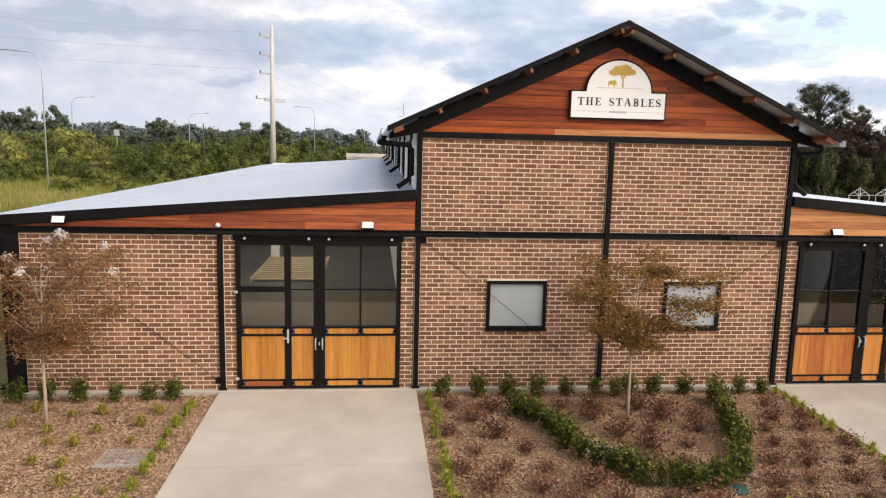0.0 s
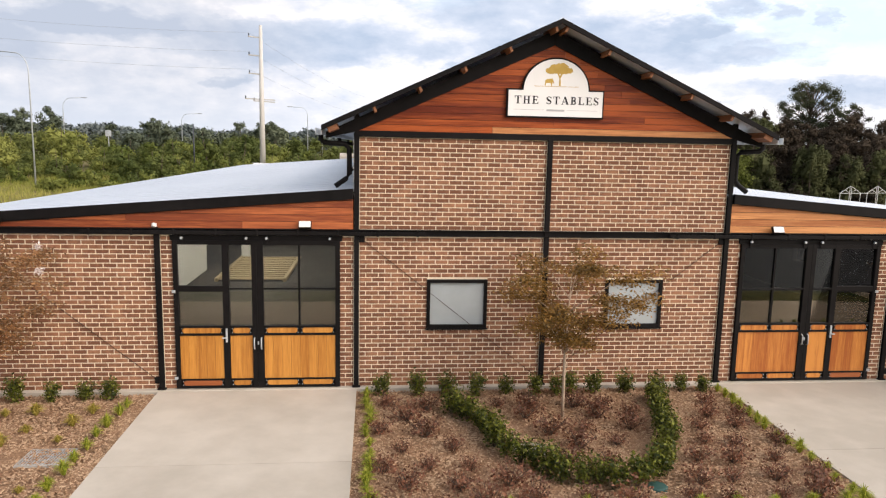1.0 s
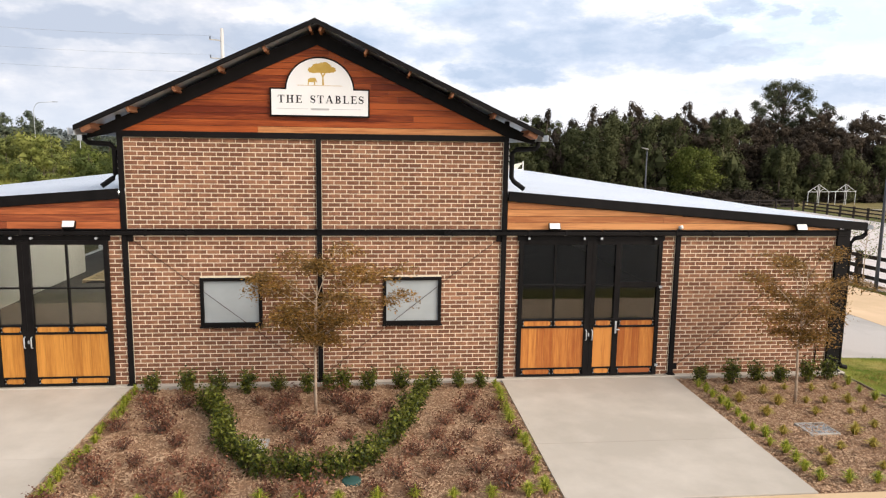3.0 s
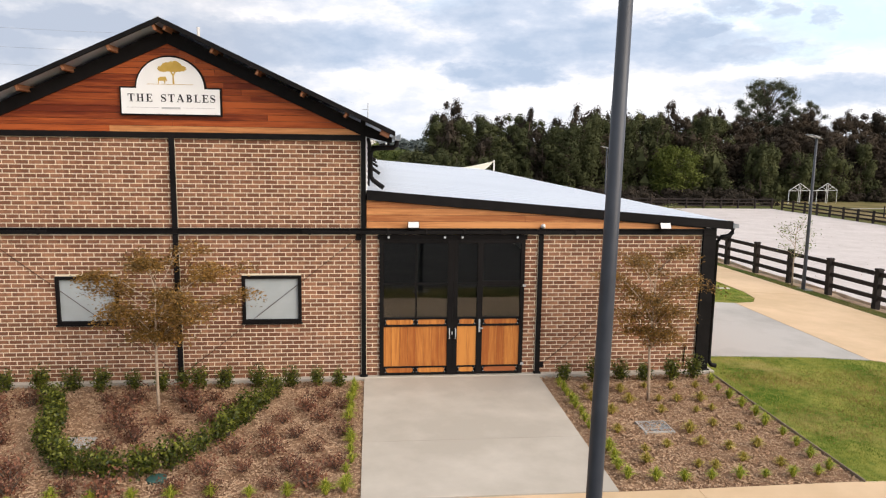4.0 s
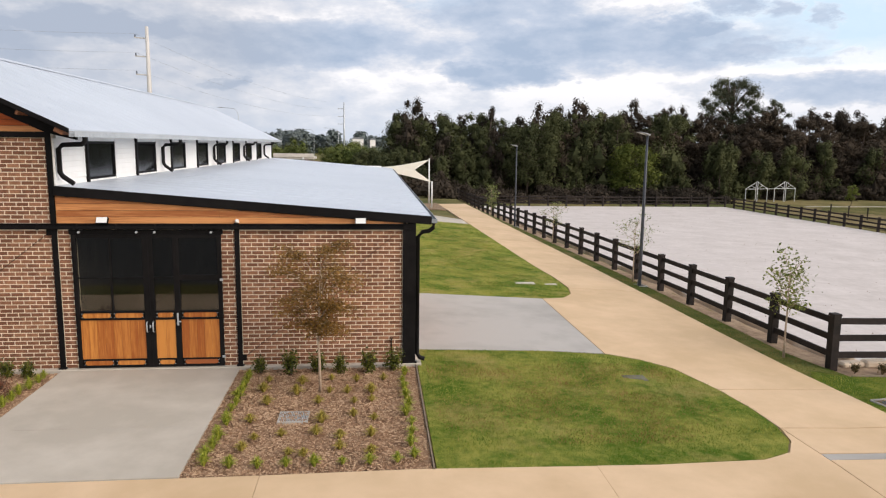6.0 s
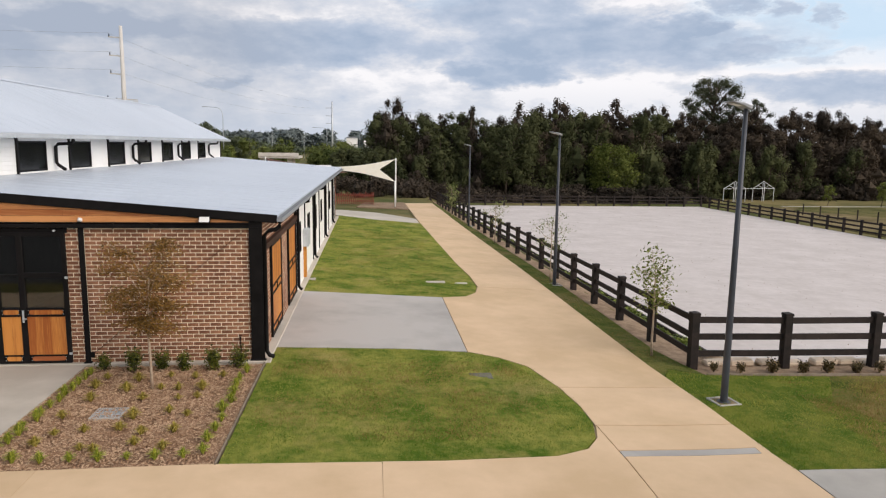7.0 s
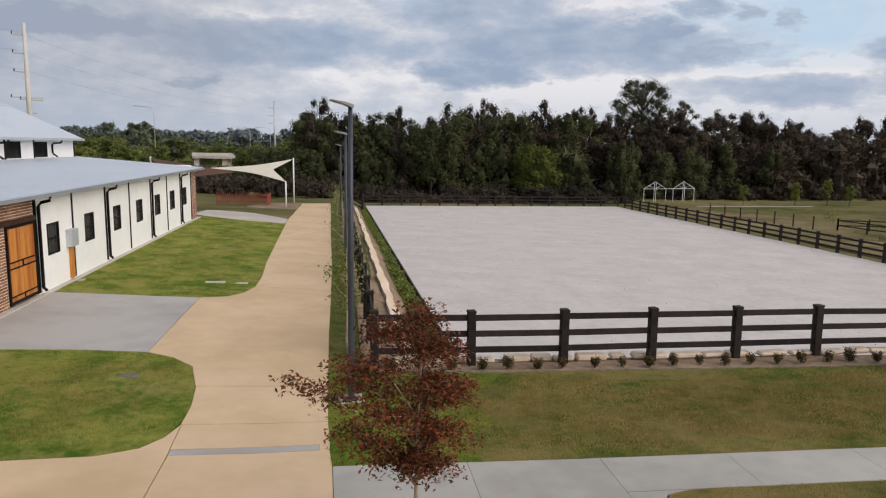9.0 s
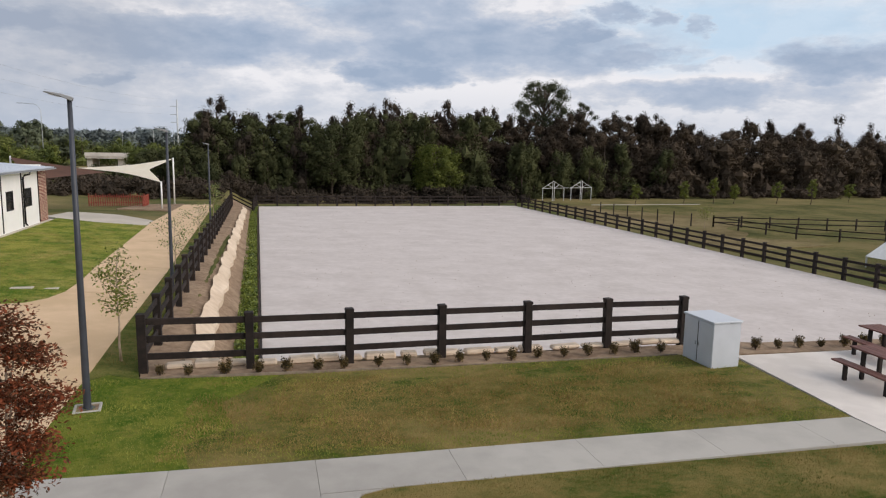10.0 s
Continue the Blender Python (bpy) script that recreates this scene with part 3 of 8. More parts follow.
def ground(x, y):
    """Height of the land: level at the stables, falling to the arena and away from the road."""
    yy = min(y, 88.0)
    house = -0.10 - 0.008 * max(0.0, yy - 44) - 0.037 * min(max(0.0, yy - 46), 20) * lin(x, [4, 13], [0, 1]) - 0.012 * max(0.0, min(13 - y, 12)) * lin(x, [16, 22], [1, 0])
    walk_z = -0.43 - 0.0095 * max(0.0, yy - 11)
    d = yy - 13.6
    fence_z = -0.58 - 0.010 * d - 0.00020 * d * d if d > 0 else -0.58 + 0.05 * min(-d, 3.0)
    rise = 0.03 * min(max(13.6 - y, 0.0), 5.5)
    front = lin(x, [15.5, 23.8, 25.2, 28.5, 40, 56, 78], [house, walk_z, fence_z, -0.66 + rise, -0.76 + rise, -1.16 + rise, -1.4])
    if y < 14.0 or x < 24.5:
        return front
    # the arena lies sunken behind a short bank
    u = yy - 14
    left, right = -1.63 - 0.017 * u, -2.72 - 0.005 * u
    deep = lin(x, [15.5, 23.8, 25.2, 26.3 - 0.008 * u, 27.7 - 0.014 * u, 28.4 - 0.013 * u, 62.4, 64.5], [house, walk_z, fence_z, fence_z - 0.04, left - 0.06, left, right, -3.0])
    return front + (deep - front) * min(1.0, (y - 14.0) / 1.5)


def drape(pts, top=0.0, thick=0.12, step=0.7, rough=0.0, seed=0):
    """A sheet with an edge, cut to an outline and laid on the land."""
    bm = bmesh.new()
    bm.faces.new([bm.verts.new((x, y, 0)) for x, y in pts])
    bm.normal_update()
    bmesh.ops.triangulate(bm, faces=bm.faces, ngon_method="EAR_CLIP")
    for ax in (0, 1):
        vals = [p[ax] for p in pts]
        k = math.floor(min(vals) / step) + 1
        while k * step < max(vals):
            no = [0, 0, 0]
            no[ax] = 1
            co = [0, 0, 0]
            co[ax] = k * step
            bmesh.ops.bisect_plane(bm, geom=bm.verts[:] + bm.edges[:] + bm.faces[:], plane_co=co, plane_no=no)
            k += 1
    for v in bm.verts:
        v.co.z = ground(v.co.x, v.co.y) + top
        if rough and not v.is_boundary:
            v.co.z += rough * noise.noise((v.co.x * 1.3, v.co.y * 1.3, seed))
    for f in bm.faces:
        f.smooth = rough > 0
        if f.normal.z < 0:
            f.normal_flip()
    edge = [e for e in bm.edges if e.is_boundary]
    for e in edge:
        e.smooth = False
    ret = bmesh.ops.extrude_edge_only(bm, edges=edge)
    for v in (g for g in ret["geom"] if isinstance(g, bmesh.types.BMVert)):
        v.co.z -= thick
    bmesh.ops.recalc_face_normals(bm, faces=bm.faces)
    return bm


def sheet(name, pts, mat, label, top=0.0, thick=0.12, step=0.7, rough=0.0, parent=None, kind="structure", category=""):
    bm = drape(pts, top, thick, step, rough)
    me = bpy.data.meshes.new(name)
    bm.to_mesh(me)
    bm.free()
    me.materials.append(M[mat])
    ob = new(name, me)
    if parent is not None:
        ob.parent = parent
        return ob
    return tagged(ob, label, category, "", kind)


def inside(poly, x, y):
    c = np.zeros(len(x), bool)
    k = len(poly)
    for i in range(k):
        (x0, y0), (x1, y1) = poly[i], poly[(i + 1) % k]
        hit = ((y0 > y) != (y1 > y)) & (x < (x1 - x0) * (y - y0) / (y1 - y0 + 1e-12) + x0)
        c ^= hit
    return c


def scatter(rng, poly, per_m2):
    xs, ys = [p[0] for p in poly], [p[1] for p in poly]
    n = int((max(xs) - min(xs)) * (max(ys) - min(ys)) * per_m2)
    x, y = rng.uniform(min(xs), max(xs), n), rng.uniform(min(ys), max(ys), n)
    k = inside(poly, x, y)
    return x[k], y[k]


heights = np.vectorize(ground)

# the land itself, one sheet to the horizon
gx = np.concatenate([[-2600, -1200, -600, -300, -160, -90, -50], np.arange(-30, 15.5, 4.5), [15.5, 18, 20, 22, 23.8, 24.5, 25.2, 25.8, 26.1, 26.4, 26.7, 27.0, 27.3, 27.6, 28.0, 28.4], np.arange(32, 62, 6), [62.4, 64.5, 70, 78, 95, 130, 200, 320, 600, 1200, 2600]])
gy = np.concatenate([[-2600, -900, -300, -120, -60, -30], np.arange(-15, 9, 4.1), [10.6, 13.6, 14.0, 14.5, 15.0, 15.5], np.arange(17, 88, 4), [88, 100, 120, 150, 200, 300, 500, 900, 1600, 3000]])
geo = Geo()
geo.v = [(x, y, ground(x, y) - 0.09) for y in gy for x in gx]
nx = len(gx)
geo.f = [(j * nx + i, j * nx + i + 1, (j + 1) * nx + i + 1, (j + 1) * nx + i) for j in range(len(gy) - 1) for i in range(nx - 1)]
lone("ground", geo, "field", "dry grassy field reaching to the horizon", kind="structure")

# ---- paving, lawns and beds ----
LAWN_A = [(15.62, 13.0), (15.6, 14.15), (18.84, 14.3), (20.3, 14.15), (20.95, 13.75), (21.5, 13.1), (21.85, 11.8), (22.0, 10.6), (22.0, 9.8), (21.85, 9.15), (21.55, 8.7), (20.95, 8.42), (19.1, 8.25), (15.6, 8.12)]
LAWN_B = [(15.62, 20.62), (20.2, 20.52), (21.05, 20.82), (21.5, 21.5), (21.72, 22.6), (21.75, 24.7), (21.6, 27.4), (21.1, 44.2), (18.1, 44.3), (15.62, 45.3)]
LAWN_E = [(27.3, 7.842), (40.12, 7.76), (40.75, 12.35), (40.0, 12.72), (28.8, 12.85), (27.6, 11.0), (27.9, 9.6), (27.1, 8.8)]
LAWN_C = [(24.72, 7.86), (27.3, 7.842), (27.1, 8.8), (27.9, 9.6), (27.6, 11.0), (28.8, 12.85), (25.75, 12.88), (25.0, 13.3), (24.61, 12.6), (24.66, 10)]
LAWN_F = [(24.61, 12.65), (25.0, 13.33), (25.72, 12.9), (25.36, 15.0), (25.3, 28), (24.5, 68), (23.72, 66), (24.42, 28), (24.55, 15.9)]
LAWN_D = [(30.4, 6.66), (40, 6.52), (52, 5.9), (52, 3.5), (29.4, 3.5), (29.7, 6.2), (29.95, 6.5)]
BED_L = [(-9.5, 8.15), (-2.69, 8.15), (-2.69, 12.9), (-9.5, 12.9)]
BED_M = [(0.93, 8.15), (8.25, 8.15), (8.25, 12.9), (0.93, 12.9)]
BED_R = [(11.81, 8.15), (15.54, 8.12), (15.58, 12.9), (11.81, 12.9)]
for k, (poly, name, mat, rgh) in enumerate(((LAWN_A, "lawn", "grass_base", 0.03), (LAWN_B, "lawn", "grass_base", 0.03), (LAWN_C, "lawn", "grass_lush", 0.03), (LAWN_E, "lawn", "grass_base_dry", 0.03), (LAWN_F, "lawn", "verge_soil", 0.03), (LAWN_D, "lawn", "grass_base_dry", 0.03))):
    sheet(name, poly, mat, "mown lawn with dry brown patches beside a concrete path", 0.015, 0.14, 0.6, rgh)
for poly in (BED_L, BED_M, BED_R):
    sheet("garden_bed", poly, "mulch_bed", "garden bed covered with brown bark mulch", -0.01, 0.12, 0.35, 0.035)

# the tan path in slabs, cut by joints across its length
TAN_WALK = [
    [(22.02, 9.7), (24.67, 9.75), (24.62, 11.8), (21.88, 11.7), (22.01, 10.6)],
    [(21.87, 11.73), (24.62, 11.83), (24.55, 15.9), (24.5, 22.6), (21.75, 22.6), (21.52, 21.5), (21.07, 20.8), (20.26, 20.5), (20.26, 14.2), (20.95, 13.78), (21.52, 13.12)],
    [(21.76, 22.63), (24.49, 22.63), (24.44, 28.3), (21.57, 28.3), (21.62, 27.4), (21.78, 24.7)],
    [(21.57, 28.33), (24.43, 28.33), (24.24, 36.5), (21.34, 36.5)],
    [(21.34, 36.53), (24.24, 36.53), (24.05, 46), (21.05, 46), (21.12, 44.2)],
    [(21.05, 46.03), (24.05, 46.03), (23.66, 65.5), (21.0, 65.5)],
]
TAN_FRONT = [-16, -10.2, -4.4, 1.4, 7.2, 13.0, 18.1]
walkway = thing("pavement", (0, 0, 0), "tan coloured concrete path in large slabs", "path", kind="structure")
for poly in TAN_WALK:
    sheet("slab", poly, "tan", "", 0.02, 0.16, 0.9, 0, walkway)
for a, b in zip(TAN_FRONT[:-1], TAN_FRONT[1:]):
    sheet("slab", [(a, 5.2), (b - 0.006, 5.2), (b - 0.006, 8.11 if b < 18 else 8.19), (a, 8.11)], "tan", "", 0.02, 0.16, 0.9, 0, walkway)
sheet("slab", [(18.1, 3.5), (22.1, 3.5), (22.08, 8.2), (22.02, 9.67), (21.87, 9.12), (21.57, 8.67), (20.96, 8.39), (19.1, 8.22), (18.1, 8.2)], "tan", "", 0.02, 0.16, 0.9, 0, walkway)
sheet("slab", [(22.1025, 3.5), (24.9, 3.5), (24.78, 7.82), (24.72, 8.48), (22.1, 8.38)], "tan", "", 0.02, 0.16, 0.9, 0, walkway)
sheet("slab", [(22.08, 8.63), (24.72, 8.73), (24.67, 9.72), (22.04, 9.67)], "tan", "", 0.02, 0.16, 0.9, 0, walkway)
sheet("slab", [(24.553, 8.474), (24.722, 8.483), (24.722, 8.727), (24.553, 8.722)], "tan", "", 0.02, 0.16, 0.9, 0, walkway)
sheet("drain_strip", [(22.09, 8.40), (24.55, 8.50), (24.55, 8.71), (22.09, 8.61)], "concrete_grey", "long grey grated drain set across the tan path", 0.015, 0.1, 0.9, 0, None, "structure")

sheet("path_bed", [(15.6, 5.25), (18.1, 5.25), (18.1, 3.5), (24.85, 3.5), (24.6, 15.9), (24.5, 22.6), (23.68, 65.4), (21.02, 65.4), (21.06, 46), (21.3, 36.5), (21.5, 28.3), (21.6, 23), (15.6, 23)], "tan", "sandy bed under the tan path", -0.03, 0.1, 0.9, 0)
drive = thing("driveway", (0, 0, 0), "pale concrete driveway leading to the stable doors", "driveway", kind="structure")
for x0, x1 in ((-2.72, 0.96), (8.22, 11.84)):
    for a, b in ((8.13, 9.95), (9.957, 12.98)):
        sheet("slab", [(x0, a), (x1, a), (x1, b), (x0, b)], "concrete", "", 0.03, 0.16, 0.9, 0, drive)
apron = thing("pavement", (0, 0, 0), "grey concrete apron in front of the side doors", "pavement", kind="structure")
sheet("slab", [(15.66, 14.17), (18.84, 14.32), (20.24, 14.2), (20.24, 20.48), (15.66, 20.58)], "concrete_grey", "", 0.02, 0.16, 0.9, 0, apron)
sheet("slab", [(15.62, 45.32), (18.1, 44.32), (21.03, 44.25), (21.0, 47.5), (18.2, 51.0), (14.5, 52.5), (14.5, 46.5)], "concrete", "", 0.02, 0.16, 0.9, 0, apron)
grey = thing("pavement", (0, 0, 0), "pale grey concrete footpath in slabs", "path", kind="structure")
GREY = [24.92, 27.0, 29.3, 31.6, 34.0, 36.4, 38.7, 40.1]
for a, b in zip(GREY[:-1], GREY[1:]):
    low = 6.3 if a < 26 else (3.5 if a < 29 else 6.62)
    tops = [7.82 - 0.005 * (v - 24.8) for v in (a, b)]
    poly = [(a if a > 25 else 24.835, low), (b - 0.007, low), (b - 0.007, tops[1]), (a if a > 25 else 24.79, tops[0])]
    sheet("slab", poly, "concrete_pale", "", 0.03, 0.16, 0.9, 0, grey)
sheet("lawn", [(24.95, 3.5), (26.98, 3.5), (26.98, 6.28), (24.95, 6.28)], "grass_base", "small lawn patch round a maple", 0.015, 0.14, 0.6, 0.03)
sheet("slab", [(29.3, 3.5), (29.42, 3.5), (29.68, 6.1), (29.9, 6.5), (30.3, 6.6), (29.3, 6.6)], "concrete_pale", "", 0.03, 0.16, 0.9, 0, grey)
sheet("slab", [(40.13, 6.5), (44.4, 6.3), (44.6, 12.5), (40.85, 12.4), (40.15, 7.74)], "patio", "", 0.03, 0.16, 0.9, 0, grey)
sheet("slab", [(44.42, 6.3), (52, 6.0), (52, 12.5), (44.62, 12.5)], "patio", "", 0.03, 0.16, 0.9, 0, grey)
sheet("arena", [(28.4, 15.4), (62.2, 15.4), (62.3, 50), (62.0, 88), (27.55, 85.5)], "sand", "horse arena of raked pale sand inside a dark fence", 0.0, 0.14, 4.0, 0.0)
sheet("soil_strip", [(25.75, 12.9), (55, 12.55), (62.2, 12.5), (62.2, 15.38), (28.36, 15.38), (27.5, 85.5), (24.3, 84), (24.6, 68), (25.34, 28), (25.4, 15)], "soil", "bare brown soil strip under the arena fence", -0.02, 0.1, 0.6, 0.04)

# unseen verge and asphalt, added so the door glass mirrors dark ground
sheet("verge", [(-60, 3.5), (18.06, 3.5), (18.06, 5.16), (-60, 5.16)], "grass_base_dry", "grass verge between road and path", 0.0, 0.14, 2.0, 0.03)
sheet("road", [(-60, -14), (70, -14), (70, 3.46), (-60, 3.46)], "asphalt", "unseen grey asphalt in front of the stables, added for the door glass reflections", -0.02, 0.14, 4.0)

# timber edging between bed and lawn, dark kerb of the arena
geo = Geo()
for a, b in (((15.58, 12.95), (15.56, 8.13)), ((25.74, 12.89), (33.0, 12.82)), ((33.0, 12.82), (39.3, 12.74))):
    geo.beam((*a, ground(*a) - 0.01), (*b, ground(*b) - 0.01), 0.025, 0.12)
lone("garden_edging", geo, "edging", "thin timber edging between mulch bed and lawn", "edging", kind="structure", bevel=0.005)
geo = Geo()
ys = np.linspace(15.4, 85.4, 30)
for a, b in zip(ys[:-1], ys[1:]):
    xa, xb = np.interp([a, b], [15.4, 85.4], [28.36, 27.5])
    geo.beam((xa, a, ground(xa, a) + 0.06), (xb, b, ground(xb, b) + 0.06), 0.07, 0.22)
lone("arena_kerb", geo, "fence", "dark timber kerb along the sand arena", "kerb", kind="structure")


# ---- the stables ----
CX, FY, BACK = 4.58, 13.10, 44.0
HALF, MID = 10.9, 3.63
RIDGE, EAVE, RUN = 6.82, 4.86, 4.24
SLOPE = (RIDGE - EAVE) / RUN
DOORS = ((-2.40, 0.64), (8.53, 11.50))
WINDOWS = ((2.29, 3.46), (5.81, 6.97))
stable = thing("stable_building", (0, 0, 0), "brick stable building with black steel frame and pale metal roofs", "building")


def lean_top(x):
    """Top of the side roofs, falling away from the tall middle part."""
    return 3.74 - 0.078 * (abs(x - CX) - MID)


def brick_cell(x0, x1, z0, z1, place, holes=()):
    """Bricks in running bond for one wall panel: their boxes, cut at the panel's edges and openings."""
    out = []
    pitch_x, pitch_z, joint = 0.240, 0.0857, 0.0165
    row = 0
    z = z0
    while z < z1 - 0.02:
        top = min(z + pitch_z - joint, z1)
        x = x0 - (0.5 * pitch_x if row % 2 else 0) + random.uniform(-0.004, 0.004)
        while x < x1:
            a, b = max(x, x0), min(x + pitch_x - joint, x1)
            bits = [(a, b)]
            for hx0, hx1, hz0, hz1 in holes:
                if z < hz1 - 0.01 and top > hz0 + 0.01:
                    nxt = []
                    for p, q in bits:
                        if q <= hx0 or p >= hx1:
                            nxt.append((p, q))
                        else:
                            if p < hx0:
                                nxt.append((p, hx0))
                            if q > hx1:
                                nxt.append((hx1, q))
                    bits = nxt
            for p, q in bits:
                if q - p > 0.02:
                    out.append((p, q, z, top))
            x += pitch_x
        z += pitch_z
        row += 1
    return out


def add_brick(geo, cell, face, out):
    """One brick with a front and four sides; face maps (along, out, up) to the world."""
    p, q, z, t = cell
    c = 0.004
    o = out + random.uniform(-0.0025, 0.0025)
    vs = [face(p, 0, z), face(q, 0, z), face(q, 0, t), face(p, 0, t), face(p + c, o, z + c), face(q - c, o, z + c), face(q - c, o, t - c), face(p + c, o, t - c)]
    geo.add(vs, [(4, 5, 6, 7), (0, 1, 5, 4), (1, 2, 6, 5), (2, 3, 7, 6), (3, 0, 4, 7)])


def front(a, o, z):
    return (a, FY + 0.004 - o, z)


def side_r(a, o, z):
    return (CX + HALF - 0.008 + o, a, z)


def wall_with_holes(x0, x1, z0, z1, y0, y1, holes, axis="x"):
    """One thick wall with openings through it."""
    xs = sorted({x0, x1, *[h[0] for h in holes], *[h[1] for h in holes]})
    zs = sorted({z0, z1, *[h[2] for h in holes], *[h[3] for h in holes]})
    xs, zs = [v for v in xs if x0 <= v <= x1], [v for v in zs if z0 <= v <= z1]
    nx, nz = len(xs), len(zs)

    def solid(i, k):
        if not (0 <= i < nx - 1 and 0 <= k < nz - 1):
            return False
        cx, cz = (xs[i] + xs[i + 1]) / 2, (zs[k] + zs[k + 1]) / 2
        return not any(h[0] < cx < h[1] and h[2] < cz < h[3] for h in holes)

    def at(i, k, d):
        return (d * nz + k) * nx + i

    v = [(x, y, z) if axis == "x" else (y, x, z) for y in (y0, y1) for z in zs for x in xs]
    f = []
    for i in range(nx - 1):
        for k in range(nz - 1):
            if not solid(i, k):
                continue
            a, b, c, e = (i, k), (i + 1, k), (i + 1, k + 1), (i, k + 1)
            f.append((at(*a, 0), at(*b, 0), at(*c, 0), at(*e, 0)))
            f.append((at(*e, 1), at(*c, 1), at(*b, 1), at(*a, 1)))
            for (p, q), (di, dk) in (((a, b), (0, -1)), ((b, c), (1, 0)), ((c, e), (0, 1)), ((e, a), (-1, 0))):
                if not solid(i + di, k + dk):
                    f.append((at(*q, 0), at(*p, 0), at(*p, 1), at(*q, 1)))
    if axis != "x":
        f = [q[::-1] for q in f]
    used = sorted({q for t in f for q in t})
    back = {o: n for n, o in enumerate(used)}
    return Geo().add([v[o] for o in used], [tuple(back[q] for q in t) for t in f])


holes_f = [(a, b, -0.10, 2.80) for a, b in DOORS] + [(a, b, 1.095, 2.05) for a, b in WINDOWS]
holes_f.sort()
front_wall = part("front_wall", wall_with_holes(CX - HALF, CX + HALF, -0.15, 3.0, FY + 0.008, FY + 0.25, holes_f), "mortar", stable, "brown brick front wall with pale mortar joints")
upper_wall = part("gable_wall", Geo().box(CX - MID, CX + MID, FY + 0.008, FY + 0.25, 3.0, 4.86), "mortar", stable)

# slab edge under the walls
g = Geo()
g.box(CX - HALF - 0.12, CX + HALF + 0.22, FY - 0.13, FY + 0.25, -0.25, -0.055)
g.box(CX + HALF - 0.25, CX + HALF + 0.20, FY + 0.25, BACK + 0.2, -0.25, -0.055)
part("footing", g, "concrete", stable, "narrow concrete footing along the walls", 0.01)

# black steel columns, beam, gable band
COLS = [CX - HALF + 0.02, CX - 7.25, CX - MID, CX, CX + MID, CX + 7.25, CX + HALF - 0.05]
for k, x in enumerate(COLS):
    w = 0.28 if k in (0, 6) else 0.092
    top = 3.02 if k in (0, 1, 5, 6) else (4.80 if k == 3 else 5.12)
    g = Geo()
    t = 0.016
    g.box(x - w / 2, x + w / 2, FY - 0.055, FY - 0.055 + t, -0.055, top)
    g.box(x - 0.02, x + 0.02, FY - 0.055 + t, FY + 0.02, -0.055, top)
    g.box(x - w / 2, x + w / 2, FY - 0.012, FY + 0.008, -0.055, top)
    g.box(x - w / 2 - 0.03, x + w / 2 + 0.03, FY - 0.09, FY + 0.007, -0.055, -0.03)
    part("column", g, "black_steel", stable, "black steel column", 0.003)
g = Geo()
g.prism([(FY - 0.075, 2.885), (FY + 0.006, 2.885), (FY + 0.006, 3.0), (FY - 0.075, 3.0), (FY - 0.075, 2.985), (FY - 0.03, 2.985), (FY - 0.03, 2.90), (FY - 0.075, 2.90)], "x", CX - HALF - 0.05, CX + HALF)
part("beam", g, "black_steel", stable, "black steel beam across the front", 0.002)
part("gable_band", Geo().box(CX - MID, CX + MID, FY - 0.05, FY + 0.006, 4.72, 4.83), "black_steel", stable, "", 0.004)
tap = thing("garden_tap", (15.05, FY + 0.004, 0.47), "small dark garden tap on the brick wall", "tap")
part("pipe", Geo().tube([(0, 0, -0.46), (0, -0.02, 0.0), (0, -0.09, 0.01), (0, -0.10, -0.05)], 0.012, 6), "black_steel", tap, "", 0, True)
part("handle", Geo().box(-0.035, 0.035, -0.065, -0.045, 0.03, 0.045), "black_steel", tap)
# diagonal tie rods
for x0, x1 in ((CX - MID + 0.1, CX - 0.12), (CX + MID - 0.1, CX + 0.12), (CX - 7.33, CX - HALF + 0.3), (CX + 7.33, CX + HALF - 0.3)):
    za, zb = (2.82, 0.12) if abs(x0 - CX) < 5 else (0.12, 2.82)
    part("tie_rod", Geo().tube([(x0, FY - 0.02, za), (x1, FY - 0.02, zb)], 0.0055, 6), "rust_steel", stable)
    part("cleat", Geo().box(x0 - 0.05, x0 + 0.05, FY - 0.03, FY - 0.008, za - 0.06, za + 0.06), "black_steel", stable)

# gable boards between band and rafters
def rake(x):
    return RIDGE - SLOPE * abs(x - CX)


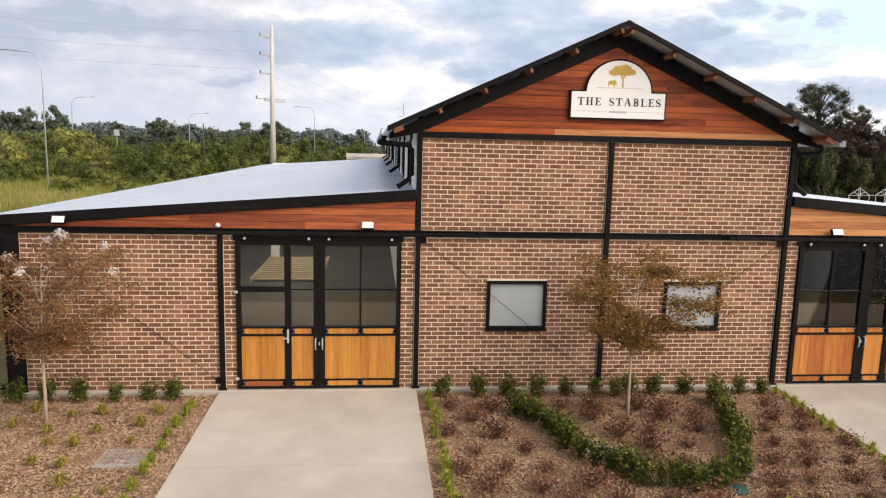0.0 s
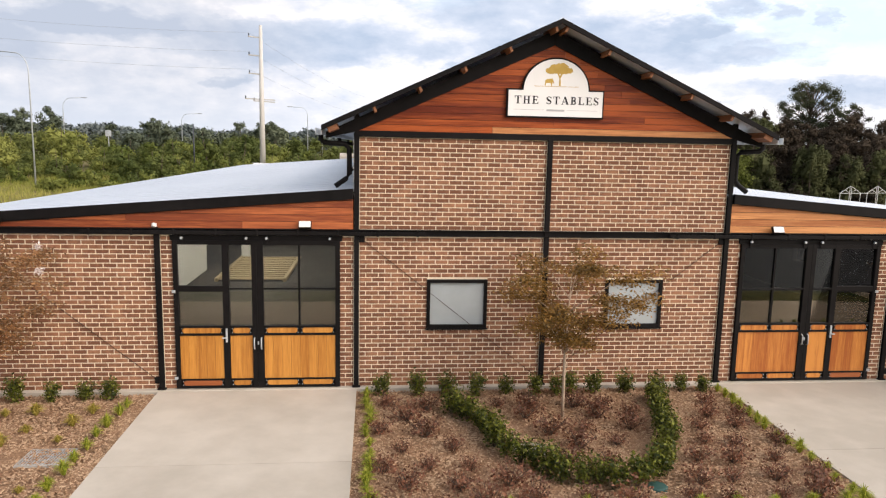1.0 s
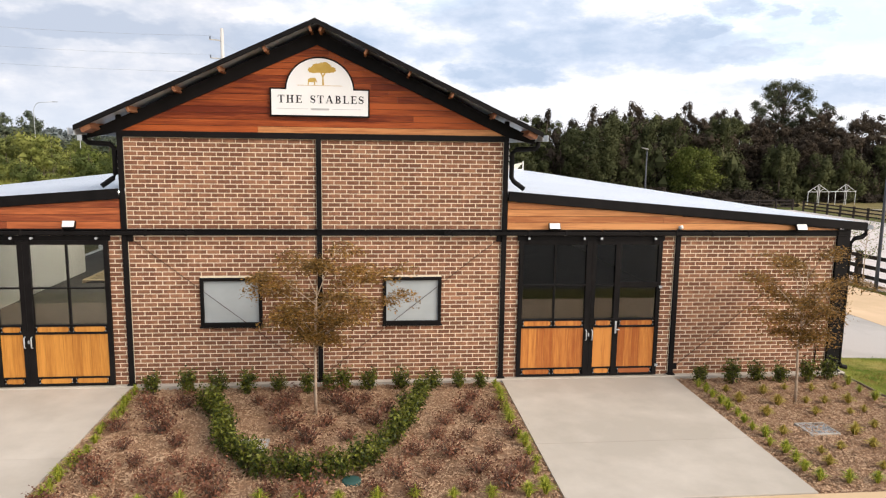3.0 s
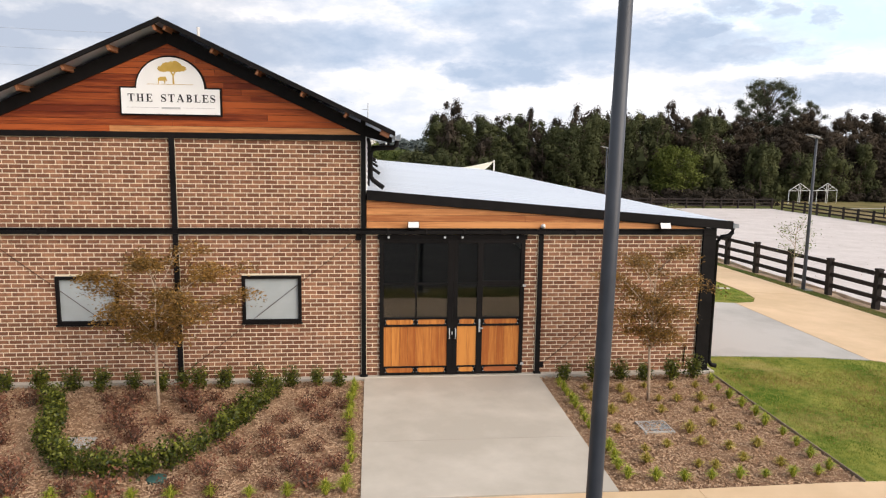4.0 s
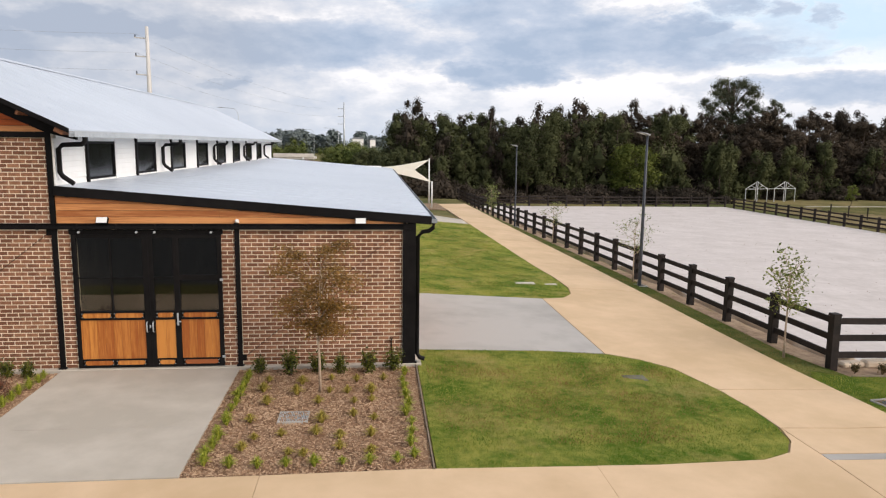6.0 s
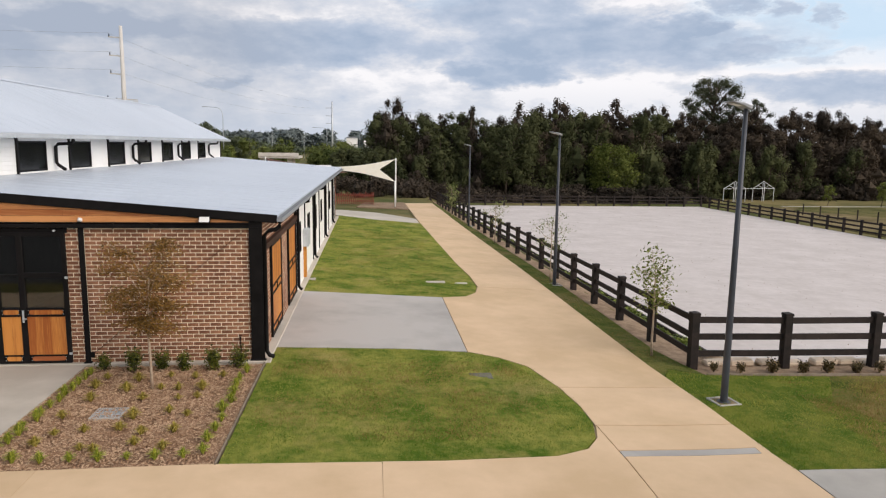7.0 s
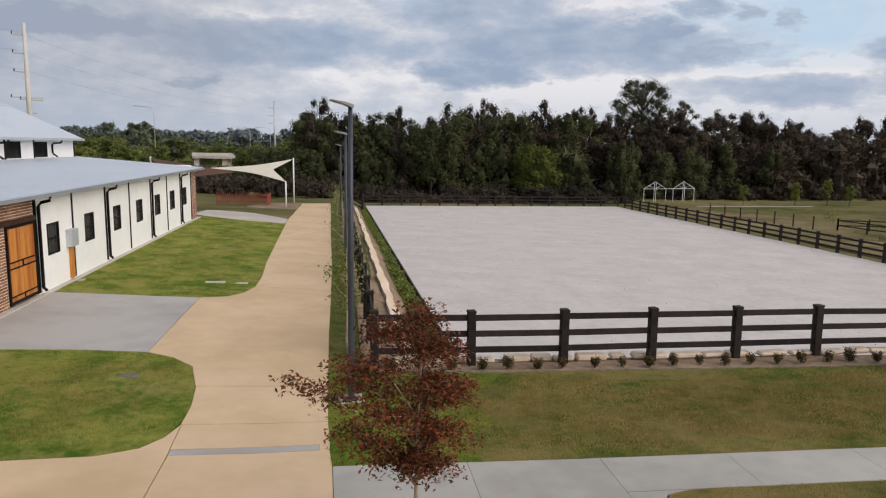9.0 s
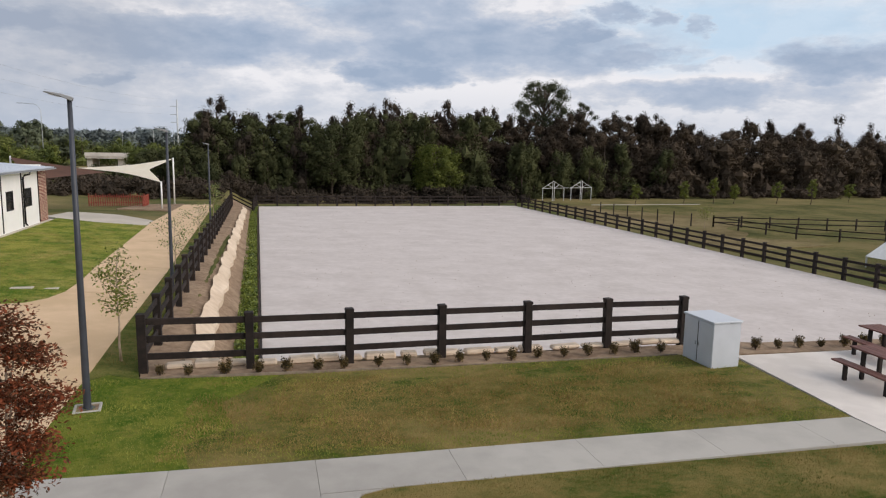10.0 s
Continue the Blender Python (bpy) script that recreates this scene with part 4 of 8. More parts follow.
def planks(parent, x0, x1, zlo, ztop, pitch, mat, seed, y=FY):
    """Rows of boards whose upper ends follow ztop(x), each a piece of its own."""
    rng = random.Random(seed)
    z = zlo
    top_all = max(ztop(x) for x in np.linspace(x0, x1, 200))
    while z < top_all - 0.015:
        hi = z + pitch - 0.007
        cuts = [x0]
        while cuts[-1] < x1:
            cuts.append(min(x1, cuts[-1] + rng.uniform(3.0, 5.6)))
        for a, b in zip(cuts[:-1], cuts[1:]):
            xs = [x for x in np.linspace(a + 0.002, b - 0.002, 60) if ztop(x) > z + 0.004]
            if not xs:
                continue
            lo_x, hi_x = min(xs), max(xs)
            topx = [x for x in xs if ztop(x) >= hi]
            poly = [(lo_x, z), (hi_x, z)]
            if topx:
                if max(topx) < hi_x - 0.02:
                    poly += [(hi_x, max(z + 0.004, ztop(hi_x))), (max(topx), hi)]
                else:
                    poly += [(hi_x, hi)]
                if min(topx) > lo_x + 0.02:
                    poly += [(min(topx), hi), (lo_x, max(z + 0.004, ztop(lo_x)))]
                else:
                    poly += [(lo_x, hi)]
            else:
                poly += [(hi_x, max(z + 0.004, ztop(hi_x))), (lo_x, max(z + 0.004, ztop(lo_x)))]
            d = rng.uniform(0, 0.004)
            part("board", Geo().prism(poly, "y", y - 0.024 - d, y + 0.002), mat, parent)
        z += pitch


gable = part("gable_cladding", Geo().prism([(CX - MID, 4.80), (CX + MID, 4.80), (CX + MID, rake(CX + MID) - 0.20), (CX, RIDGE - 0.25), (CX - MID, rake(CX - MID) - 0.20)], "y", FY + 0.004, FY + 0.2), "interior_dark", stable, "red-brown cedar boards filling the gable")
part("board", Geo().prism([(CX - MID + 0.05, 4.834), (CX - 1.12, 4.834), (CX - 1.12, 4.945), (CX - MID + 0.05, 4.945)], "y", FY - 0.025, FY + 0.002), "cedar_deep", gable)
part("board", Geo().prism([(CX - 1.116, 4.834), (CX + MID - 0.05, 4.834), (CX + MID - 0.05, 4.945), (CX - 1.116, 4.945)], "y", FY - 0.027, FY + 0.002), "cedar_light", gable, "paler orange board")
planks(gable, CX - MID + 0.05, CX + MID - 0.05, 4.952, lambda x: rake(x) - 0.30, 0.118, "cedar_deep", 4)
for s in (-1, 1):
    xa, xb = CX + s * (MID + 0.06), CX + s * (HALF - 0.12)
    lo, hi = min(xa, xb), max(xa, xb)
    cl = part("side_cladding", Geo().prism([(lo, 2.98), (hi, 2.98), (hi, lean_top(hi) - 0.1), (lo, lean_top(lo) - 0.1)], "y", FY + 0.004, FY + 0.2), "interior_dark", stable, "orange cedar boards under the sloping side roof")
    # right-hand boards take a paler colour that holds part of their sheen
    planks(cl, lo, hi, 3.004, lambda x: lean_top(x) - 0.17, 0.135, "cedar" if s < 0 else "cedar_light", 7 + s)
    # barge board
    g = Geo()
    xe = CX + s * (HALF + 0.42)
    xi = CX + s * (MID + 0.065)
    pts = [(xi, lean_top(xi) + 0.03), (xe, lean_top(xe) + 0.03), (xe, lean_top(xe) - 0.145), (xi, lean_top(xi) - 0.165)]
    g.prism(pts, "y", FY - 0.10, FY - 0.03)
    part("barge_board", g, "black_steel", stable, "black sloping barge board", 0.006)
    # side roof sheet
    g = Geo()
    xw = CX + s * (MID - 0.05)
    pts = [(xw, lean_top(xw) + 0.02), (xe, lean_top(xe) + 0.02), (xe, lean_top(xe) - 0.02), (xw, lean_top(xw) - 0.02)]
    g.prism(pts, "y", FY - 0.03, BACK + 0.25)
    roof_s = part("side_roof", g, "roof", stable, "pale blue-grey metal roof sheeting")
    g = Geo()
    n = 42
    for i in range(n + 1):
        yy = FY + 0.02 + (BACK - FY + 0.2) * i / n
        g.prism([(xw, lean_top(xw) + 0.020), (xe, lean_top(xe) + 0.020), (xe, lean_top(xe) + 0.025), (xw, lean_top(xw) + 0.025)], "y", yy - 0.012, yy + 0.012)
    part("roof_ribs", g, "roof", stable)
    # gutter along the low edge
    g = Geo()
    ze = lean_top(xe)
    g.box(min(xe, xe + s * 0.12), max(xe, xe + s * 0.12), FY - 0.10, BACK + 0.25, ze - 0.11, ze - 0.095)
    g.box(xe + s * 0.112 - 0.006, xe + s * 0.112 + 0.006, FY - 0.10, BACK + 0.25, ze - 0.11, ze - 0.03)
    g.box(xe - 0.006, xe + 0.006, FY - 0.03, BACK + 0.25, ze - 0.11, ze - 0.022)
    g.box(min(xe, xe + s * 0.12), max(xe, xe + s * 0.12), FY - 0.11, FY - 0.10, ze - 0.11, ze - 0.03)
    part("gutter", g, "gutter_grey" if s > 0 else "black_steel", stable, "metal gutter along the roof edge")
    # corner downpipe
    x1 = CX + s * (HALF + 0.13)
    g = Geo().tube([(xe + s * 0.05, FY + 0.0, ze - 0.12), (xe + s * 0.04, FY - 0.0, ze - 0.22), (xe - s * 0.05, FY, ze - 0.29), (x1 + s * 0.1, FY, ze - 0.31), (x1, FY, ze - 0.42), (x1, FY, 0.14), (x1 + s * 0.06, FY - 0.02, 0.05), (x1 + s * 0.16, FY - 0.05, 0.03)], 0.048, 8)
    part("downpipe", g, "black_steel", stable, "black round downpipe", 0, True)

# main roof: two sheets, ridge cap, rafters, purlins
for s in (-1, 1):
    g = Geo()
    xe = CX + s * RUN
    g.prism([(CX, RIDGE + 0.02), (xe, EAVE + 0.02), (xe, EAVE - 0.015), (CX, RIDGE - 0.015)], "y", FY - 0.50, BACK - 0.2)
    part("main_roof", g, "roof", stable, "pale blue-grey metal roof sheeting")
    g = Geo()
    for i in range(42):
        yy = FY - 0.42 + (BACK - FY + 0.1) * i / 41
        g.prism([(CX, RIDGE + 0.02), (xe, EAVE + 0.02), (xe, EAVE + 0.025), (CX, RIDGE + 0.025)], "y", yy - 0.012, yy + 0.012)
    part("roof_ribs", g, "roof", stable)
    g = Geo()
    g.prism([(CX, RIDGE + 0.045), (xe, EAVE + 0.045), (xe, EAVE - 0.05), (CX, RIDGE - 0.05)], "y", FY - 0.535, FY - 0.50)
    part("barge_cap", g, "black_steel", stable, "black metal edge of the roof", 0.004)
    g = Geo()
    xr = CX + s * (MID + 0.56)
    g.prism([(CX, RIDGE - 0.09), (xr, rake(xr) - 0.09), (xr, rake(xr) - 0.20), (CX + s * (MID + 0.0), rake(CX + MID) - 0.33), (CX, RIDGE - 0.36)], "y", FY - 0.06, FY + 0.02)
    part("rafter", g, "black_steel", stable, "black steel rafter along the gable", 0.004)
    for k in range(6):
        d = [0.11, 0.92, 1.72, 2.52, 3.32, 4.06][k]
        x = CX + s * d
        ang = math.atan(SLOPE) * s
        m = Matrix.Translation((x, FY, rake(x) - 0.055)) @ Matrix.Rotation(ang, 4, "Y")
        g = Geo().box(-0.024 if k < 5 else -0.09, 0.024 if k < 5 else 0.09, -0.50, 0.35, -0.085, 0.03, m)
        part("purlin", g, "purlin", stable, "pale timber purlin end under the roof", 0.004)
    # eave gutter
    g = Geo()
    g.box(min(xe, xe + s * 0.11), max(xe, xe + s * 0.11), FY - 0.5, BACK - 0.2, EAVE - 0.12, EAVE - 0.11)
    g.box(xe + s * 0.10 - 0.006, xe + s * 0.10 + 0.006, FY - 0.5, BACK - 0.2, EAVE - 0.12, EAVE - 0.005)
    g.box(xe - 0.006, xe + 0.006, FY - 0.5, BACK - 0.2, EAVE - 0.12, EAVE - 0.02)
    part("gutter", g, "galv", stable)
    # clerestory: white weatherboards with dark windows
    wx = CX + s * MID
    zb, zt = lean_top(wx) - 0.1, 4.80
    wins = [(14.75 + 3.32 * i, 16.55 + 3.32 * i) for i in range(8)]
    g = wall_with_holes(FY + 0.25, BACK - 0.3, zb, zt, wx - 0.1 if s > 0 else wx - 0.05, wx + 0.05 if s > 0 else wx + 0.1, [(a, b, 3.80, 4.66) for a, b in wins], "y")
    cw = part("clerestory_wall", g, "white_paint", stable, "white weatherboard wall above the side roof")
    edges = [FY + 0.02] + [v for ab in wins for v in ab] + [BACK - 0.3]
    for a, b in zip(edges[::2], edges[1::2]):
        z = 3.76
        while z < 4.7:
            g = Geo().prism([(wx + s * 0.05, z), (wx + s * 0.075, z + 0.004), (wx + s * 0.058, z + 0.118), (wx + s * 0.05, z + 0.118)], "y", a, b - 0.06)
            part("weatherboard", g, "white_paint", cw)
            z += 0.12
        part("post", Geo().box(wx + s * 0.05 - 0.05, wx + s * 0.05 + 0.07, b - 0.06, b + 0.02, zb, zt), "black_steel", stable)
    for i, (a, b) in enumerate(wins):
        w = part("clerestory_window", Geo().box(wx + s * 0.02 - 0.005, wx + s * 0.02 + 0.005, a + 0.04, b - 0.04, 3.84, 4.62), "black_glass", stable, "dark clerestory window")
        g = Geo()
        for p in ((a, a + 0.05), (b - 0.05, b)):
            g.box(wx - 0.03 + s * 0.03, wx + 0.03 + s * 0.03, p[0], p[1], 3.80, 4.66)
        for q in ((3.80, 3.85), (4.61, 4.66)):
            g.box(wx - 0.028 + s * 0.03, wx + 0.028 + s * 0.03, a, b, *q)
        part("frame", g, "black_steel", w)
    for yy in (FY + 0.1, 20.3, 27.2, 33.8, 40.3):
        x0, x1 = xe + s * 0.05, wx + s * 0.14
        zr = lean_top(x1)
        g = Geo().tube([(x0, yy, EAVE - 0.1), (x0, yy, EAVE - 0.2), (x0 - s * 0.06, yy, EAVE - 0.26), (x1 + s * 0.08, yy, EAVE - 0.28), (x1, yy, EAVE - 0.36), (x1, yy, zr + 0.30), (x1 + s * 0.05, yy, zr + 0.22), (x1 + s * 0.26, yy, zr + 0.07)], 0.05, 8)
        part("downpipe", g, "black_steel", stable, "black downpipe bending from gutter to lower roof", 0, True)
g = Geo().prism([(CX - 0.16, RIDGE - 0.035), (CX, RIDGE + 0.055), (CX + 0.16, RIDGE - 0.035), (CX, RIDGE + 0.04)], "y", FY - 0.54, BACK - 0.2)
part("ridge_cap", g, "roof", stable)

# side wall to the lawn: brick, two timber doors, then white bays with windows
SX = CX + HALF
SDOORS = ((14.70, 16.52), (18.08, 19.93))
SWINS = [(20.84, 21.80), (24.15, 25.12), (27.42, 28.37), (30.66, 31.65), (33.85, 34.88), (36.97, 38.03), (39.95, 41.02)]
holes_s = sorted([(a, b, -0.10, 2.30) for a, b in SDOORS] + [(a, b, 1.05, 2.08) for a, b in SWINS])
side_wall = part("side_wall", wall_with_holes(FY + 0.25, BACK, -0.15, 3.04, SX - 0.25, SX - 0.008, holes_s, "y"), "mortar", stable, "brown brick side wall with pale joints")
# the wide opening is unseen, added to let skylight in to the deck
part("left_wall", wall_with_holes(FY + 0.25, BACK, -0.15, 3.04, CX - HALF + 0.008, CX - HALF + 0.25, [(19.0, 31.0, 0.0, 2.92)], "y"), "white_paint", stable)
part("back_wall", Geo().box(CX - HALF + 0.25, CX + HALF - 0.25, BACK - 0.25, BACK, -0.15, 3.3), "white_paint", stable)
part("back_gable", Geo().prism([(CX - MID, 3.3), (CX + MID, 3.3), (CX + MID, rake(CX + MID) - 0.15), (CX, RIDGE - 0.15), (CX - MID, rake(CX - MID) - 0.15)], "y", BACK - 0.5, BACK - 0.3), "white_paint", stable)
BAYS = [20.02, 23.0, 26.45, 29.62, 33.08, 36.3, 39.38, 42.25]
for k, (a, b) in enumerate(zip(BAYS[:-1], BAYS[1:])):
    hs = [(max(a, p), q, 1.05, 2.08) for p, q in SWINS if a < p < b]
    part("white_bay", wall_with_holes(a, b, -0.06, 2.98, SX - 0.009, SX + 0.016, hs, "y"), "white_paint", stable, "white painted wall bay")
for k, yv in enumerate(BAYS):
    w = 0.05 if k % 2 else 0.09
    part("column", Geo().box(SX - 0.01, SX + 0.06, yv - w / 2, yv + w / 2, 0, 3.0), "black_steel", stable)
    if k % 2 == 0:
        xe = SX + 0.42
        ze = lean_top(xe)
        g = Geo().tube([(xe + 0.05, yv + 0.12, ze - 0.12), (xe + 0.03, yv + 0.12, ze - 0.24), (SX + 0.2, yv + 0.12, ze - 0.3), (SX + 0.1, yv + 0.12, ze - 0.42), (SX + 0.1, yv + 0.12, 0.15), (SX + 0.2, yv + 0.12, 0.05)], 0.05, 8)
        part("downpipe", g, "black_steel", stable, "", 0, True)
for a, b in SWINS:
    w = part("window", Geo().box(SX - 0.05, SX - 0.04, a + 0.03, b - 0.03, 1.08, 2.05), "stall_glass", stable, "dark barred stable window")
    g = Geo()
    for p, q in ((a, a + 0.05), (b - 0.05, b)):
        g.box(SX - 0.07, SX + 0.03, p, q, 1.05, 2.08)
    for p, q in ((1.05, 1.10), (2.03, 2.08), (1.54, 1.58)):
        g.box(SX - 0.068, SX + 0.028, a + 0.05, b - 0.05, p, q)
    part("frame", g, "black_steel", w, "", 0.004)
    for i in range(1, 7):
        yv = a + (b - a) * i / 7
        part("bar", Geo().tube([(SX + 0.0, yv, 1.1), (SX + 0.0, yv, 2.03)], 0.008, 5), "black_steel", w)


def side_door(y0, y1, top, idx):
    """A timber stable door in a black frame, in the side wall."""
    d = thing("door_%d" % idx, (SX, (y0 + y1) / 2, 0), "orange timber stable door with black steel frame and mid rail", "door", "side doors", "structure")
    h = (y1 - y0) / 2
    g = Geo()
    for a, b, c, e in ((-h, -h + 0.07, 0.0, top), (h - 0.07, h, 0.0, top), (-h + 0.07, h - 0.07, 0.02, 0.10), (-h + 0.07, h - 0.07, top - 0.08, top), (-h + 0.07, h - 0.07, top * 0.45, top * 0.45 + 0.04), (-h + 0.07, h - 0.07, top * 0.53, top * 0.53 + 0.04), (-h + 0.07, h - 0.07, 0.22, 0.26), (-0.02, 0.02, top * 0.45 + 0.04, top * 0.53), (-0.02, 0.02, 0.10, 0.22)):
        g.box(-0.02, 0.055, a, b, c, e)
    part("frame", g, "black_steel", d, "black steel frame", 0.005)
    for lo, hi in ((0.10, 0.22), (0.26, top * 0.45), (top * 0.45 + 0.04, top * 0.53), (top * 0.53 + 0.04, top - 0.08)):
        n = max(2, int((2 * h - 0.14) / 0.13))
        for i in range(n):
            a = -h + 0.07 + (2 * h - 0.14) * i / n
            part("plank", Geo().box(-0.01, 0.03, a + 0.002, a + (2 * h - 0.14) / n - 0.002, lo, hi), "door_wood_red", d)
    return d


side_door(*SDOORS[0], 2.30, 3)
side_door(*SDOORS[1], 2.30, 4)
# sliding track over both side doors, with a short post up to the eave
g = Geo().box(SX - 0.004, SX + 0.10, FY + 0.16, 19.97, 2.325, 2.345)
g.box(SX + 0.085, SX + 0.10, FY + 0.16, 19.97, 2.345, 2.445)
g.box(SX - 0.004, SX + 0.10, FY + 0.16, 19.97, 2.445, 2.46)
part("door_track", g, "rust_steel", stable, "dark rust-brown steel track over the side doors", 0.003)
part("post", Geo().box(SX - 0.004, SX + 0.05, 16.41, 16.49, 2.46, 2.98), "black_steel", stable)

# front windows
for k, (a, b) in enumerate(WINDOWS):
    w = thing("window_%d" % (k + 1), ((a + b) / 2, FY, 1.095), "square black-framed window with frosted pane", "window", "front windows", "structure")
    h = (b - a) / 2
    g = Geo()
    for x0, x1, z0, z1 in ((-h, -h + 0.065, 0, 0.955), (h - 0.065, h, 0, 0.955), (-h + 0.065, h - 0.065, 0, 0.065), (-h + 0.065, h - 0.065, 0.89, 0.955)):
        g.box(x0, x1, -0.03, 0.08, z0, z1)
    part("window_frame", g, "black_steel", w, "", 0.005)
    part("pane", Geo().box(-h + 0.06, h - 0.06, 0.02, 0.03, 0.06, 0.895), "frost", w, "frosted pale grey pane")
    part("window_sill", Geo().box(-h - 0.02, h + 0.02, -0.045, -0.012, -0.03, 0.0), "black_steel", w)


def barn_door(x0, x1, idx, flip):
    """Glazed double stable door: black frame, timber lower panels, a wicket leaf at one end."""
    d = thing("door_%d" % idx, ((x0 + x1) / 2, FY - 0.01, 0), "large black steel double door with dark glass over timber panels", "door", "front doors", "structure")
    w = x1 - x0
    wood_mat = "door_wood_red" if flip else "door_wood"
    s = -1 if flip else 1

    def X(u):
        return s * (u - 0.5) * w

    def Z(z):
        """The timber half reaches a little further down than the frame's own measure."""
        return z if z > 0.98 else 0.98 - (0.98 - z) * 1.062

    def bar(g, u0, u1, z0, z1, y0=-0.045, y1=0.03):
        a, b = sorted((X(u0), X(u1)))
        g.box(a, b, y0, y1, Z(z0), Z(z1))

    def frame_of(u0, u1, rails, stiles):
        g = Geo()
        for a, b in stiles:
            bar(g, a, b, 0.02, 2.78)
        for a, b, z0, z1 in rails:
            bar(g, a, b, z0, z1, -0.042, 0.027)
        return g

    # leaf with the wicket: stiles at its ends and beside the wicket
    st = 0.028
    lf = part("door_leaf", frame_of(0, 0.495, [(st, 0.30, 1.82, 1.93), (0.30, 0.465, 1.86, 1.89), (st, 0.465, 2.70, 2.78), (st, 0.465, 0.02, 0.06), (st, 0.29, 0.16, 0.19), (0.33, 0.465, 0.16, 0.19), (st, 0.29, 0.98, 1.02), (0.33, 0.465, 0.98, 1.02), (st, 0.29, 1.13, 1.17), (0.33, 0.465, 1.13, 1.17)], [(0, st), (0.29, 0.33), (0.465, 0.495)]), "black_steel", d, "leaf with a smaller wicket door", 0.004)
    rf = part("door_leaf", frame_of(0.4955, 1.0, [(0.535, 0.972, 1.86, 1.89), (0.535, 0.972, 2.70, 2.78), (0.535, 0.972, 0.02, 0.06), (0.535, 0.972, 0.16, 0.19), (0.535, 0.972, 0.98, 1.02), (0.535, 0.972, 1.13, 1.17)], [(0.4955, 0.535), (0.972, 1.0)]), "black_steel", d, "wide sliding leaf", 0.004)
    g = Geo()
    bar(g, 0.745, 0.757, 1.17, 2.70, -0.03, 0.02)
    part("glazing_bar", g, "black_steel", rf)
    for leaf, spans in ((lf, ((st, 0.29), (0.33, 0.465))), (rf, ((0.535, 0.972),))):
        for u0, u1 in spans:
            n = max(2, round((u1 - u0) * w / 0.165))
            for i in range(n):
                g = Geo()
                a, b = u0 + (u1 - u0) * i / n, u0 + (u1 - u0) * (i + 1) / n
                bar(g, a + 0.0004, b - 0.0004, 0.19, 0.98, -0.022, 0.0)
                part("plank", g, wood_mat, leaf)
            m = 2 if (u1 - u0) > 0.3 else 1
            for i in range(m):
                a, b = u0 + (u1 - u0) * i / m, u0 + (u1 - u0) * (i + 1) / m
                for z0, z1 in ((Z(0.065), Z(0.155)), (1.025, 1.125)):
                    p, q = sorted((X(a), X(b)))
                    p, q, c = p + 0.05, q - 0.05, 0.028
                    g = Geo().prism([(p, z0 + c), (p + c, z0), (q - c, z0), (q, z0 + c), (q, z1 - c), (q - c, z1), (p + c, z1), (p, z1 - c)], "y", -0.03, 0.0)
                    part("plank", g, "rust_plank" if (z0 < 0.5 and a < 0.1) else wood_mat, leaf)
                    part("backing", Geo().box(p - 0.05, q + 0.05, 0.0, 0.012, z0 - 0.006, z1 + 0.006), "black_steel", leaf)
                    for u, sg in ((p - 0.012, -1), (q + 0.012, 1)):
                        gg = Geo()
                        for zz in (z0 + 0.012, z1 - 0.012):
                            gg.tube([(u, -0.036, zz), (u, -0.028, zz)], 0.009, 6)
                        part("screw", gg, "galv", leaf)
            ups = [(1.17, 1.86), (1.89, 2.70)] if u0 > 0.3 else [(1.17, 1.82), (1.93, 2.70)]
            for z0, z1 in ups:
                g = Geo()
                bar(g, u0, u1, z0, z1, 0.0, 0.008)
                p = part("pane", g, "dark_glass", leaf, "clear reflective glass")
                p.visible_shadow = False
    part("header", Geo().box(-w / 2 - 0.04, w / 2 + 0.04, -0.02, 0.12, 2.775, 2.872), "black_steel", d)
    # handles, hinges, lock
    for u in (0.478, 0.52):
        g = Geo().tube([(X(u), -0.05, 0.72), (X(u), -0.10, 0.74), (X(u), -0.10, 0.92), (X(u), -0.05, 0.94)], 0.013, 6)
        part("handle", g, "galv", d, "steel pull handle", 0, True)
    part("lock", Geo().box(X(0.50) - 0.012, X(0.50) + 0.012, -0.07, -0.045, 0.81, 0.87), "galv", d)
    part("handle", Geo().box(X(0.31) - 0.016, X(0.31) + 0.016, -0.07, -0.045, 0.86, 1.12), "galv", d, "steel lever handle plate")
    part("handle", Geo().box(min(X(0.31), X(0.285)), max(X(0.31), X(0.285)), -0.10, -0.075, 0.935, 0.955), "galv", d)
    for z in (0.14, 1.8):
        part("hinge", Geo().box(X(0.002) - 0.03, X(0.002) + 0.03, -0.065, -0.045, z, z + 0.05), "galv", d)
    for u in (0.06, 0.44, 0.56, 0.94):
        part("roller", Geo().tube([(X(u), -0.10, 2.83), (X(u), -0.05, 2.83)], 0.024, 10), "galv", d, "steel door roller")
        part("hanger", Geo().box(X(u) - 0.02, X(u) + 0.02, -0.06, -0.046, 2.70, 2.86), "black_steel", d)
    return d


barn_door(*DOORS[0], 1, False)
barn_door(*DOORS[1], 2, True)
for x0, x1 in ((CX - 8.55, CX - 2.34), (CX + 2.43, CX + 8.85)):
    g = Geo()
    g.box(x0, x1, FY - 0.13, FY - 0.076, 2.895, 2.965)
    n = 9
    for i in range(n):
        x = x0 + 0.15 + (x1 - x0 - 0.3) * i / (n - 1)
        g.box(x - 0.02, x + 0.02, FY - 0.138, FY - 0.076, 2.88, 2.995)
    part("door_track", g, "black_steel", stable, "black sliding door track", 0.006)

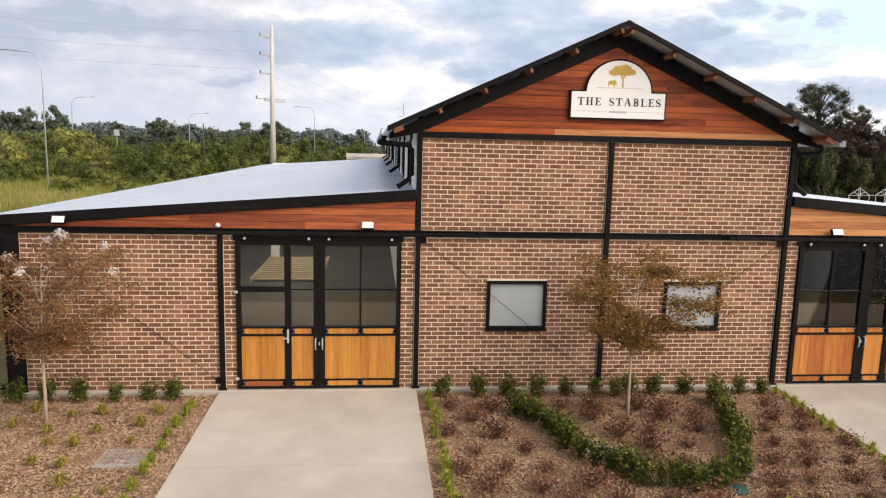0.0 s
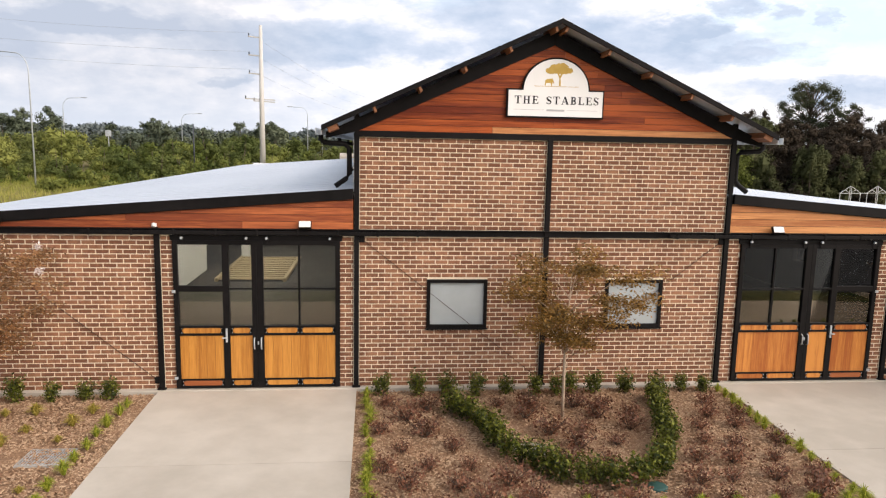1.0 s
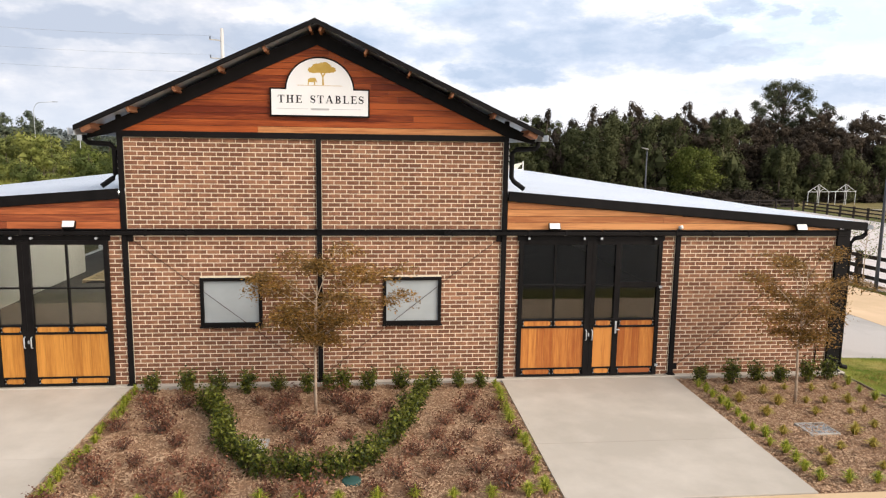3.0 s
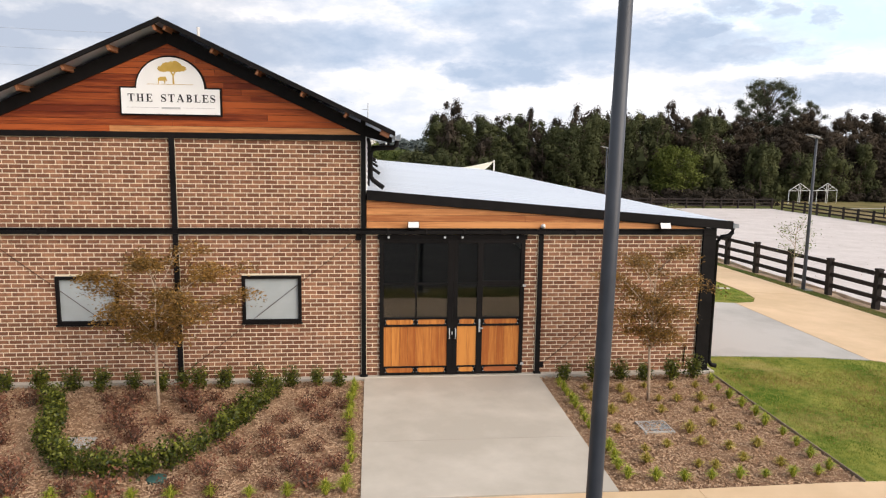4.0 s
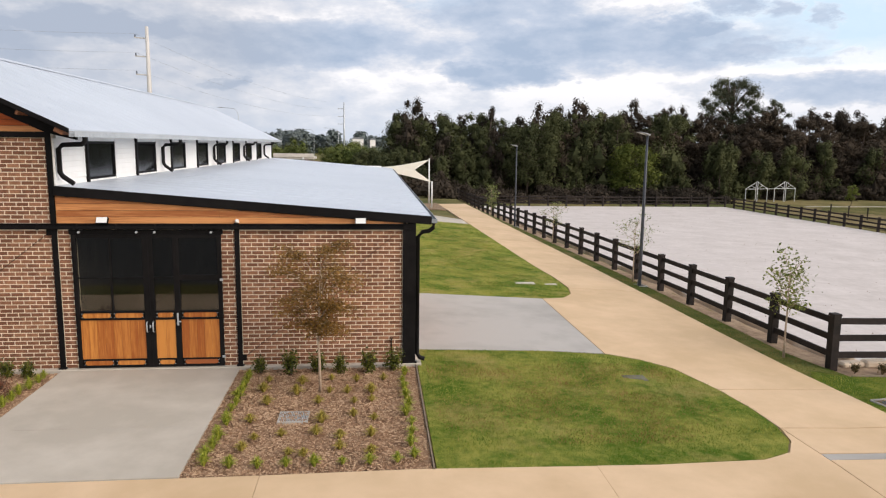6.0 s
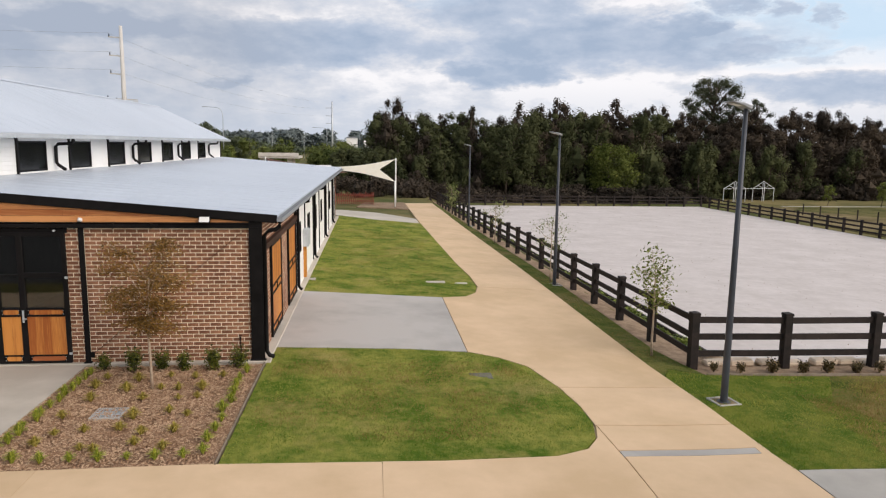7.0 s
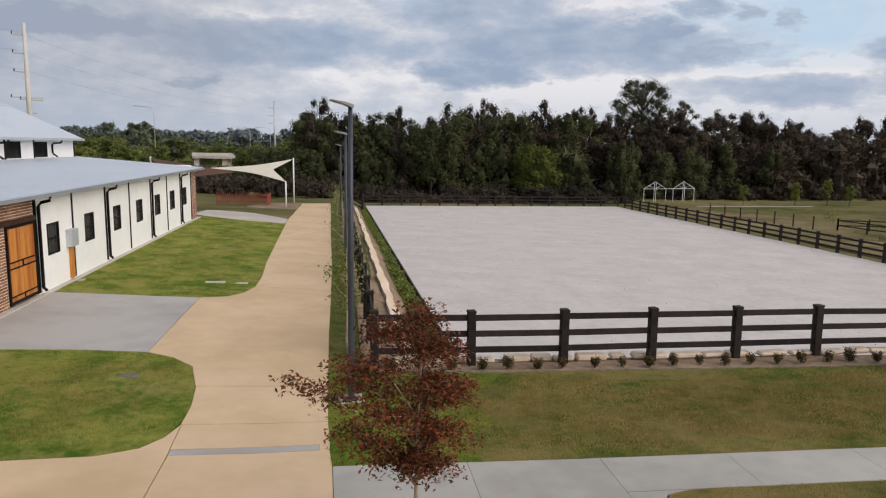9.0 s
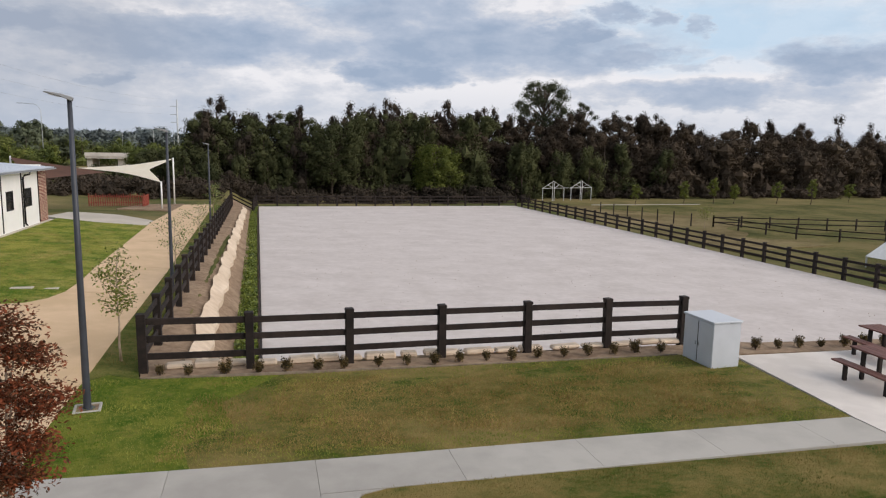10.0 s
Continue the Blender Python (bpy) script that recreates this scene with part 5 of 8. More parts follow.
# floodlights and small sensor lamps on the boards
for x, z in ((CX - 9.98, 3.12), (CX - 4.57, 3.09), (CX + 4.62, 3.07), (CX + 9.82, 3.06)):
    f = thing("floodlight", (x, FY - 0.03, z - 0.07), "small white-faced floodlight fixed on the cedar boards", "floodlight", "front floodlights")
    m = Matrix.Translation((0, -0.12, 0.08)) @ Matrix.Rotation(radians(-28), 4, "X")
    part("housing", Geo().box(-0.115, 0.115, -0.02, 0.05, -0.07, 0.07, m), "black_steel", f, "", 0.006)
    part("lens", Geo().box(-0.105, 0.105, -0.026, -0.02, -0.06, 0.06, m), "flood_face", f, "pale glass front")
    part("bracket", Geo().box(-0.04, 0.04, -0.08, 0.0, 0.0, 0.03), "black_steel", f)
for x in (CX - 7.27, CX + 7.27):
    f = thing("sensor_lamp", (x, FY - 0.03, 3.02), "small white sensor lamp on the wall", "sensor")
    part("body", Geo().box(-0.04, 0.04, -0.07, 0.0, 0.0, 0.07), "white_steel", f, "", 0.01)
    part("head", Geo().tube([(0, -0.05, 0.07), (0, -0.09, 0.02)], 0.03, 10), "white_steel", f, "", 0, True)

# ---- sign ----
SGX = CX + 0.045
sign = thing("sign", (SGX, FY - 0.03, 5.165), "white arched sign with gold tree and black capitals reading the stables", "sign")
def sign_outline(grow):
    hw, h, r = 0.895 + grow, 0.47 + grow, 0.615 + grow
    pts = [(-hw, -grow), (hw, -grow), (hw, h), (r, h)]
    zc = 0.47
    pts += [(r * math.cos(a), zc + (0.575 + grow) * math.sin(a)) for a in np.linspace(0.03, math.pi - 0.03, 26)]
    return pts + [(-r, h), (-hw, h)]


part("backing", Geo().prism(sign_outline(0.03), "y", -0.06, 0.0), "black_steel", sign, "black edge and back of the sign")
part("face", Geo().prism(sign_outline(0.0), "y", -0.075, -0.058), "sign_white", sign, "white face")


# capitals with thick stems, thin bars and small feet, drawn in units of their height
CAPS = {
    "T": (0.84, [(0.32, 0.52, 0, 1), (0.0, 0.84, 0.925, 1), (0.0, 0.07, 0.74, 0.93), (0.77, 0.84, 0.74, 0.93), (0.21, 0.63, 0, 0.065)]),
    "H": (0.98, [(0.12, 0.32, 0, 1), (0.66, 0.86, 0, 1), (0.32, 0.66, 0.48, 0.555), (0.0, 0.44, 0, 0.065), (0.0, 0.44, 0.935, 1), (0.54, 0.98, 0, 0.065), (0.54, 0.98, 0.935, 1)]),
    "E": (0.80, [(0.12, 0.32, 0, 1), (0.0, 0.76, 0, 0.075), (0.0, 0.72, 0.925, 1), (0.32, 0.60, 0.48, 0.555), (0.73, 0.80, 0, 0.26), (0.68, 0.75, 0.76, 1), (0.55, 0.61, 0.38, 0.66)]),
    "L": (0.78, [(0.12, 0.32, 0, 1), (0.0, 0.74, 0, 0.075), (0.0, 0.44, 0.935, 1), (0.71, 0.78, 0, 0.28)]),
    "B": (0.80, [(0.12, 0.32, 0, 1), (0.0, 0.14, 0, 0.065), (0.0, 0.14, 0.935, 1)]),
    "A": (0.98, [(0.0, 0.26, 0, 0.065), (0.62, 0.98, 0, 0.065), (0.24, 0.66, 0.28, 0.35)]),
    "S": (0.66, [(0.02, 0.08, 0.02, 0.30), (0.56, 0.62, 0.70, 0.98)]),
}


def ribbon(g, pts, widths, at, k, y0, y1):
    """A stroke of changing width along a line of points."""
    for i in range(len(pts) - 1):
        (xa, za), (xb, zb) = pts[i], pts[i + 1]
        d = math.hypot(xb - xa, zb - za) or 1.0
        nx, nz = -(zb - za) / d, (xb - xa) / d
        wa, wb = widths[i] / 2, widths[i + 1] / 2
        quad = [(xa + nx * wa, za + nz * wa), (xb + nx * wb, zb + nz * wb), (xb - nx * wb, zb - nz * wb), (xa - nx * wa, za - nz * wa)]
        g.prism([(at + k * p, 0.225 + k * q) for p, q in quad], "y", y0 - 0.00002 * i, y1)


def capital(ch, at, k, y0, y1):
    g = Geo()
    for a, b, c, e in CAPS[ch][1]:
        g.box(at + k * a, at + k * b, y0 - 0.0001 * len(g.f) / 6, y1, 0.225 + k * c, 0.225 + k * e)
    if ch == "A":
        ribbon(g, [(0.12, 0.03), (0.46, 1.0)], [0.075, 0.075], at, k, y0 - 0.001, y1)
        ribbon(g, [(0.46, 1.02), (0.82, 0.03)], [0.20, 0.21], at, k, y0 - 0.0013, y1)
    if ch == "B":
        for zc, rx, rz in ((0.255, 0.36, 0.22), (0.735, 0.31, 0.225)):
            arc = [(0.32 + rx * math.cos(a), zc + rz * math.sin(a)) for a in np.linspace(-1.57, 1.57, 13)]
            ribbon(g, arc, [0.075 + 0.12 * math.cos(a) for a in np.linspace(-1.57, 1.57, 13)], at, k, y0 - 0.001, y1)
    if ch == "S":
        up = [(0.32 + 0.24 * math.cos(a), 0.745 + 0.22 * math.sin(a)) for a in np.linspace(0.35, 4.1, 12)]
        dn = [(0.32 + 0.27 * math.cos(a), 0.26 + 0.225 * math.sin(a)) for a in np.linspace(0.95, -2.9, 12)]
        line = up + dn
        n = len(line)
        ribbon(g, line, [0.07 + 0.15 * math.exp(-((i - (n - 1) / 2) / 4.5) ** 2) for i in range(n)], at, k, y0 - 0.001, y1)
    return g


def wording(parent, text, height, width, y0, y1, mat):
    """Words set across a given width, one mesh to each word."""
    gap, blank = 0.27, 0.62
    total = sum(blank if c == " " else CAPS[c][0] + gap for c in text) - gap
    k = height
    gap += (width / k - total) / (len(text) - 1)
    at, word = -width / 2, Geo()
    for c in text + " ":
        if c == " ":
            part("lettering", word, mat, parent, "black serif capitals")
            at, word = at + blank * k + gap * k, Geo()
            continue
        g = capital(c, at, k, y0, y1)
        word.add(g.v, g.f)
        at += (CAPS[c][0] + gap) * k


wording(sign, "THE STABLES", 0.142, 1.55, -0.0785, -0.074, "ink")
g = Geo()
g.box(-0.80, -0.22, -0.079, -0.074, 0.115, 0.121)
g.box(0.22, 0.80, -0.079, -0.074, 0.115, 0.121)
g.box(-0.17, 0.17, -0.079, -0.074, 0.095, 0.130)
part("fine_line", g, "grey_ink", sign)
# gold tree, small animal shape and ground line as plain shapes
g = Geo()
rng = random.Random(3)
for cx, cz, rx, rz in ((0.03, 0.86, 0.18, 0.085), (-0.11, 0.83, 0.11, 0.055), (0.18, 0.84, 0.12, 0.06), (0.08, 0.905, 0.13, 0.065), (-0.04, 0.90, 0.10, 0.05)):
    pts = [(cx + rx * math.cos(a) * (1 + rng.uniform(-0.14, 0.14)), cz + rz * math.sin(a) * (1 + rng.uniform(-0.18, 0.18))) for a in np.linspace(0, 2 * math.pi, 30)[:-1]]
    g.prism(pts, "y", -0.0785 - 0.0004 * len(g.f) / 31, -0.074)
g.prism([(0.045, 0.56), (0.08, 0.56), (0.07, 0.70), (0.12, 0.80), (0.10, 0.81), (0.06, 0.74), (0.02, 0.81), (0.0, 0.80), (0.048, 0.70)], "y", -0.0781, -0.074)
part("tree_emblem", g, "gold", sign, "gold tree emblem")
g = Geo().prism([(-0.22, 0.56), (-0.205, 0.56), (-0.20, 0.61), (-0.11, 0.61), (-0.105, 0.56), (-0.09, 0.56), (-0.08, 0.63), (-0.06, 0.60), (-0.05, 0.62), (-0.08, 0.69), (-0.18, 0.68), (-0.215, 0.66)], "y", -0.0783, -0.074)
part("animal_emblem", g, "gold", sign, "small gold grazing shape")
part("emblem_line", Geo().box(-0.42, 0.42, -0.0785, -0.074, 0.545, 0.552), "gold", sign)

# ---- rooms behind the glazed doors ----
lone("floor", Geo().box(CX - HALF + 0.25, CX + HALF - 0.25, FY + 0.25, BACK - 0.25, -0.12, 0.0), "interior_dark", "dark floor inside the stables", kind="structure")
g = Geo()
g.box(CX - MID - 0.1, CX - MID, FY + 0.25, BACK - 0.3, 0.0, 3.45)
g.box(-4.80, -4.68, FY + 0.25, 25.4, 0.0, 3.15)
lone("wall_inner", g, "white_paint", "white inner wall of the stables", kind="structure")
# the gloom of the right-hand room is put into this wall's colour
lone("wall_inner", Geo().box(CX + MID, CX + MID + 0.1, FY + 0.25, BACK - 0.3, 0.0, 3.45), "interior_dark", "inner wall of the stables, dark colour standing in for the unlit room", kind="structure")
for s in (-1, 1):
    stalls = thing("stall_partition", (CX + s * 7.3, FY + 22.0, 0), "timber stall partition with black rails inside the stables", "partition", "stalls")
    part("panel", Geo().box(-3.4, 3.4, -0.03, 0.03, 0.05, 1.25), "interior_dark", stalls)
    for i in range(24):
        part("bar", Geo().tube([(-3.3 + i * 0.285, 0, 1.25), (-3.3 + i * 0.285, 0, 2.15)], 0.012, 5), "black_steel", stalls)
    part("top_rail", Geo().box(-3.4, 3.4, -0.03, 0.03, 2.15, 2.22), "black_steel", stalls)
    g = Geo()
    for i in range(16):
        y = FY + 0.7 + i * 0.42
        g.box(CX + s * 7.27 - 3.4, CX + s * 7.27 + 3.4, y, y + 0.07, 2.95, 3.04)
    if s < 0:
        deck = thing("slatted_deck", (-2.78, 25.6, 0.0), "pale timber slatted deck on the stable floor", "deck")
        for i in range(12):
            part("slat", Geo().box(-1.05, 1.05, -2.36 + i * 0.4, -2.2 + i * 0.4, 0.06, 0.10), "pale_timber", deck)
        for x in (-1.16, 1.06):
            part("rail", Geo().box(x, x + 0.1, -2.4, 2.4, 0.0, 0.11), "pale_timber", deck)
        part("underlay", Geo().box(-1.05, 1.05, -2.38, 2.38, 0.004, 0.02), "interior_dark", deck)
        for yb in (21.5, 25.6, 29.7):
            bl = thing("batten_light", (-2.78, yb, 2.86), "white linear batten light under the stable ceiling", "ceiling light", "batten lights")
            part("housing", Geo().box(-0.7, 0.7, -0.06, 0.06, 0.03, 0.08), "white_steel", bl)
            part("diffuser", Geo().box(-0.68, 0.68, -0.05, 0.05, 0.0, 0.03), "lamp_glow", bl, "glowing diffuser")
        lone("inner_post", Geo().box(-3.92, -3.62, 27.9, 28.2, 0.0, 3.2), "white_paint", "white square post inside the stables", "post")
    lone("ceiling_battens", g, "purlin", "timber ceiling battens inside the stables", kind="structure")

# ---- fences ----
def post_mesh():
    g = Geo().box(-0.10, 0.10, -0.10, 0.10, -0.25, 1.33)
    g.prism([(-0.115, 1.33), (0.115, 1.33), (0.10, 1.39), (-0.10, 1.39)], "y", -0.11, 0.11)
    return mesh("post", g, "fence", 0.008)


POST = post_mesh()


def fence(line, gap, label, first=True):
    """Posts along a line on the land, with three rails to every span."""
    f = thing("fence", (line[0][0], line[0][1], ground(*line[0])), label, "fence")
    inv = f.matrix_world.inverted()
    pts = []
    for (x0, y0), (x1, y1) in zip(line[:-1], line[1:]):
        n = max(1, round(math.hypot(x1 - x0, y1 - y0) / gap))
        pts += [(x0 + (x1 - x0) * i / n, y0 + (y1 - y0) * i / n) for i in range(n)]
    pts.append(line[-1])
    rng = random.Random(len(pts))
    for i, (x, y) in enumerate(pts):
        if i == 0 and not first:
            continue
        j = max(i, 1)
        turn = math.degrees(math.atan2(pts[j][1] - pts[j - 1][1], pts[j][0] - pts[j - 1][0]))
        ob = new("post", POST)
        ob.parent = f
        ob.matrix_basis = inv @ pose(x, y, ground(x, y), rng.uniform(-0.8, 0.8), rng.uniform(-0.8, 0.8), turn)
    for (x0, y0), (x1, y1) in zip(pts[:-1], pts[1:]):
        for h in (0.37, 0.78, 1.20):
            a = inv @ Vector((x0, y0, ground(x0, y0) + h + rng.uniform(-0.01, 0.01)))
            b = inv @ Vector((x1, y1, ground(x1, y1) + h + rng.uniform(-0.01, 0.01)))
            part("rail", Geo().beam(a, b, 0.05, 0.155), "fence", f, "", 0.006)
    return f


fence([(25.71, 13.58), (40.23, 14.02)], 2.42, "dark stained post and rail fence along the arena front")
fence([(25.71, 13.58), (25.6, 26.0), (24.95, 73.5)], 2.45, "dark stained post and rail fence beside the tan path", False)
fence([(24.6, 78.9), (27.05, 76.4), (27.3, 86.0), (62.3, 88.4)], 2.5, "dark stained post and rail fence at the arena's far end")
fence([(62.3, 86.0), (62.6, 50.0), (62.5, 14.5)], 2.42, "dark stained post and rail fence along the arena's long side")


def paddock(line, label):
    f = thing("fence", (line[0][0], line[0][1], ground(*line[0])), label, "fence")
    inv = f.matrix_world.inverted()
    pts = []
    for (x0, y0), (x1, y1) in zip(line[:-1], line[1:]):
        n = max(1, round(math.hypot(x1 - x0, y1 - y0) / 3.0))
        pts += [(x0 + (x1 - x0) * i / n, y0 + (y1 - y0) * i / n) for i in range(n)]
    pts.append(line[-1])
    for x, y in pts:
        a = inv @ Vector((x, y, ground(x, y) - 0.2))
        part("post", Geo().beam(a, a + Vector((0, 0, 1.4)), 0.12, 0.12), "fence", f)
    for (x0, y0), (x1, y1) in zip(pts[:-1], pts[1:]):
        for h in (0.5, 1.0):
            a, b = (inv @ Vector((p, q, ground(p, q) + h)) for p, q in ((x0, y0), (x1, y1)))
            part("rail", Geo().beam(a, b, 0.05, 0.10), "fence", f)


paddock([(74.0, 60.2), (75.5, 50), (80.3, 45), (95, 40)], "low dark paddock fence beyond the arena")
paddock([(74.0, 60.2), (90, 54.3), (110, 50)], "low dark paddock fence beyond the arena")
wire = thing("wire_fence", (69.0, 76.0, ground(69, 76)), "line of thin dark posts in the dry paddock", "fence")
for i in range(7):
    x, y = 69.0 + 0.48 * i, 76.0 - 2.5 * i
    part("post", Geo().box(x - 69.05, x - 68.95, y - 76.05, y - 75.95, ground(x, y) - ground(69, 76) - 0.2, ground(x, y) - ground(69, 76) + 1.35), "fence", wire)


# ---- lamp posts ----
def lamp_post(x, y, height, turn, lean=0.0, r0=0.074, r1=0.042):
    z = ground(x, y)
    L = thing("lamp_post", (x, y, z), "tall dark grey lamp post with flat LED head", "lamp post", "path lamps", turn=turn)
    top = (math.tan(radians(lean)) * height, 0, height)
    part("pole", Geo().tube([(0, 0, -0.1), (0, 0, 0.0), tuple(0.5 * v for v in top), top], [r0, r0, (r0 + r1) / 2, r1], 14), "pole", L, "dark blue-grey steel pole", 0, True)
    part("base_plate", Geo().tube([(0, 0, 0.0), (0, 0, 0.03)], r0 * 1.9, 12), "pole", L)
    m = Matrix.Translation(Vector(top) + Vector((-0.02, 0, 0.02))) @ Matrix.Rotation(radians(12), 4, "Y")
    part("lamp_head", Geo().prism([(-0.40, -0.004), (-0.12, -0.02), (0.07, -0.055), (0.08, 0.02), (-0.10, 0.035), (-0.38, 0.016)], "y", -0.14, 0.14), "lamp_head", L, "flat tapering grey LED head", 0.012).matrix_basis = m
    part("lens", Geo().box(-0.32, -0.12, -0.08, 0.08, -0.026, -0.018), "flood_face", L).matrix_basis = m
    g = Geo()
    for a, b in (((-0.25, -0.25), (0.25, -0.195)), ((-0.25, 0.195), (0.25, 0.25))):
        g.box(a[0], b[0], a[1], b[1], -0.08, 0.04)
        g.box(a[1], b[1], -0.195, 0.195, -0.08, 0.038)
    part("soil", Geo().box(-0.195, 0.195, -0.195, 0.195, -0.08, 0.022), "soil", L, "bare soil round the pole")
    part("kerb", g, "concrete_pale", L, "low concrete kerb round the foot", 0.01)
    return L


lamp_post(25.12, 10.9, 5.95, 8)
lamp_post(25.05, 24.2, 5.85, 8)
lamp_post(24.75, 47.0, 5.7, 8)
lamp_post(10.01, 4.01, 7.4, 8, 0.95, 0.068, 0.045)

# ---- utility box, picnic tables, drain grates ----
bz = ground(40.0, 12.4)
ub = thing("utility_cabinet", (39.80, 12.05, bz - 0.03), "pale grey metal utility cabinet with two doors beside the fence", "cabinet", turn=2)
part("plinth", Geo().box(-0.46, 0.47, -0.66, 0.66, -0.15, 0.05), "concrete_pale", ub, "", 0.01)
part("body", Geo().box(-0.40, 0.42, -0.60, 0.60, 0.05, 1.22), "cabinet_grey", ub, "", 0.01)
part("lid", Geo().box(-0.43, 0.45, -0.63, 0.63, 1.22, 1.27), "cabinet_grey", ub, "", 0.01)
part("door_gap", Geo().box(-0.404, -0.395, -0.02, 0.02, 0.10, 1.17), "black_steel", ub)
for a, b in ((-0.57, -0.02), (0.02, 0.57)):
    dd = part("door", Geo().box(-0.415, -0.40, a, b, 0.10, 1.17), "cabinet_grey", ub, "", 0.004)
    part("handle", Geo().box(-0.43, -0.415, -0.075 if a < 0 else 0.05, -0.05 if a < 0 else 0.075, 0.52, 0.62), "lamp_head", dd)


def picnic_table(x, y, turn):
    t = thing("picnic_table", (x, y, ground(x, y) + 0.03), "dark red-brown slatted picnic table with two benches on concrete", "picnic table", "picnic tables", turn=turn)
    for i in range(5):
        part("slat", Geo().box(-0.36 + i * 0.146, -0.36 + i * 0.146 + 0.138, -0.95, 0.95, 0.72, 0.76), "table", t, "", 0.004)
    for s in (-1, 1):
        for i in range(2):
            part("bench_slat", Geo().box(s * 0.72 - 0.14 + i * 0.145, s * 0.72 - 0.14 + i * 0.145 + 0.138, -0.95, 0.95, 0.42, 0.46), "table", t, "", 0.004)
        for yv in (-0.62, 0.62):
            part("leg", Geo().box(s * 0.72 - 0.04, s * 0.72 + 0.04, yv - 0.04, yv + 0.04, 0, 0.42), "fence", t)
            part("leg", Geo().box(s * 0.24 - 0.04, s * 0.24 + 0.04, yv - 0.04, yv + 0.04, 0, 0.72), "fence", t)
    return t


picnic_table(42.75, 9.3, -3)
picnic_table(45.1, 11.4, -3)


def grate(x, y, turn, w=0.72, h=0.62):
    g0 = thing("drain_grate", (x, y, ground(x, y) - 0.008), "galvanised steel drain grate set in the mulch", "drain grate", "drain grates", turn=turn)
    g = Geo()
    for a, b, c, d in ((-w / 2 + 0.025, w / 2 - 0.025, -h / 2 + 0.025, -h / 2 + 0.05), (-w / 2 + 0.025, w / 2 - 0.025, h / 2 - 0.05, h / 2 - 0.025), (-w / 2 + 0.025, -w / 2 + 0.05, -h / 2 + 0.05, h / 2 - 0.05), (w / 2 - 0.05, w / 2 - 0.025, -h / 2 + 0.05, h / 2 - 0.05)):
        g.box(a, b, c, d, -0.08, 0.03)
    part("frame", g, "concrete_pale", g0, "thin pale surround")
    for i in range(15):
        xx = -w / 2 + 0.05 + (w - 0.1) * (i + 0.5) / 15
        part("bar", Geo().box(xx - 0.006, xx + 0.006, -h / 2 + 0.05, h / 2 - 0.05, -0.02, 0.022), "galv", g0)
    for i in range(4):
        yy = -h / 2 + 0.05 + (h - 0.1) * (i + 0.5) / 4
        part("cross_bar", Geo().box(-w / 2 + 0.05, w / 2 - 0.05, yy - 0.005, yy + 0.005, -0.03, 0.016), "galv", g0)
    part("pit", Geo().box(-w / 2 + 0.04, w / 2 - 0.04, -h / 2 + 0.04, h / 2 - 0.04, -0.09, -0.07), "interior_dark", g0)


grate(-3.55, 10.35, 0)
grate(3.72, 10.25, 0, 0.5, 0.5)
grate(13.25, 10.27, 0, 0.58, 0.55)
cz = ground(5.3, 8.98)
lone("valve_cover", Geo().tube([(5.3, 8.98, cz - 0.05), (5.3, 8.98, cz + 0.02), (5.3, 8.98, cz + 0.032)], [0.14, 0.14, 0.12], 20), "cap_green", "round green plastic valve cover in the mulch", "valve cover")
for x, y, a, b in ((20.3, 12.35, 0.25, 0.2), (20.25, 23.2, 0.36, 0.16), (21.1, 23.15, 0.34, 0.10)):
    z = ground(x, y)
    lone("pit_lid", Geo().box(x - a, x + a, y - b, y + b, z - 0.06, z + 0.03), "pit_grey" if y < 20 else "concrete", "small concrete pit lid in the lawn", "pit lid", bevel=0.01)
lone("splash_block", Geo().box(15.62, 15.90, 22.48, 22.85, ground(15.76, 22.65) - 0.1, ground(15.76, 22.65) + 0.03), "concrete_pale", "small pale concrete pad on the lawn edge", "pad", bevel=0.006)

# switchboard on the white wall
sb = thing("switchboard", (SX + 0.016, 22.65, 1.06), "grey metal switchboard on a timber-cased conduit at the white wall", "switchboard")
part("box", Geo().box(0.0, 0.20, -0.31, 0.31, 0.06, 0.66), "galv", sb, "", 0.01)
part("door", Geo().box(0.20, 0.212, -0.285, 0.285, 0.085, 0.635), "galv", sb, "", 0.004)
part("conduit_case", Geo().box(0.0, 0.10, -0.12, 0.12, -1.06, 0.06), "door_wood", sb, "orange timber casing", 0.005)

# ---- shade sail, play fence, frame shelter ----
S1, S2, S3 = (20.13, 66.2), (19.88, 59.9), (8.73, 59.4)
sail = thing("shade_sail", (S1[0], S1[1], ground(*S1)), "cream and brown shade sails stretched between white posts", "shade sail")
inv = sail.matrix_world.inverted()
for (x, y), top in ((S1, 3.38), (S2, 1.5), (S3, 3.5)):
    part("post", Geo().tube([inv @ Vector((x, y, ground(x, y) - 0.1)), inv @ Vector((x, y, top))], 0.07, 10), "white_steel", sail, "white steel post", 0, True)


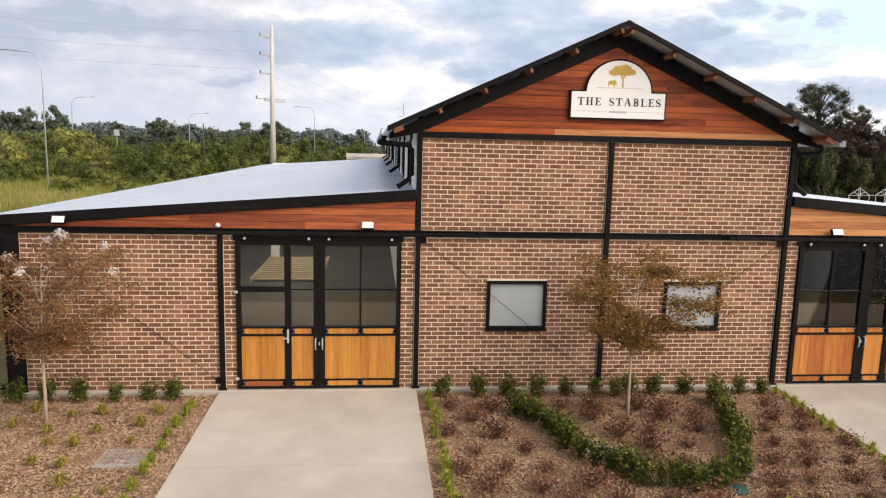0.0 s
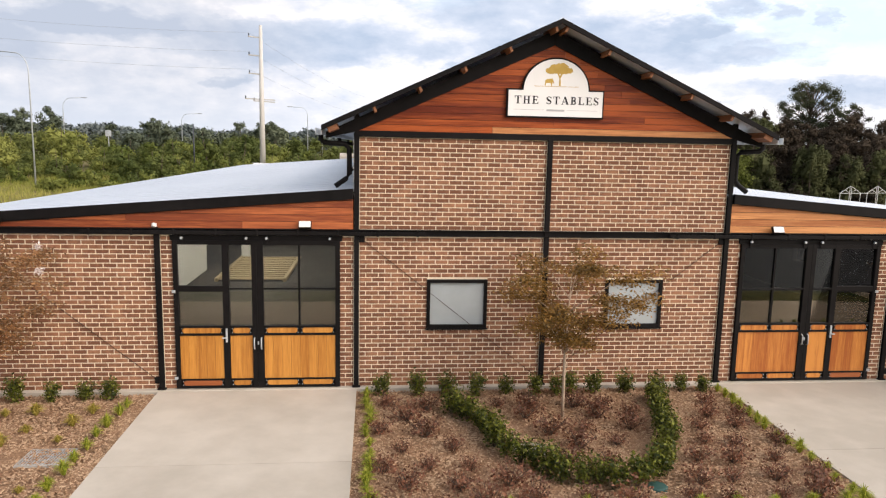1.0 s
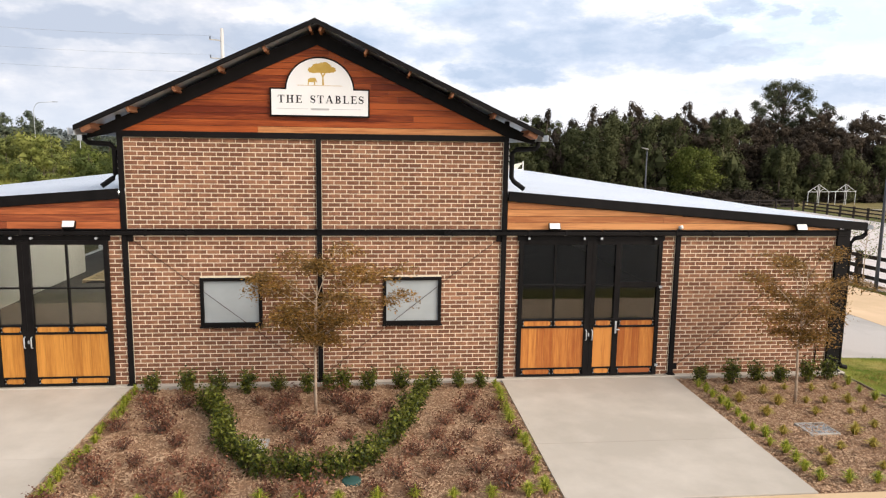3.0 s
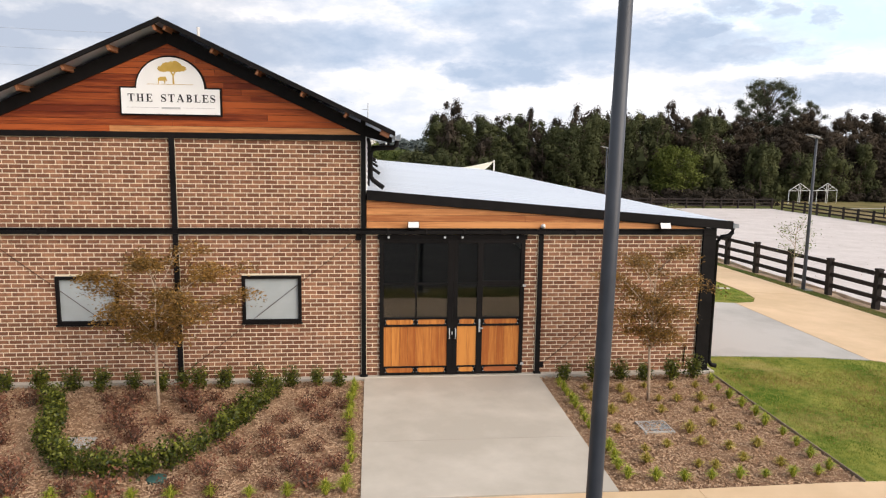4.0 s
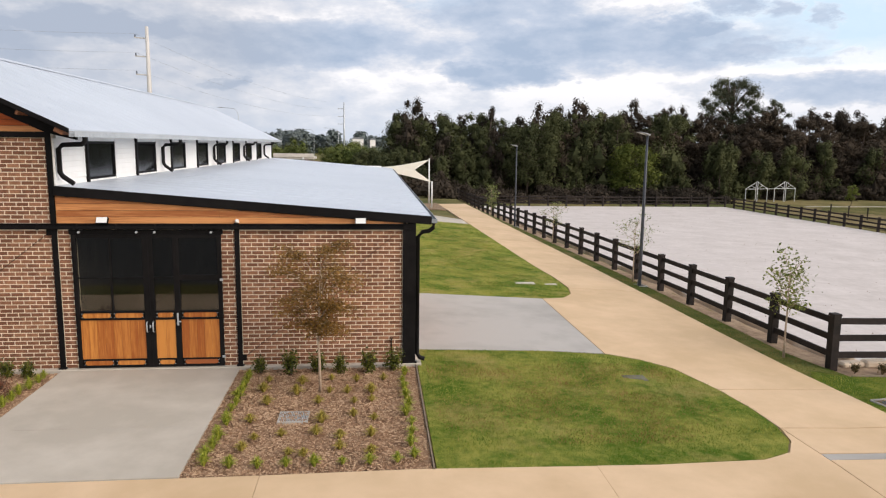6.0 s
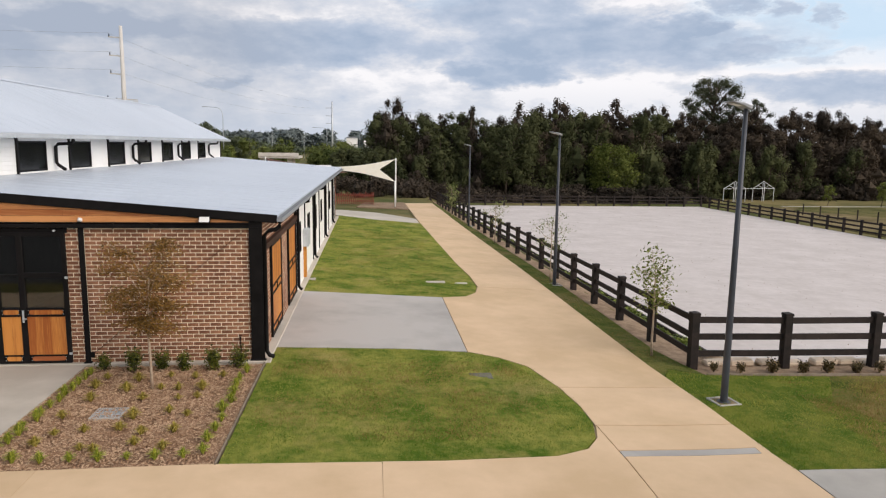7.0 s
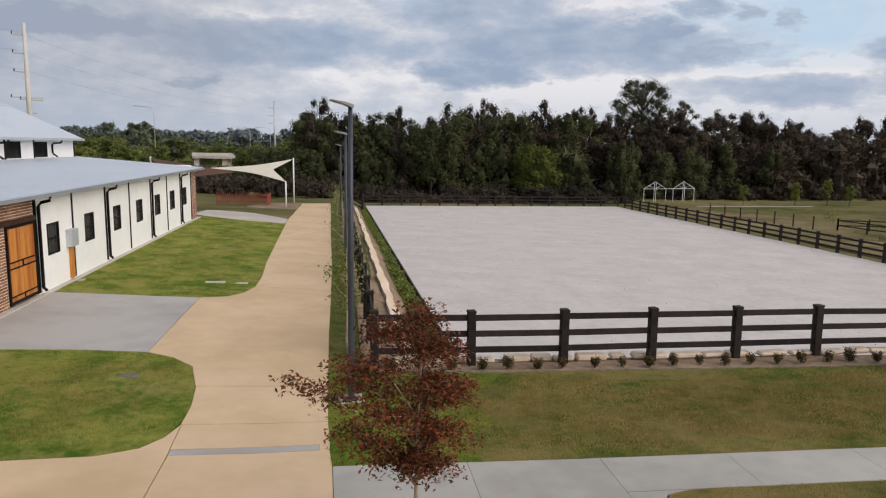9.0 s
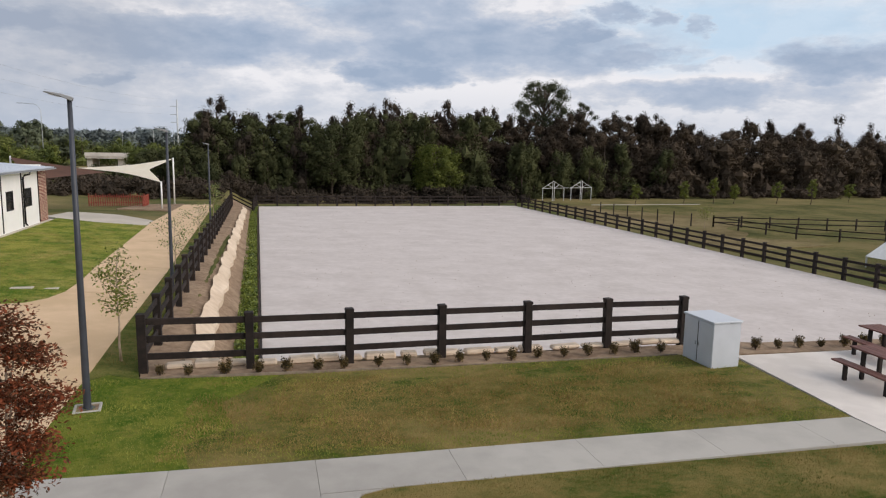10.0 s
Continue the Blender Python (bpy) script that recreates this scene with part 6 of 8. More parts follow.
def sail_patch(a, b, c, mat, name, hollow=0.4, short=0.0):
    """A three-cornered cloth with hollow edges; short deepens the hollow of the first one."""
    a, b, c = (Vector(p) for p in (a, b, c))
    g = Geo()
    n = 14
    mid = (a + b + c) / 3
    idx = {}
    for i in range(n + 1):
        for j in range(n + 1 - i):
            u, v = i / n, j / n
            w = 1 - u - v
            p = a * w + b * u + c * v
            pull = 0.55 * (4 * (w * u + u * v + v * w) - 9 * 1.0 * w * u * v)
            p = p.lerp(mid, hollow * pull + short * 4 * w * u * (1 - v))
            idx[i, j] = len(g.v)
            g.v.append(tuple(inv @ p))
    for i in range(n):
        for j in range(n - i):
            g.f.append((idx[i, j], idx[i + 1, j], idx[i, j + 1]))
            if i + j < n - 1:
                g.f.append((idx[i + 1, j], idx[i + 1, j + 1], idx[i, j + 1]))
    part(name, g, mat, sail, "", 0, True)


sail_patch((S1[0], S1[1], 3.3), (S2[0], S2[1], 1.42), (12.9, 62.0, 2.5), "sail", "cream_cloth", 0.55, 0.30)
sail_patch((S3[0], S3[1], 3.4), (15.7, 60.0, 2.22), (11.0, 55.5, 1.75), "sail_brown", "brown_cloth", 0.06)
pf = thing("play_fence", (16.0, 64.0, ground(16, 64)), "low red slatted fence round a play area", "fence")
for i in range(25):
    part("slat", Geo().box(-2.78 + i * 0.19, -2.78 + i * 0.19 + 0.09, -0.02, 0.02, 0.0, 1.0 + 0.1 * (i % 3 == 0)), "red_paint", pf)
for h in (0.25, 0.8):
    part("rail", Geo().box(-2.85, 2.0, 0.02, 0.06, h, h + 0.08), "red_paint", pf)
for i in range(16):
    part("slat", Geo().box(1.96, 2.0, i * 0.2 - 1.6, i * 0.2 - 1.5, 0, 1.0), "red_paint", pf)
sheet("mulch_patch", [(16.5, 58.5), (21.0, 57.5), (20.95, 66.5), (17.0, 66.5)], "soil", "mulched patch under the shade sail posts", 0.02, 0.1, 1.2, 0.03)

gz = thing("shelter_frame", (73.95, 97.1, ground(74, 97)), "bare white steel frame of twin gabled shelters", "shelter", turn=15)
for cx in (-2.75, 2.75):
    for dx in (-2.05, -0.16, 0.16, 2.05):
        part("post", Geo().box(cx + dx - 0.035, cx + dx + 0.035, -0.035, 0.035, -0.2, 1.95 if abs(dx) > 1 else 2.75), "galv_white", gz)
    for sg in (-1, 1):
        part("rafter", Geo().beam((cx + sg * 2.15, 0, 1.85), (cx, 0, 2.95), 0.06, 0.06), "galv_white", gz)
        part("brace", Geo().beam((cx + sg * 0.16, 0, 1.95), (cx + sg * 1.1, 0, 2.36), 0.05, 0.05), "galv_white", gz)
part("beam", Geo().box(-4.9, 4.9, -0.03, 0.03, 1.84, 1.91), "galv_white", gz)
mq = thing("marquee", (71.5, 33.5, ground(71.5, 33.5)), "white canopy standing beyond the arena", "canopy")
part("roof", Geo().prism([(-2.6, 0.75), (2.6, 0.75), (0.3, 2.1), (-0.3, 2.1)], "y", -2.4, 2.4), "white_steel", mq, "", 0.03)
for dx in (-2.5, 2.5):
    for dy in (-2.3, 2.3):
        part("leg", Geo().box(dx - 0.04, dx + 0.04, dy - 0.04, dy + 0.04, -0.2, 0.76), "white_steel", mq)

# ---- plants ----
def branch_tree(rng, height, clear, spread, limbs):
    """Trunk and limbs of a young tree: the wood, and the points where leaves gather."""
    g = Geo()
    wob = [Vector((rng.uniform(-0.03, 0.03) * height * 0.3, rng.uniform(-0.03, 0.03) * height * 0.3, 0)) for _ in range(5)]
    pts = [Vector((0, 0, -0.1))] + [Vector((0, 0, height * 0.80 * k / 5)) + wob[k - 1] for k in range(1, 6)]
    r = 0.008 * height + 0.009
    g.tube(pts, [r * 1.25] + [r * (1 - 0.15 * k) for k in range(1, 6)], 8)
    tips = []
    for i in range(limbs):
        f = clear + (0.80 - clear) * (i + 0.5) / limbs
        k = f / 0.80 * 5
        base = pts[min(5, int(k))].lerp(pts[min(5, int(k) + 1)], k - int(k))
        ang = i * 2.4 + rng.uniform(-0.4, 0.4)
        reach = spread * math.sin(math.pi * (0.12 + 0.62 * (f - clear) / (0.80 - clear))) * rng.uniform(0.75, 1.1)
        rise = height * rng.uniform(0.06, 0.18)
        end = base + Vector((math.cos(ang) * reach, math.sin(ang) * reach, rise))
        bend = base.lerp(end, 0.5) + Vector((0, 0, -rise * 0.18))
        g.tube([base, bend, end], [r * 0.42, r * 0.28, r * 0.1], 5)
        for q in range(5):
            tips.append(base.lerp(end, 0.35 + 0.16 * q) + Vector((rng.uniform(-0.1, 0.1), rng.uniform(-0.1, 0.1), rng.uniform(-0.05, 0.1))))
        for q in range(2):
            sub = bend.lerp(end, rng.uniform(0.1, 0.8))
            e2 = sub + Vector((rng.uniform(-1, 1), rng.uniform(-1, 1), rng.uniform(0.1, 0.7))) * reach * 0.45
            g.tube([sub, e2], [r * 0.18, r * 0.06], 4)
            tips += [e2, sub.lerp(e2, 0.5)]
    tips.append(pts[-1])
    return g, tips


def young_tree(x, y, height, clear, spread, limbs, leaves, size, mat, bark, label, seed=1, puff=0.2, group=""):
    rng = random.Random(seed)
    nr = np.random.default_rng(seed)
    t = thing("tree", (x, y, ground(x, y)), label, "tree", group)
    g, tips = branch_tree(rng, height, clear, spread, limbs)
    part("trunk", g, bark, t, "", 0, True)
    tp = np.array([tuple(p) for p in tips])
    pick = nr.integers(0, len(tp), leaves)
    cen = tp[pick] + nr.normal(size=(leaves, 3)) * puff * np.array([1, 1, 0.55])
    ob = new("crown", np_mesh("crown", leaf_quads(nr, cen, size), 4, mat))
    ob.parent = t
    return t


def spray_tree(x, y, height, clear, left, right, limbs, leaves, size, mat, bark, label, seed, flowers=0, group="", base_r=0.2, outline=(0.50, 0.95, 1.0, 0.45), twig=0.36, sprig=None):
    """A vase-shaped young tree: rising limbs that end in flat, layered sprays of leaves with gaps between."""
    rng = random.Random(seed)
    nr = np.random.default_rng(seed)
    t = thing("tree", (x, y, ground(x, y)), label, "tree", group)
    g = Geo()
    r = 0.006 * height + 0.006
    bow = Vector((rng.uniform(-0.06, 0.06), rng.uniform(-0.04, 0.04), 0))
    stem = [Vector((0, 0, -0.1)), bow * 0.4 + Vector((0, 0, height * 0.2)), bow + Vector((0, 0, height * clear)), bow * 0.6 + Vector((0.02, 0, height * 0.62)), bow * 0.9 + Vector((0.06, 0, height * 0.9))]
    g.tube(stem, [r * 1.3, r * 1.1, r, r * 0.55, r * 0.15], 8)
    plates = []
    for i in range(limbs):
        f = (i + 0.5) / limbs
        z_end = height * (clear + 0.06 + (0.95 - clear) * f)
        ang = i * 2.39996 + rng.uniform(-0.35, 0.35)
        wide = np.interp(f, [0, 0.25, 0.55, 0.8, 1.0], [base_r, *outline]) * rng.uniform(0.72, 1.06)
        side = math.cos(ang)
        end = Vector((side * wide * (right if side > 0 else left), math.sin(ang) * wide * 0.5 * (left + right), z_end))
        z0 = max(height * clear, z_end - height * rng.uniform(0.16, 0.30))
        k = (z0 / height - clear) / (0.9 - clear)
        base = stem[2].lerp(stem[4], max(0.0, min(1.0, k)))
        mid = base.lerp(end, 0.55) + Vector((0, 0, 0.05 * height))
        g.tube([base, mid, end], [r * 0.45, r * 0.28, r * 0.08], 5)
        plates += [(end, 0.25), (mid.lerp(end, 0.5), 0.26), (mid, 0.20)]
        for _ in range(3):
            o = mid.lerp(end, rng.uniform(0.0, 0.9))
            e2 = o + Vector((rng.uniform(-1, 1), rng.uniform(-1, 1), rng.uniform(-0.25, 0.30))) * twig
            g.tube([o, e2], [r * 0.16, r * 0.05], 4)
            plates.append((e2, rng.uniform(0.14, 0.26)))
    if sprig:
        # one long shoot that reaches out of the crown
        tip = Vector(sprig)
        base = stem[2].lerp(stem[4], 0.35)
        mid = base.lerp(tip, 0.6) + Vector((0, 0, -0.05))
        g.tube([base, mid, tip], [r * 0.4, r * 0.22, r * 0.06], 5)
        plates += [(base.lerp(tip, k), q) for k, q in ((0.60, 0.20), (0.70, 0.19), (0.80, 0.17), (0.90, 0.18), (0.99, 0.17))]
    part("trunk", g, bark, t, "", 0, True)
    cen = np.array([tuple(p) for p, _ in plates])
    rad = np.array([q for _, q in plates])
    w = nr.choice(len(cen), leaves, p=rad ** 2 / np.sum(rad ** 2))
    out = np.clip(nr.normal(size=(leaves, 3)), -1.9, 1.9) * (rad[w] * 0.62)[:, None] * np.array([1.0, 1.0, 0.36])
    # the rim of a spray hangs a little
    out[:, 2] -= 0.9 * (out[:, 0] ** 2 + out[:, 1] ** 2)
    ob = new("crown", np_mesh("crown", leaf_quads(nr, cen[w] + out, size, 0.9, 2.0), 4, mat))
    ob.parent = t
    if flowers:
        top = cen[np.argsort(cen[:, 2])[-max(14, len(cen) // 3):]]
        heads = top[nr.integers(0, len(top), flowers)] + nr.normal(size=(flowers, 3)) * 0.05 + [0, 0, 0.06]
        bl = np.repeat(heads, 60, 0) + nr.normal(size=(flowers * 60, 3)) * 0.034
        ob = new("blossom", np_mesh("blossom", leaf_quads(nr, bl, 0.032), 4, "blossom"))
        ob.parent = t
    return t


MYRTLE = "young crape myrtle with bronze-green leaves and slim trunk"
spray_tree(-5.13, 11.5, 3.05, 0.36, 1.0, 1.45, 20, 14000, 0.030, "myrtle_red", "bark_pale", MYRTLE + ", white blossom tips", 11, 12, "myrtles", 0.45)
spray_tree(-7.55, 11.2, 3.0, 0.36, 1.1, 1.1, 16, 11000, 0.031, "myrtle_red", "bark_pale", MYRTLE, 15, 4, "myrtles", 0.45)
spray_tree(4.6, 11.5, 2.95, 0.39, 1.25, 1.75, 17, 15000, 0.030, "myrtle", "bark_pale", MYRTLE, 12, 0, "myrtles")
spray_tree(13.63, 11.5, 2.95, 0.34, 0.92, 0.95, 14, 12000, 0.028, "myrtle", "bark_pale", MYRTLE, 13, 0, "myrtles", 0.4)
spray_tree(25.80, 4.68, 3.42, 0.36, 1.0, 0.58, 17, 15000, 0.030, "maple", "bark_pale", "young maple with dark red leaves in the lawn verge", 27, 0, "", 0.28, (0.72, 1.0, 0.70, 0.12), 0.25, (-1.38, -0.60, 2.82))
young_tree(25.06, 14.5, 2.9, 0.36, 0.42, 12, 760, 0.058, "sapling_leaf", "bark_pale", "slim young tree with few pale green leaves beside the fence", seed=31, puff=0.14, group="verge trees")
young_tree(25.1, 25.0, 3.0, 0.35, 0.75, 9, 520, 0.048, "young_leaf", "bark_pale", "slim nearly bare young tree beside the fence", seed=32, puff=0.14, group="verge trees")
young_tree(24.9, 37.0, 2.7, 0.35, 0.7, 9, 520, 0.048, "young_leaf", "bark_pale", "slim nearly bare young tree beside the fence", seed=33, puff=0.14, group="verge trees")
young_tree(71.8, 58.5, 2.5, 0.3, 0.9, 10, 700, 0.06, "sapling_leaf", "bark_pale", "thin young tree with bronze-green leaves in the paddock", seed=35, puff=0.2, group="verge trees")
young_tree(24.4, 55.0, 2.9, 0.2, 0.42, 9, 700, 0.07, "young_leaf", "bark_pale", "slim young tree with pale green leaves beside the path", seed=34, puff=0.2, group="verge trees")


def shrub_proto(name, seed, r, h, leaves, size, mat, label, category, group, flat=0.3, stems=9):
    rng = random.Random(seed)
    nr = np.random.default_rng(seed)
    t = thing(name, (0, 0, -50), label, category, group)
    g = Geo()
    tips = []
    for i in range(stems):
        a = i * 2.4
        e = Vector((math.cos(a) * r * rng.uniform(0.3, 0.85), math.sin(a) * r * rng.uniform(0.3, 0.85), h * rng.uniform(0.55, 1.0)))
        g.tube([(0, 0, -0.04), e * 0.5, e], [0.008, 0.006, 0.003], 4)
        tips += [e, e * 0.75, e * 0.55]
    part("woody_base", g, "bark", t)
    tp = np.array([tuple(p) for p in tips])
    cen = tp[nr.integers(0, len(tp), leaves)] + np.clip(nr.normal(size=(leaves, 3)), -1.7, 1.7) * np.array([r, r, h]) * 0.22
    cen[:, 2] = np.maximum(cen[:, 2], 0.02)
    ob = new("foliage", np_mesh("foliage", leaf_quads(nr, cen, size, flat), 4, mat))
    ob.parent = t
    return t


def tuft_proto(name, seed, r, h, blades, mat, label, group):
    nr = np.random.default_rng(seed)
    t = thing(name, (0, 0, -50), label, "grass tuft", group)
    quads = []
    for i in range(blades):
        a = nr.uniform(0, 2 * math.pi)
        out = nr.uniform(0.15, 1.0) * r
        hh = h * nr.uniform(0.6, 1.1) * (1 - 0.35 * out / r)
        d = np.array([math.cos(a), math.sin(a), 0])
        sd = np.array([-math.sin(a), math.cos(a), 0]) * 0.007
        p0, p1, p2 = d * 0.02, d * out * 0.45 + [0, 0, hh * 0.75], d * out + [0, 0, hh * (1 - 0.3 * out / r)]
        quads += [p0 - sd, p0 + sd, p1 + sd, p1 - sd, p1 - sd, p1 + sd, p2 + sd * 0.2, p2 - sd * 0.2]
    ob = new("foliage", np_mesh("foliage", np.array(quads), 4, mat))
    ob.parent = t
    return t


def spread_copies(protos, places, rng, s0=0.8, s1=1.2):
    """Copies of the prototypes on the land; each prototype itself takes the first place that falls to it."""
    used = set()
    for x, y in places:
        p = rng.choice(protos)
        s = rng.uniform(s0, s1)
        m = pose(x, y, ground(x, y), 0, 0, rng.uniform(0, 360)) @ Matrix.Scale(s, 4)
        if p.name not in used:
            used.add(p.name)
            p.matrix_world = m
        else:
            c = copy_thing(p, pose(x, y, ground(x, y), 0, 0, rng.uniform(0, 360)))
            c.scale = (s, s, s)
    for p in protos:
        if p.name not in used:
            for o in (*p.children_recursive, p):
                bpy.data.objects.remove(o)


rng = random.Random(77)
BOX = [shrub_proto("shrub", 40 + k, 0.22, 0.40, 620, 0.036, "box_leaf", "small round glossy green shrub along the brick wall", "shrub", "wall shrubs") for k in range(3)]
wall_row = [-6.15, -5.6, -5.05, -4.45, -3.85, -3.45, 1.5, 2.12, 2.68, 3.28, 3.85, 4.35, 4.78, 5.05, 5.55, 6.2, 6.75, 7.25, 7.75, 12.35, 12.95, 13.5, 13.95, 14.5, 15.05]
spread_copies(BOX, [(x + rng.uniform(-0.05, 0.05), 12.64 + rng.uniform(-0.06, 0.04)) for x in wall_row], rng, 0.75, 1.0)
HEDGE = [shrub_proto("hedge_shrub", 50 + k, 0.20, 0.36, 560, 0.034, "box_leaf", "glossy green shrub of a low curved hedge", "shrub", "curved hedge") for k in range(3)]
U = [(2.66, 11.72), (2.90, 11.42), (3.1, 10.9), (3.25, 10.35), (3.46, 9.85), (3.80, 9.38), (4.24, 9.10), (4.73, 9.0), (5.18, 9.12), (5.58, 9.5), (5.9, 10.15), (6.1, 10.65), (6.27, 11.2), (6.42, 11.75), (6.52, 12.2)]
hp = []
for (x0, y0), (x1, y1) in zip(U[:-1], U[1:]):
    hp += [(x0, y0), ((x0 + x1) / 2, (y0 + y1) / 2)]
spread_copies(HEDGE, [(x + rng.uniform(-0.06, 0.06), y + rng.uniform(-0.06, 0.06)) for x, y in hp + [U[-1]]], rng, 0.8, 1.15)
RUST = [shrub_proto("rust_shrub", 60 + k, 0.32, 0.29, 300, 0.032, "rust_leaf", "sparse low rust-brown shrub in mulch", "shrub", "rust shrubs", stems=14) for k in range(3)]
spots = []
for i in range(11):
    for j in range(7):
        x, y = 1.45 + i * 0.68 + (0.34 if j % 2 else 0) + rng.uniform(-0.12, 0.12), 8.55 + j * 0.58 + rng.uniform(-0.1, 0.1)
        near = min(math.hypot(x - a, y - b) for a, b in hp)
        if x < 7.9 and near > 0.42 and math.hypot(x - 5.3, y - 9.0) > 0.35 and math.hypot(x - 3.7, y - 10.25) > 0.5 and math.hypot(x - 4.6, y - 11.5) > 0.3:
            spots.append((x, y))
spread_copies(RUST, spots, rng, 0.62, 1.15)
TUFT = [tuft_proto("grass_tuft", 70 + k, 0.19, 0.30, 120, "tuft", "bright green strappy grass tuft edging the bed", "edge tufts") for k in range(3)]
places = []
for x in (1.2, 8.02):
    places += [(x + rng.uniform(-0.06, 0.06), 8.4 + i * 0.30 + rng.uniform(-0.05, 0.05)) for i in range(15)]
places += [(-3.05 + rng.uniform(-0.06, 0.06), 8.5 + i * 0.42 + rng.uniform(-0.05, 0.05)) for i in range(10)]
places += [(1.5 + i * 0.52, 8.38 + rng.uniform(-0.05, 0.05)) for i in range(13)]
places += [(12.1 + rng.uniform(-0.05, 0.05), 8.5 + i * 0.30) for i in range(14)]
places += [(15.28 + rng.uniform(-0.05, 0.05), 8.55 + i * 0.42) for i in range(10)]
places += [(12.5 + i * 0.42, 8.42 + rng.uniform(-0.05, 0.05)) for i in range(7)]
spread_copies(TUFT, places, rng, 0.6, 1.0)
DRY = [tuft_proto("dry_tuft", 80 + k, 0.18, 0.23, 130, "tuft_dry", "yellow-green wispy grass tuft in mulch", "bed tufts") for k in range(3)]
places = []
for x0, x1 in ((-6.6, -3.3), (12.4, 15.0)):
    for i in range(5):
        for j in range(6):
            x, y = x0 + (x1 - x0) * (i + 0.5 + rng.uniform(-0.3, 0.3)) / 5, 8.8 + 0.66 * j + rng.uniform(-0.18, 0.18)
            if all(math.hypot(x - a, y - b) > 0.5 for a, b in ((-3.55, 10.35), (13.25, 10.27))):
                places.append((x, y))
spread_copies(DRY, places, rng, 0.6, 1.15)
SMALL = [shrub_proto("fence_shrub", 90 + k, 0.13, 0.22, 420, 0.030, "fence_leaf", "small green shrub planted at the foot of the fence", "shrub", "fence shrubs") for k in range(3)]
spread_copies(SMALL, [(26.1 + i * 0.72 + rng.uniform(-0.08, 0.08), 13.22 + rng.uniform(-0.06, 0.06)) for i in range(19)] + [(41.3 + i * 0.75, 13.1 + rng.uniform(-0.06, 0.06)) for i in range(9)], rng, 0.85, 1.3)

# hedge strip and stone border inside the arena fence
nr = np.random.default_rng(5)
n = 34000
yy = 15.6 + 67 * nr.uniform(0, 1, n) ** 1.5
xx = np.interp(yy, [14, 74], [27.95, 27.15]) + np.clip(nr.normal(0, 0.17, n), -0.36, 0.30)
zz = heights(xx, yy) + np.abs(nr.normal(0.09, 0.11, n)) * (0.75 + 0.5 * np.sin(yy * 2.1) * np.sin(yy * 0.73))
ob = new("arena_hedge", np_mesh("arena_hedge", leaf_quads(nr, np.stack([xx, yy, zz], 1), 0.075), 4, "hedge_leaf"))
tagged(ob, "low leafy green planting along the arena kerb", "hedge", kind="stuff")
rr = random.Random(9)
blocks = thing("stone_edging", (26.0, 13.95, ground(26.0, 13.95)), "row of rough pale sandstone blocks behind the arena fence", "stones")
xb = 26.15
while xb < 40.0:
    lb, hb = rr.uniform(0.42, 0.85), rr.uniform(0.11, 0.19)
    z = ground(xb + lb / 2, 13.95) - ground(26.0, 13.95)
    m = Matrix.Translation((xb + lb / 2 - 26.0, rr.uniform(-0.05, 0.05) + 0.012 * (xb - 26), z - 0.04)) @ Matrix.Rotation(rr.uniform(-0.12, 0.12), 4, "Z")
    part("stone", Geo().box(-lb / 2, lb / 2, -0.15, 0.15, 0, hb, m), "stone", blocks, "", 0.045)
    xb += lb + rr.uniform(0.02, 0.30)
ragged = [(26.53 + 0.04 * math.sin(v * 0.9) + 0.03 * math.sin(v * 2.3) - 0.0085 * (v - 14), v) for v in np.arange(14.2, 76, 0.45)]
ragged += [(26.97 + 0.04 * math.sin(v * 0.7 + 1) + 0.04 * math.sin(v * 1.9) - 0.0090 * (v - 14), v) for v in np.arange(75.6, 14.2, -0.45)]
sheet("rock_border", ragged, "stone", "rough pale sandstone border inside the arena fence", 0.15, 0.32, 0.4, 0.09)
sheet("rock_border", [(27.25, 14.08), (61, 14.5), (61, 15.0), (27.25, 14.6)], "stone", "rough pale sandstone border behind the arena fence", 0.05, 0.2, 0.4, 0.07)

# clods and hoof marks on the sand
g = Geo()
for i in range(430):
    x, y = rr.uniform(29.5, 61), 17 + 60 * rr.random() ** 1.6
    z, q = ground(x, y), rr.uniform(0.012, 0.036)
    k = len(g.v)
    g.v += [(x + q * math.cos(a) * rr.uniform(0.7, 1.4), y + q * math.sin(a) * rr.uniform(0.7, 1.4), z - 0.03) for a in (0, 1.3, 2.5, 3.8, 5.0)] + [(x + rr.uniform(-0.01, 0.01), y, z + q * 0.9 + 0.02)]
    g.f += [(k + a, k + (a + 1) % 5, k + 5) for a in range(5)]
lone("sand_clods", g, "soil", "small dark clods scattered over the arena sand", "clods", kind="stuff")

